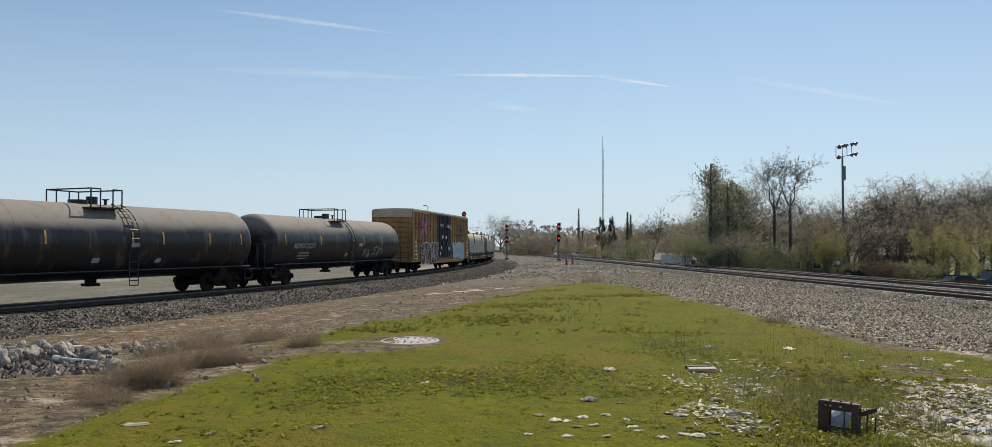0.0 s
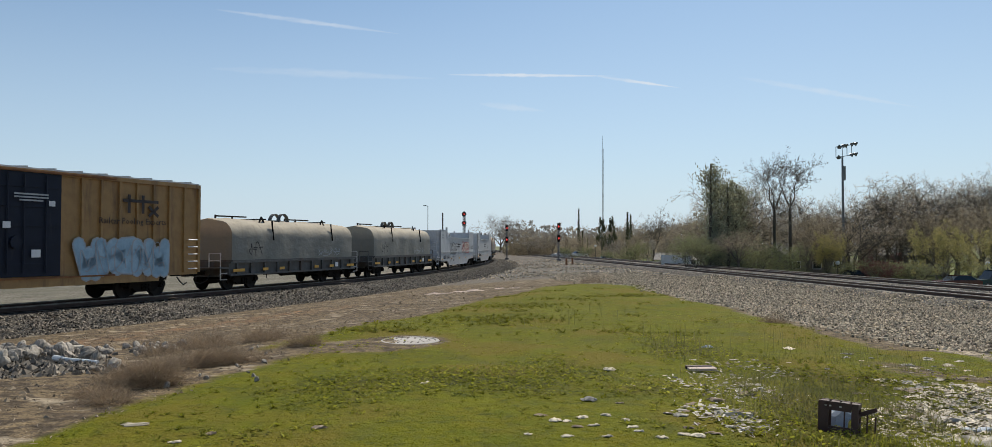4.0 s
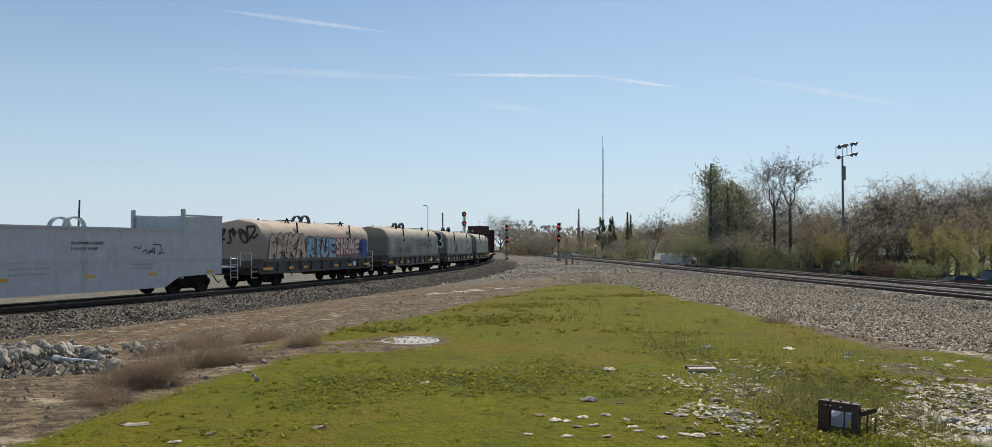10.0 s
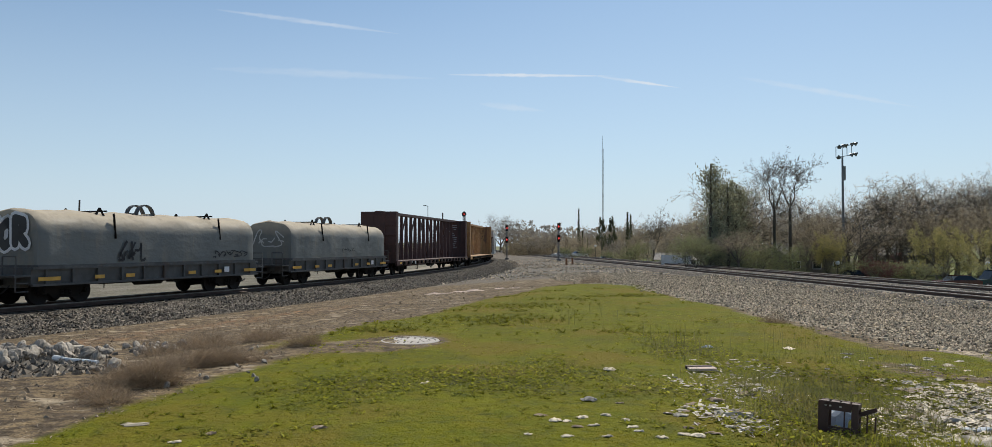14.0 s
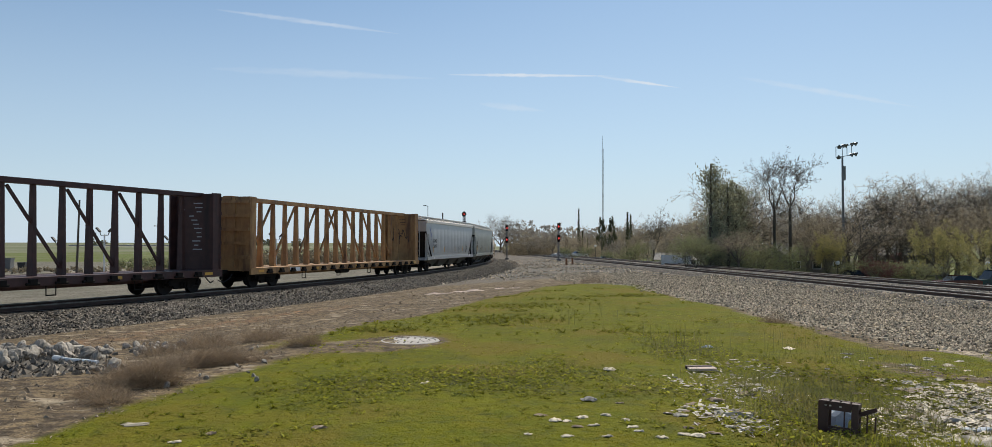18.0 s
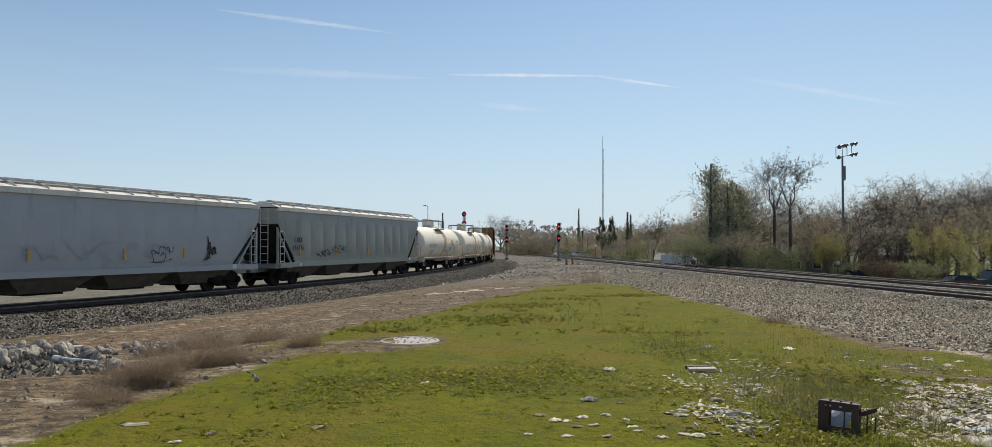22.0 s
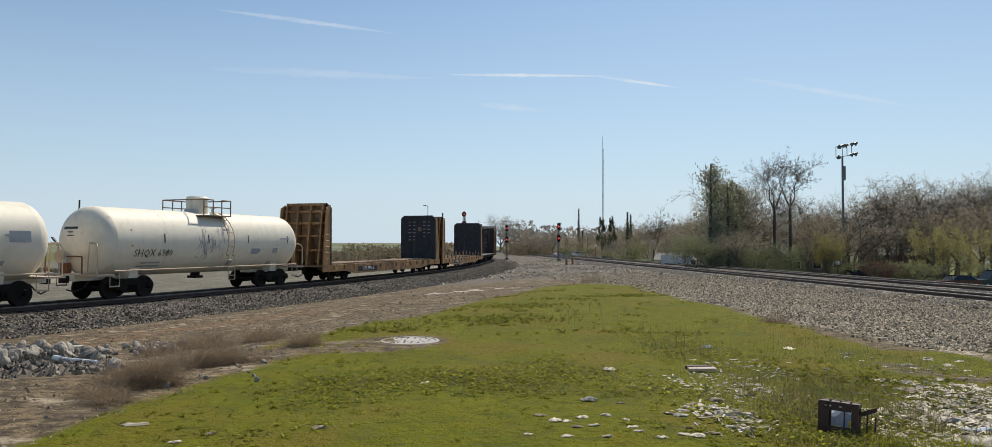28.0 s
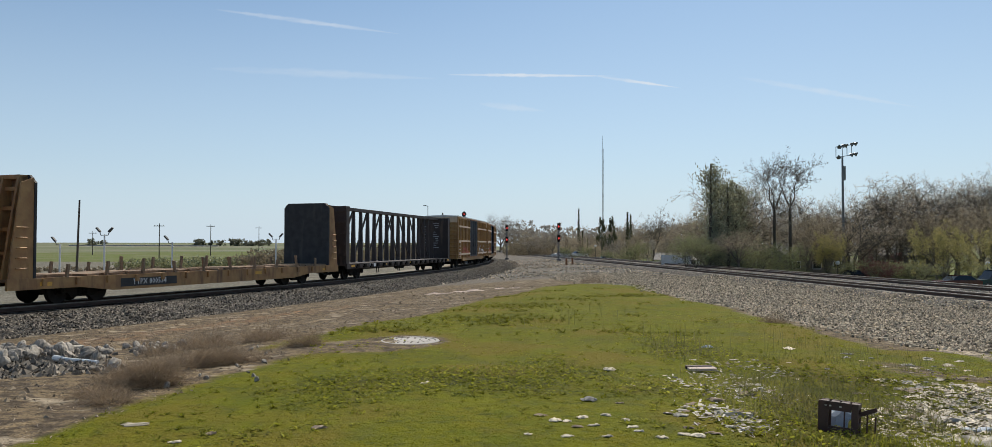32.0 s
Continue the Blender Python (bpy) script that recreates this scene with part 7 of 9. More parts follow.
# ---- far woods: a low band of brown and green crowns at the horizon ----
def far_woods(name, x0, x1, y0, y1, h0, h1, count, material, label, seed, leaf=0.7, per=10):
    r = random.Random(seed)
    cs = []
    for i in range(count):
        x, y = r.uniform(x0, x1), r.uniform(y0, y1)
        h = r.uniform(h0, h1)
        g0 = gz(x, y)
        for k in range(9):
            cs.append((x + r.gauss(0, h * 0.4), y + r.gauss(0, h * 0.4), g0 + h * r.uniform(0.05, 1.0)))
    ob = new(name, leaf_mesh(name, cs, leaf, leaf * 0.9, per, material, seed))
    return tagged(ob, label, "woods" if name == "far_woods" else "scrub", kind="stuff")


far_woods("far_woods", 10, 420, 300, 420, 7, 13, 150, M["bud"], "distant band of bare brown trees beyond the park", 1)
far_woods("far_woods", 42, 150, 150, 200, 7, 12.5, 170, M["twig"], "grey-brown bare woods behind the park trees", 6, 0.28, 22)
far_woods("far_woods", 5, 75, 235, 300, 7, 12, 170, M["twig"], "grey-brown bare woods beyond the main tracks", 7, 0.34, 22)
far_woods("far_scrub", -37, -21, 104, 122, 0.9, 2.5, 170, M["leaf_brown"], "bare brown scrub beyond the yard", 2, 0.17, 14)
far_woods("far_scrub", -49, -35, 98, 112, 0.4, 1.3, 120, M["leaf_green"], "low green weeds beyond the yard", 5, 0.16, 12)
far_woods("far_scrub", -60, -36, 84, 94, 0.2, 0.5, 90, M["leaf_brown"], "low dry weeds along the yard", 8, 0.1, 10)
far_woods("far_scrub", 3, 14, 185, 215, 2.0, 4.6, 60, M["leaf_brown"], "dark brown scrub beyond the signals", 9, 0.22, 16)
far_woods("far_scrub", 8, 40, 205, 230, 3.0, 6.5, 130, M["bud"], "budding brown thicket beyond the main tracks", 10, 0.2, 18)
far_woods("far_scrub", -30, -6, 130, 210, 1.5, 3.4, 120, M["leaf_brown"], "bare brown scrub behind the curved track", 3, 0.25, 14)
for x0, x1, n in ((-262, -240, 6), (-232, -196, 16), (-170, -160, 4), (-345, -338, 3)):
    far_woods("far_woods", x0, x1, 640, 670, 2.5, 5.5, n, M["leaf_scrub"], "small dark clump of trees on the far field", n, 0.6, 40)


# ---- signals ----
def make_signal(x, y, height, heads, target, label):
    sg = thing("railway_signal", label, "signal", "railway signals")
    sg.matrix_basis = pose(x, y, gz(x, y))
    bm = bm_new()
    rod(bm, (0, 0, -0.3), (0, 0, height), 0.09, 8)
    quad_box(bm, (0, 0, 0.1), (0.7, 0.7, 0.5))
    part("mast", bm, M["pole_steel"], sg)
    ladder(sg, 0.0, 0.22, 0.4, height - 0.4, 0.35, rungs=14, material=M["pole_steel"])
    for z in heads:
        bm = bm_new()
        if target:
            rod(bm, (0, -0.24, z), (0, -0.2, z), 0.32, 18)
        else:
            quad_box(bm, (0, -0.2, z), (0.52, 0.06, 1.15))
        quad_box(bm, (0, -0.08, z), (0.36, 0.3, 0.9) if not target else (0.25, 0.3, 0.5))
        head = part("signal_head", bm, M["black_metal"], sg, "black signal head")
        bm = bm_new()
        sweep(bm, [[(0.17 * math.cos(a * 0.4), yy, z + 0.02 + 0.17 * math.sin(a * 0.4)) for a in range(16)] for yy in (-0.5, -0.22)], closed=False, caps=False)
        part("hood", bm, M["black_metal"], head)
        bm = bm_new()
        rod(bm, (0, -0.29, z), (0, -0.25, z), 0.13 if not target else 0.06, 12)
        part("lens", bm, M["lamp_red"], head, "signal light")
    bm = bm_new()
    quad_box(bm, (0, 0.25, height - 1.9), (0.6, 0.8, 0.05))
    part("service_platform", bm, M["pole_steel"], sg)
    return sg


make_signal(10.55, 130.0, 6.2, (5.75, 3.75), False, "two-headed railway signal showing red beside the main track")
make_signal(2.1, 150.0, 6.6, (6.1, 3.85), False, "two-headed railway signal showing red beside the curved track")
make_signal(-4.3, 104.0, 7.4, (7.0, 5.8), True, "tall signal mast with round target behind the curved track")


# ---- poles, lights, mast ----
def utility_pole(x, y, height, label, arm=True, lean=0.0):
    po = thing("utility_pole", label, "utility pole", "utility poles across the field")
    po.matrix_basis = pose(x, y, gz(x, y), 0, lean, 0)
    bm = bm_new()
    rod(bm, (0, 0, -0.5), (0, 0, height), 0.13, 8, 0.09)
    part("pole", bm, M["pole_wood"], po)
    if arm:
        bm = bm_new()
        quad_box(bm, (0, -0.15, height - 0.6), (2.4, 0.1, 0.13))
        part("crossarm", bm, M["pole_wood"], po)
        for k in (-1.05, -0.4, 0.4, 1.05):
            bm = bm_new()
            rod(bm, (k, -0.15, height - 0.55), (k, -0.15, height - 0.33), 0.06, 6)
            part("insulator", bm, M["galv"], po)


utility_pole(-44.5, 82.0, 7.9, "weathered wooden pole beyond the yard", False, 1.5)
utility_pole(-78.5, 180.0, 8.2, "distant wooden utility pole with crossarm")
utility_pole(-85.0, 230.0, 9.3, "distant wooden utility pole with crossarm")
utility_pole(-86.0, 280.0, 10.0, "distant wooden utility pole with crossarm")
utility_pole(-128.0, 245.0, 7.5, "distant wooden utility pole with crossarm")
utility_pole(-7.6, 110.0, 7.5, "plain dark pole behind the curved track", False)


def yard_light(x, y, height, lamps, label):
    po = thing("yard_light", label, "floodlight", "white yard lights")
    po.matrix_basis = pose(x, y, gz(x, y))
    bm = bm_new()
    rod(bm, (0, 0, -0.3), (0, 0, height), 0.11, 10, 0.08)
    part("pole", bm, M["white_paint"], po, "white painted pole")
    bm = bm_new()
    rod(bm, (min(lamps) * 0.4, 0, height - 0.1), (max(0, max(lamps)) * 0.4, 0, height - 0.1), 0.035, 6)
    part("arm", bm, M["pole_steel"], po)
    for k in lamps:
        bm = bm_new()
        quad_box(bm, (k * 0.68, 0, height + 0.5), (0.62, 0.34, 0.16), Matrix.Rotation(radians(-k * 48), 3, "Y"))
        rod(bm, (k * 0.4, 0, height - 0.1), (k * 0.55, 0, height + 0.4), 0.04, 6)
        part("lamp_head", bm, M["black_metal"], po)


yard_light(-42.6, 84.0, 4.2, (-1, 1), "white pole with two tilted floodlight heads")
yard_light(-48.0, 85.0, 3.2, (-1,), "short white pole with one floodlight head")
yard_light(-36.9, 88.0, 3.4, (-1,), "white pole with a single floodlight head")
yard_light(-28.5, 100.0, 3.8, (-1, 1), "white pole with two tilted floodlight heads")


def street_lamp(x, y, height, label):
    po = thing("street_lamp", label, "street lamp")
    po.matrix_basis = pose(x, y, gz(x, y))
    bm = bm_new()
    rod(bm, (0, 0, -0.3), (0, 0, height), 0.06, 8, 0.045)
    rod(bm, (0, 0, height), (-0.35, 0, height + 0.1), 0.05, 6)
    part("pole", bm, M["pole_steel"], po)
    bm = bm_new()
    quad_box(bm, (-0.5, 0, height + 0.1), (0.4, 0.25, 0.14))
    part("lamp_head", bm, M["pole_steel"], po)


street_lamp(-10.6, 120.0, 9.0, "grey street lamp behind the curved track")


def globe_lamp(x, y, height):
    po = thing("globe_lamp", "park lamp post with a white globe", "lamp post", "park lamps")
    po.matrix_basis = pose(x, y, gz(x, y))
    bm = bm_new()
    rod(bm, (0, 0, -0.3), (0, 0, height), 0.07, 8, 0.05)
    part("post", bm, M["black_metal"], po)
    bm = bm_new()
    bmesh.ops.create_icosphere(bm, subdivisions=2, radius=0.26, matrix=Matrix.Translation((0, 0, height + 0.2)))
    part("globe", bm, M["globe"], po, smooth=True)


globe_lamp(39.8, 90.0, 2.2)
globe_lamp(56.0, 88.0, 2.2)
globe_lamp(20.6, 160.0, 3.2)


def sports_light(x, y, height, turn, label, lamps=7, size=1.0):
    po = thing("sports_light", label, "floodlight", "sports field floodlights")
    po.matrix_basis = pose(x, y, gz(x, y), 0, 0, turn) @ Matrix.Scale(size, 4)
    bm = bm_new()
    rod(bm, (0, 0, -0.4), (0, 0, height), 0.22, 10, 0.12)
    part("pole", bm, M["pole_steel"], po)
    bm = bm_new()
    quad_box(bm, (0.12, -0.1, height - 2.2), (0.4, 0.3, 1.9))
    part("ballast_box", bm, M["pole_steel"], po)
    bm = bm_new()
    for z in (height - 0.05, height + 1.35):
        rod(bm, (-0.95, 0, z), (2.1, 0, z + 0.45), 0.05, 6)
    for k in (-0.95, 0.0, 0.7, 1.4):
        rod(bm, (k, 0, height - 0.05 + (k + 0.95) * 0.148), (k, 0, height + 1.35 + (k + 0.95) * 0.148), 0.045, 6)
    part("lamp_frame", bm, M["pole_steel"], po)
    for i, (k, z) in enumerate(((-0.5, height + 1.45), (0.25, height + 1.6), (0.6, height + 1.62), (1.5, height + 1.85), (2.05, height + 1.9), (-0.6, height + 0.05), (1.45, height + 0.4), (2.05, height + 0.5))[:lamps + 1]):
        bm = bm_new()
        rot = Euler((radians(60), 0, radians(-35 if k < 0 else 30))).to_matrix()
        for (z0, r0), (z1, r1) in (((-0.2, 0.1), (0.0, 0.15)), ((0.0, 0.15), (0.24, 0.3))):
            rod(bm, Vector((k, -0.1, z)) + rot @ Vector((0, 0, -z0)), Vector((k, -0.1, z)) + rot @ Vector((0, 0, -z1)), r0, 9, r1)
        part("lamp_head", bm, M["pole_steel"], po)


sports_light(46.8, 104.0, 16.4, 10, "tall sports field floodlight on a steel pole")
sports_light(25.9, 92.0, 18.2, -20, "sports floodlight half hidden in the trees", 3, 0.55)


def radio_mast():
    po = thing("radio_mast", "thin lattice radio mast far behind the trees", "radio mast")
    x, y = 97.0, 700.0
    po.matrix_basis = pose(x, y, gz(x, y))
    bm = bm_new()
    h = 92.0
    for a in range(3):
        dx, dy = 0.7 * math.cos(a * 2.094), 0.7 * math.sin(a * 2.094)
        rod(bm, (dx, dy, -1), (dx, dy, h), 0.13, 4)
    for i in range(45):
        z0, z1 = h * i / 45, h * (i + 1) / 45
        a0, a1 = i * 2.094, (i + 1) * 2.094
        rod(bm, (0.7 * math.cos(a0), 0.7 * math.sin(a0), z0), (0.7 * math.cos(a1), 0.7 * math.sin(a1), z1), 0.07, 3)
    part("lattice", bm, M["pole_steel"], po)
    bm = bm_new()
    rod(bm, (0, 0, h), (0, 0, h + 12), 0.2, 6, 0.08)
    part("antenna", bm, M["pole_steel"], po)


radio_mast()


# ---- houses, parked cars and walls beyond the main tracks ----
def house(x, y, w, d, h, turn, wall, label):
    ho = thing("house", label, "house")
    ho.matrix_basis = pose(x, y, gz(x, y), 0, 0, turn)
    bm = bm_new()
    quad_box(bm, (0, 0, h / 2 - 0.2), (w, d, h + 0.4))
    part("wall", bm, wall, ho)
    bm = bm_new()
    e = 0.45
    sweep(bm, [[(xx, -d / 2 - e, h), (xx, 0, h + d * 0.24), (xx, d / 2 + e, h), (xx, d / 2 + e, h - 0.12), (xx, 0, h + d * 0.24 - 0.12), (xx, -d / 2 - e, h - 0.12)] for xx in (-w / 2 - e, w / 2 + e)])
    part("roof", bm, M["roof_grey"], ho)
    n = max(2, int(w / 3))
    for i in range(n):
        xx = -w / 2 + w * (i + 0.5) / n
        bm = bm_new()
        quad_box(bm, (xx, -d / 2 - 0.03, h * 0.55), (1.3, 0.08, 1.15))
        wi = part("window", bm, M["white_paint"], ho)
        bm = bm_new()
        quad_box(bm, (xx, -d / 2 - 0.075, h * 0.55), (1.1, 0.02, 0.95))
        part("pane", bm, M["glass_dark"], wi)


house(38.5, 162.0, 9, 6, 1.5, -20, M["white_paint"], "white house with grey roof behind the shrubs")
house(44.5, 112.0, 9, 8, 3.1, 5, M["wall_tan"], "tan house under the spreading tree")
house(62.0, 118.0, 10, 8, 3.1, -5, M["wall_tan"], "tan house among the bare trees")


def parked_car(x, y, turn, paint, label, van=False):
    ca = thing("car", label, "car", "cars parked beyond the tracks")
    ca.matrix_basis = pose(x, y, gz(x, y), 0, 0, turn)
    top = 1.45 if not van else 1.9
    low = [(-2.2, 0.35), (-2.25, 0.75), (-2.1, 0.95), (-1.2, 1.0), (1.9 if not van else 2.0, 1.0), (2.2, 0.85), (2.2, 0.35)]
    cab = [(-1.15, 0.98), (-0.45, top), (1.0 if not van else 1.75, top), (1.75 if not van else 2.0, 0.98)]
    bm = bm_new()
    sweep(bm, [[(a, yy, z) for a, z in low] for yy in (-0.85, 0.85)])
    part("body", bm, paint, ca)
    bm = bm_new()
    vs = sweep(bm, [[(a, yy * (1 if z < 1.2 else 0.82), z) for a, z in cab] for yy in (-0.8, 0.8)])
    part("cabin", bm, M["glass_dark"], ca, "dark glazed cabin")
    bm = bm_new()
    quad_box(bm, ((cab[1][0] + cab[2][0]) / 2, 0, top + 0.02), (cab[2][0] - cab[1][0] + 0.1, 1.34, 0.05))
    part("car_roof", bm, paint, ca)
    for wx in (-1.35, 1.4):
        for yy in (-0.82, 0.82):
            bm = bm_new()
            rod(bm, (wx, yy - 0.1, 0.32), (wx, yy + 0.1, 0.32), 0.33, 14)
            wh = part("wheel", bm, M["black_metal"], ca)
            bm = bm_new()
            rod(bm, (wx, yy - 0.12, 0.32), (wx, yy + 0.12, 0.32), 0.19, 10)
            part("rim", bm, M["galv"], wh)
    for yy in (-0.6, 0.6):
        bm = bm_new()
        quad_box(bm, (-2.24, yy, 0.72), (0.06, 0.35, 0.16))
        part("headlight", bm, M["galv"], ca)


parked_car(46.5, 78.0, 8, M["car_red"], "dark red car parked beyond the tracks")
parked_car(51.5, 80.0, 5, M["car_teal"], "dark teal van parked beyond the tracks", True)
parked_car(42.0, 92.0, -5, M["glass_dark"], "dark car parked under the trees")
parked_car(17.5, 165.0, 20, M["white_paint"], "white car parked beyond the main tracks")
parked_car(24.5, 175.0, 10, M["white_paint"], "white van parked beyond the main tracks", True)
parked_car(13.8, 160.0, 30, M["galv"], "silver car parked beyond the main tracks")


def low_wall(x0, y0, x1, y1, h):
    bm = bm_new()
    z = gz((x0 + x1) / 2, (y0 + y1) / 2)
    beam(bm, (x0, y0, z + h / 2), (x1, y1, z + h / 2), 0.3, h)
    ob = new("garden_wall", mesh_from("garden_wall", bm, M["white_paint"]))
    tagged(ob, "low white wall beside the park road", "wall")


low_wall(20.5, 96.0, 24.0, 95.0, 1.5)


def canal_bank():
    """Pale lining of a canal far across the field."""
    bm = bm_new()
    for k in range(12):
        x0, x1 = -330 + k * 9.5, -320.5 + k * 9.5
        y = 610 + 0.04 * x0
        beam(bm, (x0, y, gz(x0, y) + 0.35), (x1, y, gz(x1, y) + 0.35), 1.2, 1.0)
    ob = new("canal_bank", mesh_from("canal_bank", bm, M["concrete"]))
    tagged(ob, "long pale concrete bank far across the field", "bank", kind="structure")


def wheelie_bin(x, y, h, material, label):
    bi = thing("bin", label, "bin", "bins in the yard")
    bi.matrix_basis = pose(x, y, gz(x, y), 0, 0, 12)
    bm = bm_new()
    quad_box(bm, (0, 0, h / 2), (h * 0.72, h * 0.7, h), None, (1.15, 1.15))
    part("body", bm, material, bi)
    bm = bm_new()
    quad_box(bm, (0, 0, h + 0.04), (h * 0.9, h * 0.86, 0.09))
    part("lid", bm, material, bi)


canal_bank()
wheelie_bin(-59.5, 94.0, 1.5, M["pole_steel"], "grey square bin standing in the yard")
wheelie_bin(-57.0, 93.0, 1.0, M["black_metal"], "small dark bin standing in the yard")


def marker_post(x, y):
    po = thing("marker_post", "rusty short post beside the gravel", "post", "marker posts by the gravel")
    po.matrix_basis = pose(x, y, gz(x, y))
    bm = bm_new()
    quad_box(bm, (0, 0, 0.35), (0.2, 0.2, 0.9))
    part("post", bm, M["rust"], po)
    bm = bm_new()
    quad_box(bm, (0, 0, 0.84), (0.26, 0.26, 0.08))
    part("cap", bm, M["concrete"], po)


marker_post(8.2, 90.0)
marker_post(9.0, 91.0)


# ---- contrails, very high and far ----
def contrail(x0, z0, x1, z1, width, seed, strength):
    """A broken streak at 4 km; x and z are metres across and up at that distance."""
    r = random.Random(seed)
    bm = bm_new()
    n = 40
    rows = []
    for i in range(n + 1):
        u = i / n
        wd = width * (0.25 + 0.75 * math.sin(math.pi * min(1, u * 1.1)) ** 0.8) * r.uniform(0.75, 1.2)
        cx, cz = x0 + (x1 - x0) * u, z0 + (z1 - z0) * u
        rows.append([bm.verts.new((cx, 4000, cz + wd * k)) for k in (-1, -0.35, 0.35, 1)])
    for a, b in zip(rows, rows[1:]):
        for k in range(3):
            bm.faces.new((a[k], a[k + 1], b[k + 1], b[k]))
    me = mesh_from("contrail", bm, M["vapour"])
    uv = me.attributes.new("edge", "FLOAT", "POINT")
    uv.data.foreach_set("value", np.tile(np.array([0.0, 1.0, 1.0, 0.0], np.float32), n + 1) * np.repeat(np.sin(np.pi * np.arange(n + 1) / n).astype(np.float32) ** 0.5, 4) * strength)
    ob = new("contrail", me)
    ob.visible_shadow = False
    tagged(ob, "thin white contrail across the blue sky", "contrail", "contrails", "structure")


def vapour():
    m, nt, nodes, links, bsdf = nodes_of("vapour")
    # an even glow stands in for sunlight on the vapour
    em = nodes.new("ShaderNodeEmission")
    em.inputs[0].default_value, em.inputs[1].default_value = (0.9, 0.95, 1.0, 1), 1.0
    tr = nodes.new("ShaderNodeBsdfTransparent")
    a = nodes.new("ShaderNodeAttribute")
    a.attribute_name = "edge"
    f = mix(nt, 1.0, a.outputs["Fac"], ramp(nt, tex_noise(nt, 0.012, 5, (0.35, 1, 1.6)), 0.25, 0.7, (0.1, 0.1, 0.1, 1), (0.8, 0.8, 0.8, 1)), "MULTIPLY")
    ms = nodes.new("ShaderNodeMixShader")
    links.new(f, ms.inputs[0])
    links.new(tr.outputs[0], ms.inputs[1])
    links.new(em.outputs[0], ms.inputs[2])
    links.new(ms.outputs[0], nodes["Material Output"].inputs[0])
    return m


M["vapour"] = vapour()
contrail(-260, 892, 640, 884, 11, 1, 1.25)
contrail(520, 884, 960, 822, 11, 2, 1.1)
contrail(-1470, 1235, -500, 1105, 15, 3, 0.6)
contrail(-1500, 925, -300, 870, 26, 4, 0.34)
contrail(1250, 880, 2200, 720, 20, 5, 0.45)
contrail(-90, 740, 260, 700, 22, 6, 0.38)


# ---- foreground: manhole, rocks, dry brush, litter, weeds, grass ----
def on_ground(ob, x, y, z=0.0, turn=0.0, rx=0.0, ry=0.0):
    ob.matrix_basis = pose(x, y, gz(x, y) + z, rx, ry, turn)
    return ob


def manhole():
    mh = thing("manhole_cover", "round pale cast cover with rings of holes, set in bare soil", "manhole cover")
    on_ground(mh, -1.45, 13.05, -0.03, 0, 0.4)
    n = 40
    bm = bm_new()
    circ = lambda r, z: [(r * math.cos(2 * math.pi * i / n), r * math.sin(2 * math.pi * i / n), z) for i in range(n)]
    sweep(bm, [circ(0.5, -0.12), circ(0.5, 0.035), circ(0.485, 0.045), circ(0.44, 0.045), circ(0.435, 0.03), circ(0.43, -0.05)], caps=False)
    part("ring", bm, M["concrete"], mh, smooth=False)
    bm = bm_new()
    sweep(bm, [circ(0.425, -0.04), circ(0.425, 0.033), circ(0.415, 0.04), circ(0.02, 0.042)])
    part("cover", bm, M["concrete"], mh)
    for r, k in ((0.33, 18), (0.2, 10)):
        for i in range(k):
            a = 2 * math.pi * i / k
            bm = bm_new()
            rod(bm, (r * math.cos(a), r * math.sin(a), 0.036), (r * math.cos(a), r * math.sin(a), 0.046), 0.017, 8)
            part("vent_hole", bm, M["tie"], mh)


manhole()


def rock_mesh(seed):
    r = random.Random(seed)
    bm = bm_new()
    bmesh.ops.create_icosphere(bm, subdivisions=2, radius=0.5)
    cuts = [Vector((r.gauss(0, 1), r.gauss(0, 1), r.gauss(0, 1))).normalized() for _ in range(6)]
    for v in bm.verts:
        for c in cuts:
            d = v.co.dot(c) - 0.3
            if d > 0:
                v.co -= c * d * 0.85
        v.co += Vector((r.uniform(-0.018, 0.018), r.uniform(-0.018, 0.018), r.uniform(-0.018, 0.018)))
    return mesh_from("rock", bm, M["stone"])


ROCKS = [rock_mesh(i) for i in range(8)]


def rock_pile():
    pile = thing("rock_pile", "heap of broken pale grey riprap stones on bare dirt", "rocks")
    r = random.Random(11)
    n = 0
    for i in range(6000):
        x, y = r.uniform(-10.5, -4.6), r.uniform(9.2, 14.5)
        u = (x + 0.60 * y)                               # along the sight line of the heap's right edge
        if not (-1.2 < u < 1.15) or y < 9.6 + 0.35 * max(0, x + 6) or y > 13.6 + r.uniform(-0.5, 0.5) or n >= 285:
            continue
        if u > 0.3 and r.random() < 0.5:
            continue
        if -6.7 < x < -5.2 and y < 11.5:                 # kept clear around the pipe
            continue
        s = r.choice((0.08, 0.11, 0.14, 0.18, 0.24)) * r.uniform(0.85, 1.2)
        heap = 0.17 * max(0.0, 1 - ((u + 0.4) / 1.5) ** 2) * max(0.0, 1 - ((y - 12) / 2.2) ** 2)
        o = new("rock", ROCKS[r.randrange(8)])
        o.parent = pile
        o.matrix_basis = Matrix.LocRotScale((x, y, gz(x, y) + heap + s * 0.18), Euler((r.uniform(0, 6), r.uniform(0, 6), r.uniform(0, 6))), (s * r.uniform(0.8, 1.3), s * r.uniform(0.7, 1.1), s * r.uniform(0.55, 0.9)))
        n += 1


rock_pile()
r61 = random.Random(29)
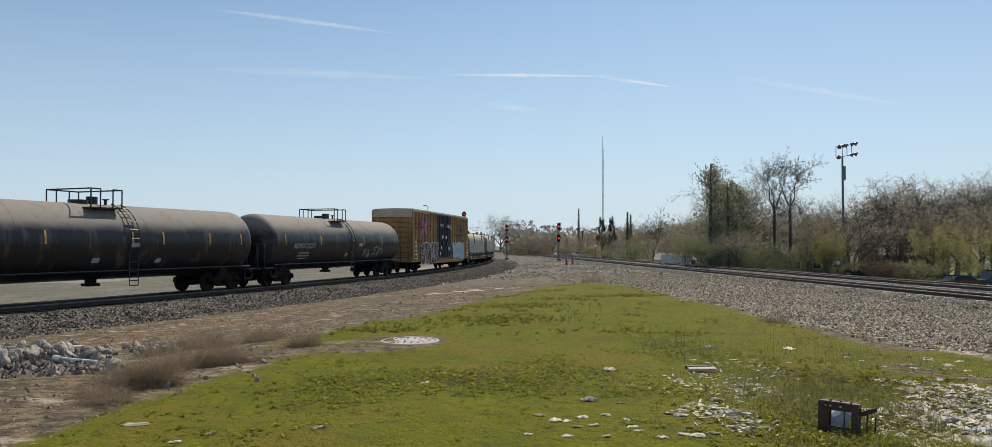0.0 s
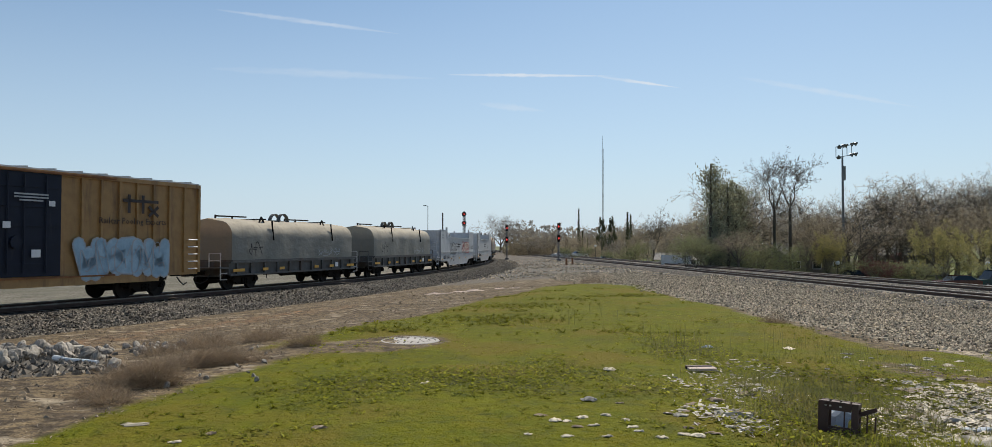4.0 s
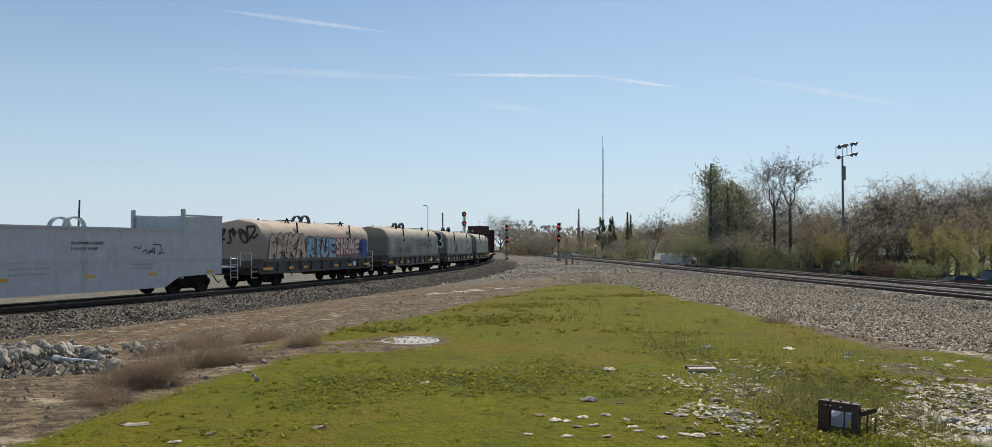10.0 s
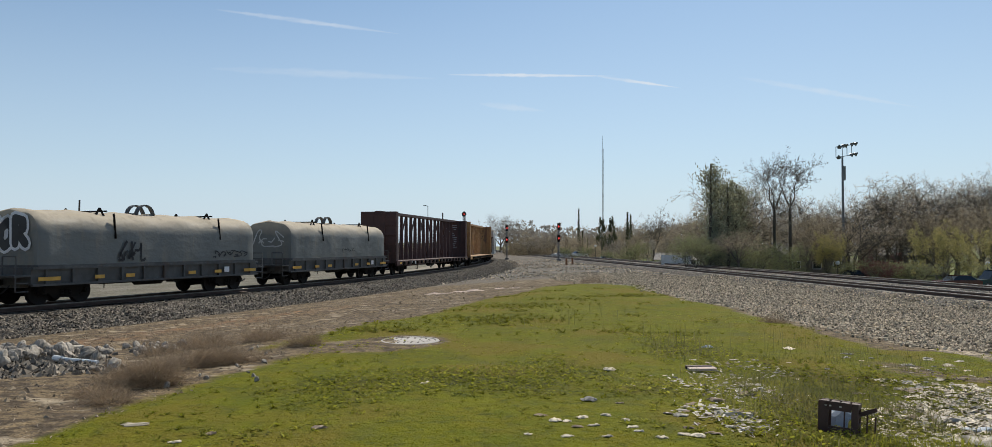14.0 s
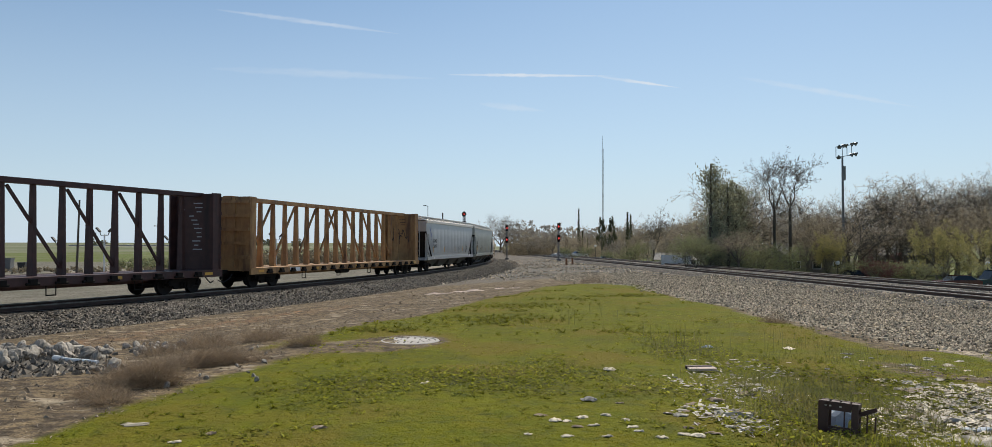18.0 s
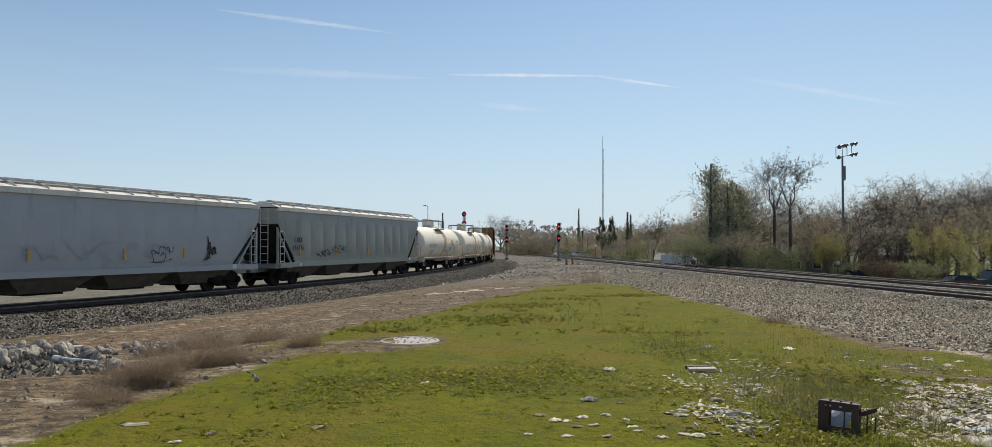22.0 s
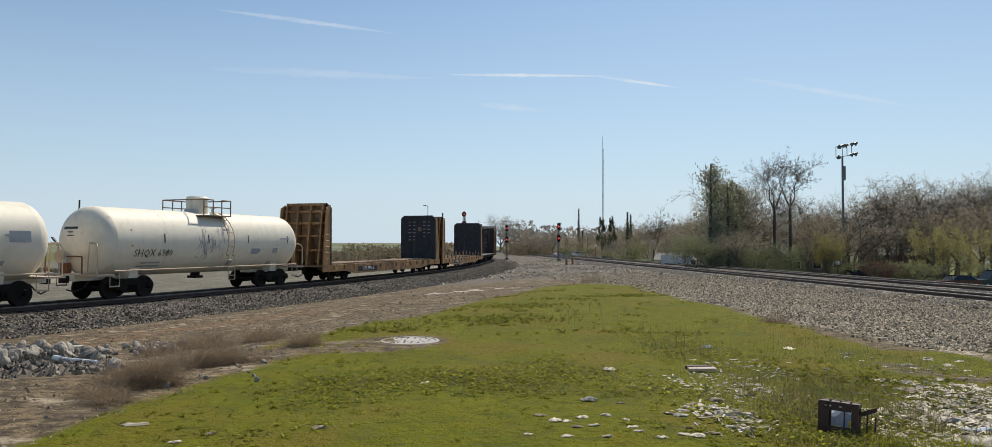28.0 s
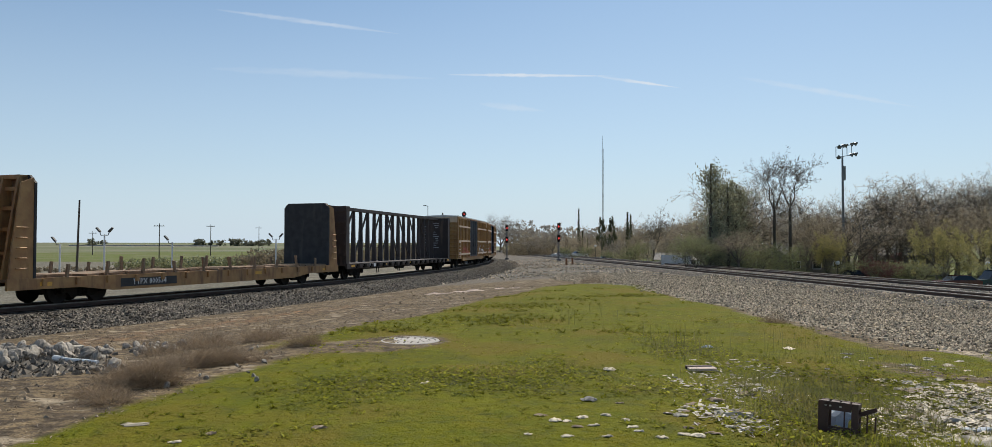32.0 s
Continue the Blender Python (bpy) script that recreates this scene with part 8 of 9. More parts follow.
for i in range(34):                                      # stragglers on the bank beyond the heap
    x, y = r61.uniform(-7.0, -5.6), r61.uniform(12.6, 14.8)
    s = r61.uniform(0.07, 0.2)
    o = new("stone", ROCKS[r61.randrange(8)])
    o.matrix_basis = Matrix.LocRotScale((x, y, gz(x, y) + s * 0.2), Euler((r61.uniform(0, 6), r61.uniform(0, 6), 0)), (s * 1.3, s, s * 0.7))
    tagged(o, "pale broken stone on the bare dirt bank", "stone", "loose stones")
r60 = random.Random(23)
for i in range(26):                                      # loose stones along the edge of the grass
    x, y = r60.uniform(-4.6, -2.6), r60.uniform(8.8, 12.8)
    if x + 0.28 * y < -1.7 or x + 0.28 * y > -0.15:
        continue
    s = r60.uniform(0.04, 0.11)
    o = new("stone", ROCKS[r60.randrange(8)])
    o.matrix_basis = Matrix.LocRotScale((x, y, gz(x, y) + s * 0.2), Euler((r60.uniform(0, 6), r60.uniform(0, 6), 0)), (s * 1.1, s, s * 0.7))
    tagged(o, "small pale broken stone at the edge of the grass", "stone", "loose stones")


def pipe_piece():
    ob = thing("plastic_pipe", "white plastic pipe lying beside the rock heap", "pipe")
    bm = bm_new()
    rod(bm, (-6.2, 11.1, gz(-6.2, 11.1) + 0.1), (-5.6, 10.9, gz(-5.6, 10.9) + 0.04), 0.03, 9)
    part("pipe", bm, M["white_paint"], ob)
    bm = bm_new()
    rod(bm, (-6.34, 11.13, gz(-6.3, 11.1) + 0.11), (-6.22, 11.1, gz(-6.25, 11.1) + 0.1), 0.05, 12)
    part("pipe_end", bm, M["white_paint"], ob)


pipe_piece()


def brush(x, y, w, h, count, seed, label="low tangled grey-brown dry bush on bare dirt"):
    """A sprawling dry bush: fine crooked twigs that arch up, out and back down."""
    r = random.Random(seed)
    v, f = [], []
    for i in range(count):
        a, q = r.uniform(0, 6.28), math.sqrt(r.random())
        bx, by = math.cos(a) * q * w * 0.42, math.sin(a) * q * w * 0.34
        dome = h * max(0.12, 1 - q * q) * (0.75 + 0.25 * math.sin(7 * bx / w + seed) * math.cos(5 * by / w + seed))
        p = Vector((bx * 0.8, by * 0.8, dome * r.random() ** 1.6 * 0.6))
        b = a + r.gauss(0, 0.9)
        d = Vector((math.cos(b), math.sin(b), r.uniform(0.1, 1.6))).normalized()
        L = r.uniform(0.16, 0.42) * (0.5 + 0.6 * w) / 4
        wd = r.uniform(0.0015, 0.004)
        side = Vector((-math.sin(b), math.cos(b), r.gauss(0, 0.5))).normalized()
        o = len(v)
        for k in range(5):
            ww = wd * (1 - 0.18 * k)
            v += [tuple(p - side * ww), tuple(p + side * ww)]
            if k:
                f.append((o + 2 * k - 2, o + 2 * k - 1, o + 2 * k + 1, o + 2 * k))
            d = (d + Vector((r.gauss(0, 0.42), r.gauss(0, 0.42), r.gauss(-0.14, 0.3)))).normalized()
            p = p + d * L
            p.z = max(p.z, 0.0)
    me = bpy.data.meshes.new("brush")
    me.from_pydata(v, [], f)
    me.materials.append(M["bush_dry"])
    ob = new("dry_bush", me)
    on_ground(ob, x, y, -0.01)
    tagged(ob, label, "bush", "dry bushes")


brush(-4.05, 9.1, 0.85, 0.5, 3200, 1)
brush(-4.5, 9.35, 0.7, 0.34, 650, 2)
brush(-3.95, 7.95, 0.6, 0.26, 420, 3, "flattened wispy dry bush at the edge of the grass")
brush(-4.3, 8.35, 0.6, 0.3, 480, 4)
brush(-4.25, 10.6, 0.9, 0.4, 700, 5)
brush(-3.9, 10.9, 0.85, 0.3, 2800, 7)
brush(-3.5, 11.15, 0.6, 0.16, 350, 8)
brush(-4.9, 13.2, 1.2, 0.4, 900, 9)
brush(-5.4, 12.5, 0.9, 0.3, 380, 10)
brush(-4.15, 13.8, 1.1, 0.34, 800, 11)
brush(-3.15, 12.75, 0.75, 0.4, 800, 12, "upright dry bush with a few green shoots beside the grass")
brush(5.2, 42.0, 1.7, 0.8, 900, 14, "dry bush at the far tip of the green mound")
brush(5.95, 16.6, 0.7, 0.22, 400, 15, "small brown dry tuft between grass and gravel")


# ---- litter ----
def flake(name, x, y, w, l, turn, material, label, category, seed, lift=0.012, tilt=0.0, group="litter on the grass"):
    """A crumpled sheet with some thickness."""
    r = random.Random(seed)
    bm = bm_new()
    n = 4
    top, low = [], []
    for j in range(n + 1):
        for i in range(n + 1):
            px, py = (i / n - 0.5) * w, (j / n - 0.5) * l
            if i in (0, n) or j in (0, n):
                px, py = px * r.uniform(0.55, 1.1), py * r.uniform(0.55, 1.1)
            z = r.uniform(0, 0.22) * min(w, l) * (0.3 if i in (0, n) or j in (0, n) else 1.0)
            top.append(bm.verts.new((px, py, z + 0.006)))
            low.append(bm.verts.new((px, py, z)))
    for j in range(n):
        for i in range(n):
            a = j * (n + 1) + i
            bm.faces.new((top[a], top[a + 1], top[a + n + 2], top[a + n + 1]))
            bm.faces.new((low[a], low[a + n + 1], low[a + n + 2], low[a + 1]))
    ob = new(name, mesh_from(name, bm, material))
    on_ground(ob, x, y, lift * 0.2 - 0.006, turn, tilt * 0.5)
    return tagged(ob, label, category, group)


def litter_all():
    r = random.Random(31)
    flake("paper", 1.45, 9.85, 0.22, 0.16, 20, M["paper"], "crumpled white paper on the grass", "paper", 1, 0.03)
    flake("paper", 4.7, 12.4, 0.2, 0.14, 40, M["paper"], "white sheet of paper caught in the weeds", "paper", 2, 0.03, 8)
    flake("paper", -3.18, 6.85, 0.26, 0.1, 15, M["paper"], "torn strip of white paper on the grass", "paper", 3)
    flake("paper", 0.52, 6.75, 0.11, 0.12, 60, M["paper"], "small white scrap on the grass", "paper", 4, 0.03)
    flake("plastic_bag", 0.92, 7.7, 0.16, 0.15, 0, M["bag_grey"], "crumpled grey plastic bag on the grass", "bag", 5, 0.03)
    flake("plastic_bag", 3.35, 12.3, 0.22, 0.16, 0, M["bag_blue"], "crumpled pale blue plastic bag in the weeds", "bag", 6, 0.04)
    for i, (x, y, w, l) in enumerate(((0.62, 6.72, 0.09, 0.06), (0.98, 6.9, 0.1, 0.07), (1.12, 6.7, 0.08, 0.07), (1.6, 6.45, 0.1, 0.06), (-0.8, 8.8, 0.16, 0.1), (-1.5, 6.6, 0.14, 0.1), (-2.6, 6.3, 0.12, 0.07), (-2.4, 6.55, 0.1, 0.08))):
        flake("scrap", x, y, w, l, r.uniform(0, 180), r.choice((M["paper"], M["bag_grey"], M["cardboard"])), "small dirty scrap of litter on the grass", "litter", 40 + i, 0.025)
    bd = thing("wooden_board", "short pale weathered board with reddish edge on the grass", "board")
    bm = bm_new()
    quad_box(bm, (0, 0, 0.02), (0.35, 0.1, 0.03))
    part("board", bm, M["board"], bd)
    bm = bm_new()
    quad_box(bm, (-0.02, 0.065, 0.026), (0.34, 0.028, 0.042))
    part("edge_strip", bm, M["cb_red"], bd)
    on_ground(bd, 2.6, 9.8, 0.02, 4, 6)
    # scattered scraps: small ones singly, heaps beside the crate and beyond it
    for i, (x, y) in enumerate(((0.4, 6.97), (0.26, 6.25), (0.68, 6.48), (0.82, 6.51), (0.88, 6.12), (0.57, 6.17), (1.13, 6.44), (1.15, 6.26), (0.76, 6.86), (1.19, 7.48),
                                (1.54, 6.97), (1.64, 6.91), (1.74, 7.2), (1.5, 6.2), (1.6, 6.15), (1.75, 6.25), (1.3, 6.1), (2.73, 10.77), (3.33, 10.85), (3.4, 9.9))):
        w = r.uniform(0.07, 0.15)
        flake("scrap", x, y, w, w * r.uniform(0.4, 0.7), r.uniform(-25, 25), r.choice((M["paper"], M["plastic"], M["cardboard"])), "small torn scrap of litter on the grass", "litter", 700 + i, 0.03, r.uniform(-10, 10))
    heaps = ((2.1, 6.95, 0.17, 0.3, 26, 0.06, 0.2), (2.2, 8.75, 0.18, 0.35, 12, 0.05, 0.13), (2.95, 8.3, 0.3, 0.3, 14, 0.06, 0.17), (3.2, 6.75, 0.3, 0.3, 8, 0.06, 0.14),
             (5.2, 9.0, 0.5, 0.5, 26, 0.08, 0.2), (5.9, 11.4, 0.5, 0.7, 16, 0.08, 0.2), (3.4, 10.4, 0.5, 0.6, 14, 0.04, 0.12), (4.2, 9.4, 0.6, 0.7, 18, 0.04, 0.12))
    k = 100
    for cx, cy, sx, sy, n, lo, hi in heaps:
        for i in range(n):
            x, y, w = r.gauss(cx, sx), r.gauss(cy, sy), r.uniform(lo, hi)
            if abs(x - 2.9) < 0.28 and abs(y - 6.6) < 0.25:
                continue
            mt = r.choices((M["paper"], M["plastic"], M["bag_grey"], M["cardboard"], M["stone"]), (3, 4, 4, 4, 2))[0]
            flake("scrap", x, y, w, w * r.uniform(0.35, 0.8), r.uniform(-40, 40), mt, "small dirty scrap of litter among the weeds", "litter", k, 0.02, r.uniform(-12, 12))
            k += 1
    flake("plastic_sheet", 4.06, 6.5, 0.5, 0.3, 12, M["plastic"], "crumpled white plastic sheeting on the ground", "plastic sheet", 7, 0.03)
    flake("plastic_sheet", 4.3, 7.35, 0.4, 0.22, -8, M["plastic"], "crumpled white plastic sheeting on the ground", "plastic sheet", 8, 0.03)
    flake("plastic_sheet", 2.15, 7.0, 0.4, 0.2, -10, M["plastic"], "crumpled white plastic sheeting on the ground", "plastic sheet", 9, 0.04)
    n = 0
    while n < 90:
        x, y = r.uniform(3.3, 5.6), r.uniform(5.9, 9.4)
        if x < 0.5 * y + 0.1 + r.uniform(-0.2, 0.2):
            continue
        n += 1
        w = r.uniform(0.1, 0.3)
        flake("plastic_sheet", x, y, w, w * r.uniform(0.25, 0.55), r.uniform(-25, 25), r.choices((M["plastic"], M["paper"], M["bag_grey"], M["cardboard"]), (5, 2, 5, 2))[0], "crumpled pale plastic sheeting on the ground", "plastic sheet", 400 + n, 0.02, r.uniform(-10, 10))
    flake("plastic_bag", 2.98, 6.82, 0.26, 0.24, -20, M["bag_blue"], "pale crumpled plastic bag leaning behind the crate", "bag", 571, 0.5, 100)
    flake("plastic_sheet", 4.34, 6.98, 0.3, 0.14, 10, M["bag_blue"], "torn blue and white plastic wrapper on the ground", "plastic sheet", 570, 0.06, 8)
    # pale broken slabs by the dirt track
    for i, (x, y, w, l, tn) in enumerate(((-2.35, 35.0, 1.7, 0.5, 20), (-0.9, 36.2, 1.3, 0.4, 14), (0.3, 34.8, 0.8, 0.4, -10), (1.0, 34.2, 0.7, 0.35, 5), (-1.6, 35.6, 0.8, 0.4, 30), (0.7, 35.2, 0.5, 0.4, 60))):
        ob = flake("broken_slab", x, y, w, l, tn, M["board"], "flat pale broken slab lying on the dirt", "slab", 60 + i, 0.05, 8, "broken slabs on the dirt")


M["plastic"] = mat("plastic", (0.66, 0.59, 0.49), (0.42, 0.37, 0.3), 0.75, vary=0.2, scale=9)
M["bag_grey"] = mat("bag_grey", (0.34, 0.315, 0.28), (0.2, 0.185, 0.165), 0.75)
M["bag_blue"] = mat("bag_blue", (0.45, 0.5, 0.56), (0.34, 0.4, 0.46), 0.7)
M["cardboard"] = mat("cardboard", (0.32, 0.24, 0.17), (0.22, 0.16, 0.11), 0.9)
M["board"] = mat("board", (0.68, 0.54, 0.46), (0.56, 0.43, 0.36), 0.85)
litter_all()


def crate():
    cr = thing("plastic_crate", "broken dark brown plastic crate standing in the weeds", "crate")
    w, h, d, t = 0.35, 0.28, 0.14, 0.022
    for sy in (-1, 1):                                    # front and back frames with an open window
        y = sy * d / 2
        for nm, c, s in (("post", (-w / 2 + 0.045, y, h / 2), (0.09, t, h)), ("post", (w / 2 - 0.03, y, h / 2), (0.06, t, h)),
                         ("rim", (0, y, h - 0.035), (w - 0.13, t, 0.07)), ("rim", (0, y, 0.03), (w - 0.13, t, 0.06))):
            bm = bm_new()
            quad_box(bm, c, s)
            part(nm, bm, M["crate"], cr)
        if sy < 0:
            bm = bm_new()
            quad_box(bm, (0.055, y, h / 2), (0.012, t * 0.8, h - 0.12))
            part("slat", bm, M["crate"], cr)
            bm = bm_new()
            quad_box(bm, (0, y, 0.075), (w - 0.13, t * 0.8, 0.012))
            part("slat", bm, M["crate"], cr)
    for z in (0.02, 0.1, 0.18, h - 0.03):
        bm = bm_new()
        quad_box(bm, (w / 2 - 0.01, 0, z), (t, d - t, 0.03))
        part("side_slat", bm, M["crate"], cr)
        if z != 0.1:
            bm = bm_new()
            quad_box(bm, (-w / 2 + 0.01, 0, z), (t, d - t, 0.03))
            part("side_slat", bm, M["crate"], cr)
    for i in range(4):
        bm = bm_new()
        quad_box(bm, (-w / 2 + 0.07 + i * 0.067, 0, 0.012), (0.03, d - t, 0.02))
        part("floor_slat", bm, M["crate"], cr)
    for x in (-0.11, -0.07, 0.02):
        bm = bm_new()
        quad_box(bm, (x, -d / 2 - 0.012, h - 0.035), (0.02, 0.006, 0.012))
        part("handle_hole", bm, M["stone"], cr)
    for x in (-0.13, -0.04, 0.05, 0.14):
        bm = bm_new()
        quad_box(bm, (x, 0.01, h - 0.012), (0.07, d - t - 0.02, 0.016))
        part("top_slat", bm, M["crate"], cr)
    flap = bm_new()                                       # torn side panel hanging outwards
    rot = Matrix.Rotation(radians(-22), 3, "Y")
    quad_box(flap, (w / 2 + 0.07, 0.03, h - 0.06), (0.15, 0.02, 0.035), rot)
    quad_box(flap, (w / 2 + 0.06, 0.03, h - 0.15), (0.012, 0.015, 0.16))
    quad_box(flap, (w / 2 + 0.13, 0.03, h - 0.16), (0.014, 0.015, 0.14))
    part("torn_panel", flap, M["crate"], cr, "torn side panel hanging loose")
    on_ground(cr, 2.91, 6.6, -0.005, -34, -3, 2)
    cr.matrix_basis = cr.matrix_basis @ Matrix.Diagonal((0.9, 0.9, 1.02, 1))


crate()


# ---- weeds and grass ----
def blades(name, pts, h0, h1, w, lean, material, label, seed, kind="stuff", category="grass"):
    g = np.random.RandomState(seed)
    n = len(pts)
    z = ground_z(pts[:, 0], pts[:, 1])
    base = np.stack([pts[:, 0], pts[:, 1], z - 0.01], 1)
    a = g.uniform(0, 6.283, n)
    h = g.uniform(h0, h1, n)
    ln = g.uniform(0, lean, n) * h
    tip = base + np.stack([np.cos(a) * ln, np.sin(a) * ln, h], 1)
    mid = base + np.stack([np.cos(a) * ln * 0.3, np.sin(a) * ln * 0.3, h * 0.6], 1)
    b = a + g.uniform(-0.5, 0.5, n) + 1.57
    sd = np.stack([np.cos(b), np.sin(b), np.zeros(n)], 1) * (w * g.uniform(0.6, 1.3, n))[:, None]
    v = np.stack([base - sd, base + sd, mid + sd * 0.8, tip, mid - sd * 0.8], 1).reshape(-1, 3)
    o = np.arange(n)[:, None] * 5
    me = bpy.data.meshes.new(name)
    me.from_pydata(v.tolist(), [], (o + np.array([0, 1, 2, 4])).tolist() + (o + np.array([4, 2, 3])).tolist())
    me.materials.append(material)
    return tagged(new(name, me), label, category, kind=kind)


def scatter(n, x0, x1, y0, y1, seed, power=1.0):
    g = np.random.RandomState(seed)
    y = y0 + (y1 - y0) * g.uniform(0, 1, n) ** power
    x = g.uniform(x0, x1, n)
    return np.stack([x, y], 1)


def grassy(p, margin=0.0):
    return turf(p[:, 0], p[:, 1]) + 0.25 * wave(p[:, 0], p[:, 1], 4.0, 9) > -margin


def tufts(name, c, per, lo, hi, width, rise, material, label, seed, category="weeds"):
    """Rosettes: a handful of narrow leaves that spring from one root and arch outwards."""
    g = np.random.RandomState(seed)
    n = len(c) * per
    x, y = np.repeat(c[:, 0], per), np.repeat(c[:, 1], per)
    big = np.repeat(g.uniform(0.55, 1.25, len(c)), per)
    a = g.uniform(0, 6.283, n)
    up = g.uniform(rise * 0.35, rise, n)
    L = big * g.uniform(lo, hi, n)
    base = np.stack([x, y, ground_z(c[:, 0], c[:, 1]).repeat(per) - 0.004], 1) + g.normal(0, 0.008, (n, 3)) * np.array([1, 1, 0])
    d = np.stack([np.cos(a), np.sin(a), up], 1)
    d /= np.linalg.norm(d, axis=1)[:, None]
    sd = np.stack([-np.sin(a), np.cos(a), g.normal(0, 0.3, n)], 1) * (width * big * g.uniform(0.6, 1.3, n))[:, None]
    mid = base + d * (L * 0.6)[:, None]
    tip = base + d * L[:, None] + np.stack([np.cos(a) * L * 0.15, np.sin(a) * L * 0.15, -L * 0.18], 1)
    v = np.stack([base - sd * 0.4, base + sd * 0.4, mid + sd, tip, mid - sd], 1).reshape(-1, 3)
    o = np.arange(n)[:, None] * 5
    me = bpy.data.meshes.new(name)
    me.from_pydata(v.tolist(), [], (o + np.array([0, 1, 2, 4])).tolist() + (o + np.array([4, 2, 3])).tolist())
    me.materials.append(material)
    return tagged(new(name, me), label, category, kind="stuff")


rough = np.random.RandomState(5)
p = scatter(120000, -5.5, 9.0, 5.0, 30, 1, 1.9)
p = p[grassy(p) & (np.abs(p[:, 0]) < p[:, 1] * 0.68 + 0.5)]
dens = wave(p[:, 0], p[:, 1], 2.0, 21) + 0.6 * wave(p[:, 0], p[:, 1], 7.0, 22)
p = p[dens + rough.uniform(-0.5, 0.5, len(p)) > -0.12]
blades("grass", p, 0.008, 0.026, 0.003, 1.2, M["blade"], "short bright yellow-green grass over the mound", 2)
p = scatter(17000, -4.5, 9.0, 5.2, 17, 3, 1.5)
p = p[grassy(p, 0.1) & (np.abs(p[:, 0]) < p[:, 1] * 0.68 + 0.3)]
p = p[leafy(p[:, 0], p[:, 1]) + rough.uniform(-0.9, 0.9, len(p)) > 0.5]
tufts("weeds", p, 11, 0.03, 0.075, 0.006, 1.1, M["weed"], "patches of coarse leafy green weeds in the turf", 4)
p = scatter(7000, -4.0, 8.0, 5.2, 20, 37, 1.4)
p = p[grassy(p)]
p = p[wave(p[:, 0], p[:, 1], 3.0, 38) + rough.uniform(-0.5, 0.5, len(p)) > 0.2]
tufts("weeds", p, 8, 0.02, 0.05, 0.005, 0.8, M["weed"], "small leafy rosettes scattered over the smooth moss", 39)
p = scatter(9000, -3.0, 7.0, 14, 34, 33, 1.1)
p = p[grassy(p)]
v = wave(p[:, 0], p[:, 1], 1.0, 34) + 0.8 * wave(p[:, 0], p[:, 1] * 2.5, 2.2, 35)
p = p[v + rough.uniform(-0.3, 0.3, len(p)) > 0.4]
tufts("grass_tufts", p, 9, 0.06, 0.14, 0.011, 1.0, M["tuft"], "coarse yellow-green tufts in the farther grass", 36, "grass")
p = scatter(6500, 2.2, 6.4, 5.6, 13, 6, 1.2)
d = wave(p[:, 0], p[:, 1], 1.6, 41)
p = p[(d > -0.05)]
blades("tall_weeds", p, 0.04, 0.15, 0.0025, 1.8, M["weed_dry"], "thin straggling grey-green weeds around the litter", 5, category="weeds")
p = np.concatenate([scatter(1300, 2.7, 4.2, 6.7, 9.4, 17), scatter(600, 2.2, 3.6, 6.8, 8.2, 7)])
blades("tall_weeds", p, 0.05, 0.2, 0.003, 1.8, M["weed_dry"], "tall thin weeds around the broken crate", 6, category="weeds")
p = scatter(420, 2.1, 3.9, 5.85, 6.4, 8)
blades("tall_weeds", p, 0.05, 0.17, 0.0035, 1.8, M["weed"], "fresh green weeds at the foot of the crate", 8, category="weeds")
p = np.concatenate([scatter(60, -0.5, 3.5, 14, 24, 9), scatter(90, 2.4, 3.6, 11.0, 13.6, 10), scatter(40, 4.2, 5.6, 11, 14, 11)])
blades("stalks", p, 0.12, 0.42, 0.004, 0.7, M["weed_dry"], "scattered thin dry stalks standing in the grass", 7, category="weeds")


def clover(p, size, lo, hi, material, label, seed):
    """Small round leaves held flat over the ground."""
    g = np.random.RandomState(seed)
    n = len(p)
    c = np.stack([p[:, 0], p[:, 1], ground_z(p[:, 0], p[:, 1]) + g.uniform(lo, hi, n)], 1)
    nrm = np.stack([g.normal(0, 0.35, n), g.normal(0, 0.35, n), np.ones(n)], 1)
    nrm /= np.linalg.norm(nrm, axis=1)[:, None]
    u = np.cross(nrm, g.normal(0, 1, (n, 3)))
    u /= np.linalg.norm(u, axis=1)[:, None]
    w = np.cross(nrm, u)
    s = (size * g.uniform(0.5, 1.4, n))[:, None]
    v = np.stack([c + s * (u * math.cos(a) * 1.25 + w * math.sin(a)) for a in (0, 1.05, 2.09, 3.14, 4.19, 5.24)], 1).reshape(-1, 3)
    me = bpy.data.meshes.new("clover")
    me.from_pydata(v.tolist(), [], np.arange(6 * n).reshape(n, 6).tolist())
    me.materials.append(material)
    return tagged(new("clover", me), label, "plants", kind="stuff")


p = scatter(60000, -4.5, 8.0, 5.3, 17, 71, 1.8)
p = p[grassy(p) & (np.abs(p[:, 0]) < p[:, 1] * 0.68 + 0.5)]
p = p[leafy(p[:, 0], p[:, 1]) + rough.uniform(-0.5, 0.5, len(p)) > 0.55]
clover(p, 0.013, 0.02, 0.06, M["weed"], "low broad-leaved weeds in patches through the grass", 75)


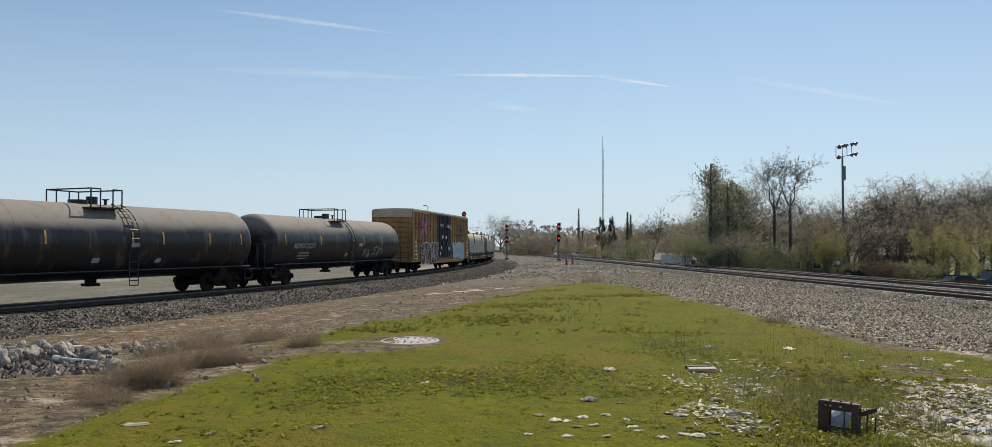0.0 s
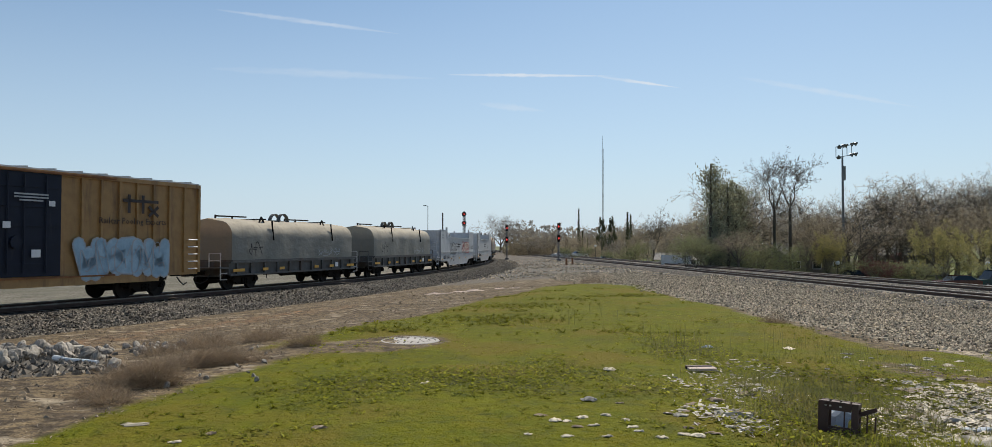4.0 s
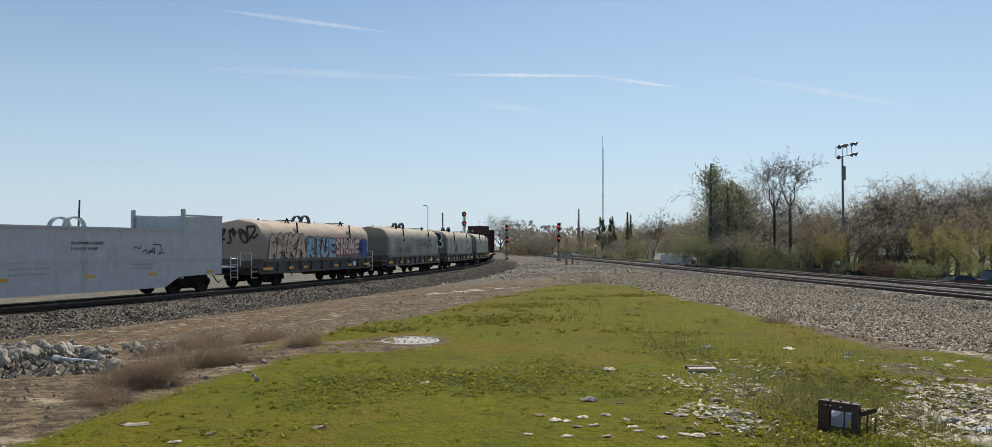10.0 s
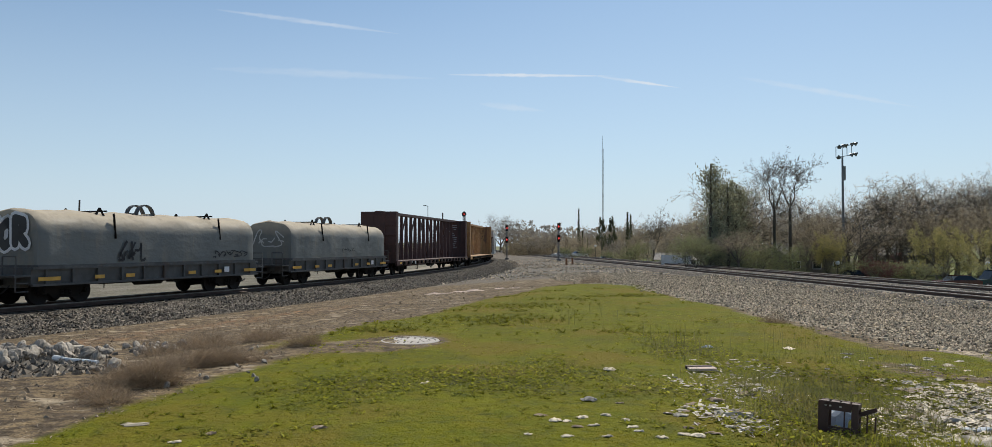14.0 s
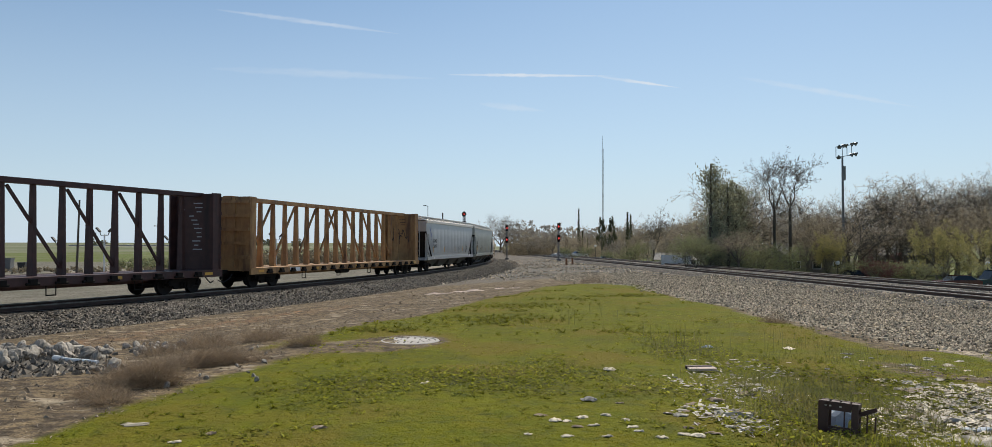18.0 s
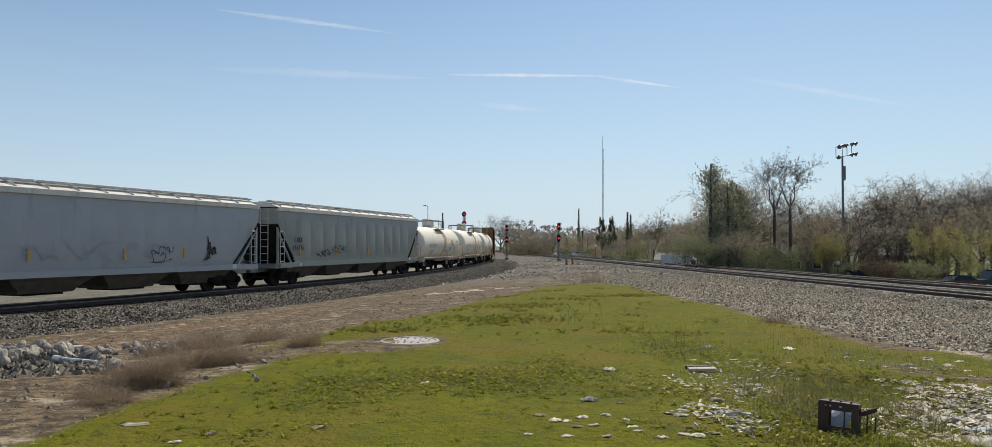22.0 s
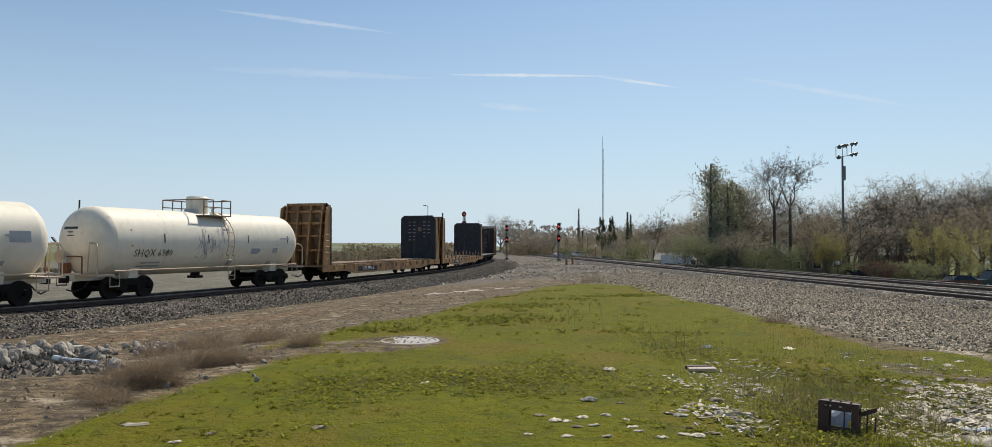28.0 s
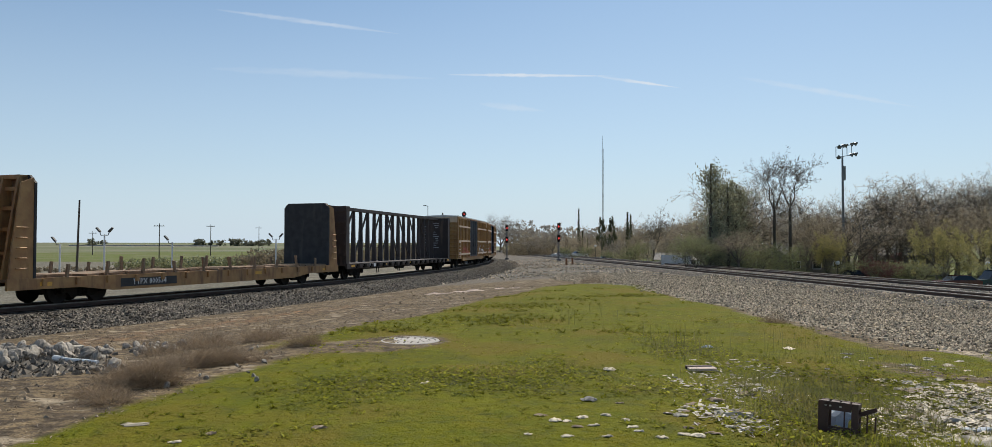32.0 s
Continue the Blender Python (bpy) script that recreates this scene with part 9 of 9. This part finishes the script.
# ---- loose ballast stones ----
def stones(name, x, y, z, size, material, label, seed):
    g = np.random.RandomState(seed)
    n = len(x)
    oc = np.array([(1, 0, 0), (-1, 0, 0), (0, 1, 0), (0, -1, 0), (0, 0, 1), (0, 0, -1)], float)
    size = np.broadcast_to(np.asarray(size, float), (n,))[:, None, None]
    v = oc[None] * size * g.uniform(0.55, 1.35, (n, 6))[:, :, None]
    v += g.normal(0, 0.22, (n, 6, 3)) * size
    a = g.uniform(0, 6.283, n)
    c, s = np.cos(a)[:, None], np.sin(a)[:, None]
    v = np.stack([v[:, :, 0] * c - v[:, :, 1] * s, v[:, :, 0] * s + v[:, :, 1] * c, v[:, :, 2] * 0.8], 2)
    v += np.stack([x, y, z], 1)[:, None]
    f = np.array([(0, 2, 4), (2, 1, 4), (1, 3, 4), (3, 0, 4), (2, 0, 5), (1, 2, 5), (3, 1, 5), (0, 3, 5)])
    me = bpy.data.meshes.new(name)
    me.from_pydata(v.reshape(-1, 3).tolist(), [], (np.arange(n)[:, None, None] * 6 + f).reshape(-1, 3).tolist())
    me.materials.append(material)
    return tagged(new(name, me), label, "gravel", kind="stuff")


def stone_mat(name, lo, hi):
    m, nt, nodes, links, bsdf = nodes_of(name)
    geo = nodes.new("ShaderNodeNewGeometry")
    col = ramp(nt, geo.outputs["Random Per Island"], 0, 1, (*lo, 1), (*hi, 1))
    col = mix(nt, 0.3, col, ramp(nt, tex_noise(nt, 60, 3), 0.2, 0.8, (0.6, 0.6, 0.6, 1), (1.2, 1.2, 1.2, 1)), "MULTIPLY")
    links.new(col, bsdf.inputs["Base Color"])
    bsdf.inputs["Roughness"].default_value = 0.85
    bsdf.inputs["Specular IOR Level"].default_value = 0.3
    return m


M["gravel_grey"] = stone_mat("gravel_grey", (0.035, 0.03, 0.024), (0.34, 0.29, 0.225))
M["gravel_pale"] = stone_mat("gravel_pale", (0.09, 0.073, 0.05), (0.88, 0.72, 0.5))
M["dirt_clod"] = stone_mat("dirt_clod", (0.1, 0.072, 0.048), (0.38, 0.3, 0.2))


def bed_stones():
    g = np.random.RandomState(3)
    n = 21000
    s = np.where(g.uniform(0, 1, n) < 0.88, g.uniform(-14, 75, n), g.uniform(75, 135, n))
    o = g.uniform(2.0, 5.0, n)
    x = np.interp(s, TS, TX) + np.cos(np.interp(s, TS, TH)) * o
    y = np.interp(s, TS, TY) - np.sin(np.interp(s, TS, TH)) * o
    z = np.interp(o, [k for k, _ in SIDE], [k for _, k in SIDE])
    z = np.maximum(z, ground_z(x, y))
    stones("ballast_stones", x, y, z + 0.005, 0.062, M["gravel_grey"], "loose grey crushed stone along the curved track", 1)
    n = 70000
    y = 13 + 50 * g.uniform(0, 1, n) ** 1.5
    dr = g.uniform(1.7, 17.0, n)
    x = RX + RSLOPE * y - dr
    z = np.maximum(ground_z(x, y), np.interp(-dr, [k for k, _ in TWIN], [k for _, k in TWIN]))
    keep = (np.abs(x) < y * 0.72 + 1) & (dr + wave(x, y, 0.9, 8) * 1.2 < 16.0 + g.uniform(-0.5, 0.8, n))
    stones("gravel_stones", x[keep], y[keep], z[keep] + 0.006, 0.022 + 0.0008 * y[keep], M["gravel_pale"], "loose pale gravel between the grass and the main tracks", 2)
    n = 9000
    y = 55 + 85 * g.uniform(0, 1, n)
    x = g.uniform(-14, 18, n)
    keep = (dist_left(x, y) > 3.0) & (dist_right(x, y) > 3.0) & (wave(x, y, 0.5, 52) + g.uniform(-0.5, 0.5, n) > 0)
    x, y = x[keep], y[keep]
    stones("gravel_stones", x, y, ground_z(x, y) + 0.01, 0.1, M["gravel_pale"], "coarse loose stone between the converging tracks", 4)
    n = 14000
    y = 7 + 40 * g.uniform(0, 1, n) ** 1.4
    x = g.uniform(-16, 4, n)
    dl = dist_left(x, y)
    w = wave(x, y, 0.9, 8)
    keep = (dl > 4.6) & (turf(x, y) < 0.1) & (x > -0.7 * y - 1) & (wave(x, y, 1.7, 51) + g.uniform(-0.4, 0.4, n) > 0)
    x, y = x[keep], y[keep]
    stones("dirt_clods", x, y, ground_z(x, y), 0.012 + 0.02 * g.uniform(0, 1, len(x)) ** 2, M["dirt_clod"], "small clods and pebbles on the bare dirt", 3)
    n = 7000
    y = 8 + 30 * g.uniform(0, 1, n) ** 1.2
    x = g.uniform(-16, 4, n)
    w = wave(x, y, 0.9, 8)
    dl = dist_left(x, y)
    keep = (dl > 5.0) & (turf(x, y) < 0.15) & (x > -0.7 * y - 1) & (wave(x, y, 0.8, 53) + 0.7 * wave(x, y * 1.8, 2.6, 54) + g.uniform(-0.25, 0.25, n) > 0.22)
    x, y = x[keep], y[keep]
    stones("dirt_clods", x, y, ground_z(x, y) - 0.004, 0.016 + 0.035 * g.uniform(0, 1, len(x)) ** 2.5, M["dirt_clod"], "ridges of coarse broken clods on the bare dirt", 5)


def rubble():
    g = np.random.RandomState(81)
    y = g.uniform(9.4, 14.2, 1500)
    u = g.uniform(-1.3, 1.3, 1500)
    x = u - 0.6 * y
    keep = y > 9.5 + 0.35 * np.maximum(0, x + 6)
    x, y, u = x[keep], y[keep], u[keep]
    heap = 0.15 * np.clip(1 - ((u + 0.4) / 1.5) ** 2, 0, 1) * np.clip(1 - ((y - 12) / 2.2) ** 2, 0, 1)
    # darker than the rocks, so the shade of their gaps is in its colour
    stones("rubble", x, y, ground_z(x, y) + heap - 0.02, 0.06, M["gravel_grey"], "small broken stone between the larger rocks", 82)


bed_stones()
rubble()

# tiny shreds of paper, straw and plastic among the weeds and on the dirt
def shreds(name, p, lo, hi, size, label, seed):
    g = np.random.RandomState(seed)
    n = len(p)
    z = ground_z(p[:, 0], p[:, 1]) + g.uniform(0.006, 0.03, n)
    a, t = g.uniform(0, 6.283, n), g.normal(0, 0.35, n)
    L, W = size * g.uniform(0.4, 1.8, n), size * g.uniform(0.12, 0.6 if size > 0.022 else 0.25, n)
    c = np.stack([p[:, 0], p[:, 1], z], 1)
    u = np.stack([np.cos(a) * L, np.sin(a) * L, t * L * 0.6], 1)
    v = np.stack([-np.sin(a) * W, np.cos(a) * W, g.normal(0, 0.3, n) * W], 1)
    pts = np.stack([c - u - v, c + u - v * 0.6, c + u * 0.9 + v, c - u * 0.8 + v], 1).reshape(-1, 3)
    me = bpy.data.meshes.new(name)
    me.from_pydata(pts.tolist(), [], np.arange(4 * n).reshape(n, 4).tolist())
    me.materials.append(stone_mat(name, lo, hi))
    return tagged(new(name, me), label, "litter", kind="stuff")


p = scatter(2300, 2.5, 6.2, 6.8, 10.6, 61, 1.1)
p = p[wave(p[:, 0], p[:, 1], 1.3, 62) + 0.8 * wave(p[:, 0], p[:, 1] * 1.6, 4.0, 63) + rough.uniform(-0.25, 0.25, len(p)) > 0.12]
shreds("shreds", p, (0.12, 0.105, 0.08), (0.62, 0.56, 0.46), 0.026, "dirty shreds of paper and plastic trodden into the weeds", 64)
g = np.random.RandomState(65)
p = np.concatenate([np.stack([g.normal(2.1, 0.2, 260), g.normal(6.9, 0.35, 260)], 1), np.stack([g.normal(2.5, 0.4, 160), g.normal(8.6, 0.5, 160)], 1)])
shreds("shreds", p, (0.25, 0.21, 0.16), (0.78, 0.72, 0.64), 0.024, "small heap of torn pale paper and plastic on the grass", 66)
p = scatter(7000, -12, -1.5, 6.2, 24, 67, 1.5)
d = dist_left(p[:, 0], p[:, 1])
p = p[(turf(p[:, 0], p[:, 1]) < 0.2) & (d > 6) & (p[:, 0] > -0.72 * p[:, 1])]
shreds("straw", p, (0.1, 0.075, 0.05), (0.42, 0.34, 0.25), 0.02, "dry straw and plant debris strewn over the dirt", 68)
p = scatter(6000, 3.3, 7.5, 5.6, 9.6, 91, 1.1)
v = wave(p[:, 0], p[:, 1], 1.6, 92) + 0.7 * wave(p[:, 0], p[:, 1], 5.0, 93) + 0.35 - 0.1 * (p[:, 1] - 6.5)
p = p[(v + np.random.RandomState(94).uniform(-0.2, 0.2, len(p)) > 0.2) & (p[:, 0] > 0.42 * p[:, 1] + 0.35)]
shreds("shreds", p, (0.3, 0.25, 0.18), (0.86, 0.76, 0.6), 0.036, "thick spread of torn pale plastic and paper on the ground", 95)


# ---- the train rolls towards the camera and past it ----
def rolled(t):
    """Metres that the train has gone after t seconds."""
    return 10.657 * t + 0.00631 * t * (32.0 - t)


START = {}


def motions():
    START.update((car.name, s) for car, s in TRAIN)
    for car, s in TRAIN:
        b = car["bolster"]
        rows = []
        for k in range(33):
            d = s - rolled(float(k))
            x0, y0, _ = on_track(d - b)
            x1, y1, _ = on_track(d + b)
            rows.append((float(k), pose((x0 + x1) / 2, (y0 + y1) / 2, 0, 0, 0, math.degrees(math.atan2(y1 - y0, x1 - x0)))))
        walk(car, rows)
    for w, car, k in WHEELSETS:                   # wheels turn while they pass close by
        s = START[car.name]
        times = [f / FPS for f in range(int(32 * FPS) + 1) if -14 < s - rolled(f / FPS) < 62]
        still = Matrix.Translation((k, 0, 0.447))
        rows = [(0.0, still)] if not times or times[0] > 0 else []
        for t in times:
            rows.append((t, still @ Matrix.Rotation(-(rolled(t) - rolled(times[0])) / 0.447, 4, "Y")))
        if not times or times[-1] < 32.0:
            rows.append((32.0, rows[-1][1]))
        walk(w, rows)


motions()
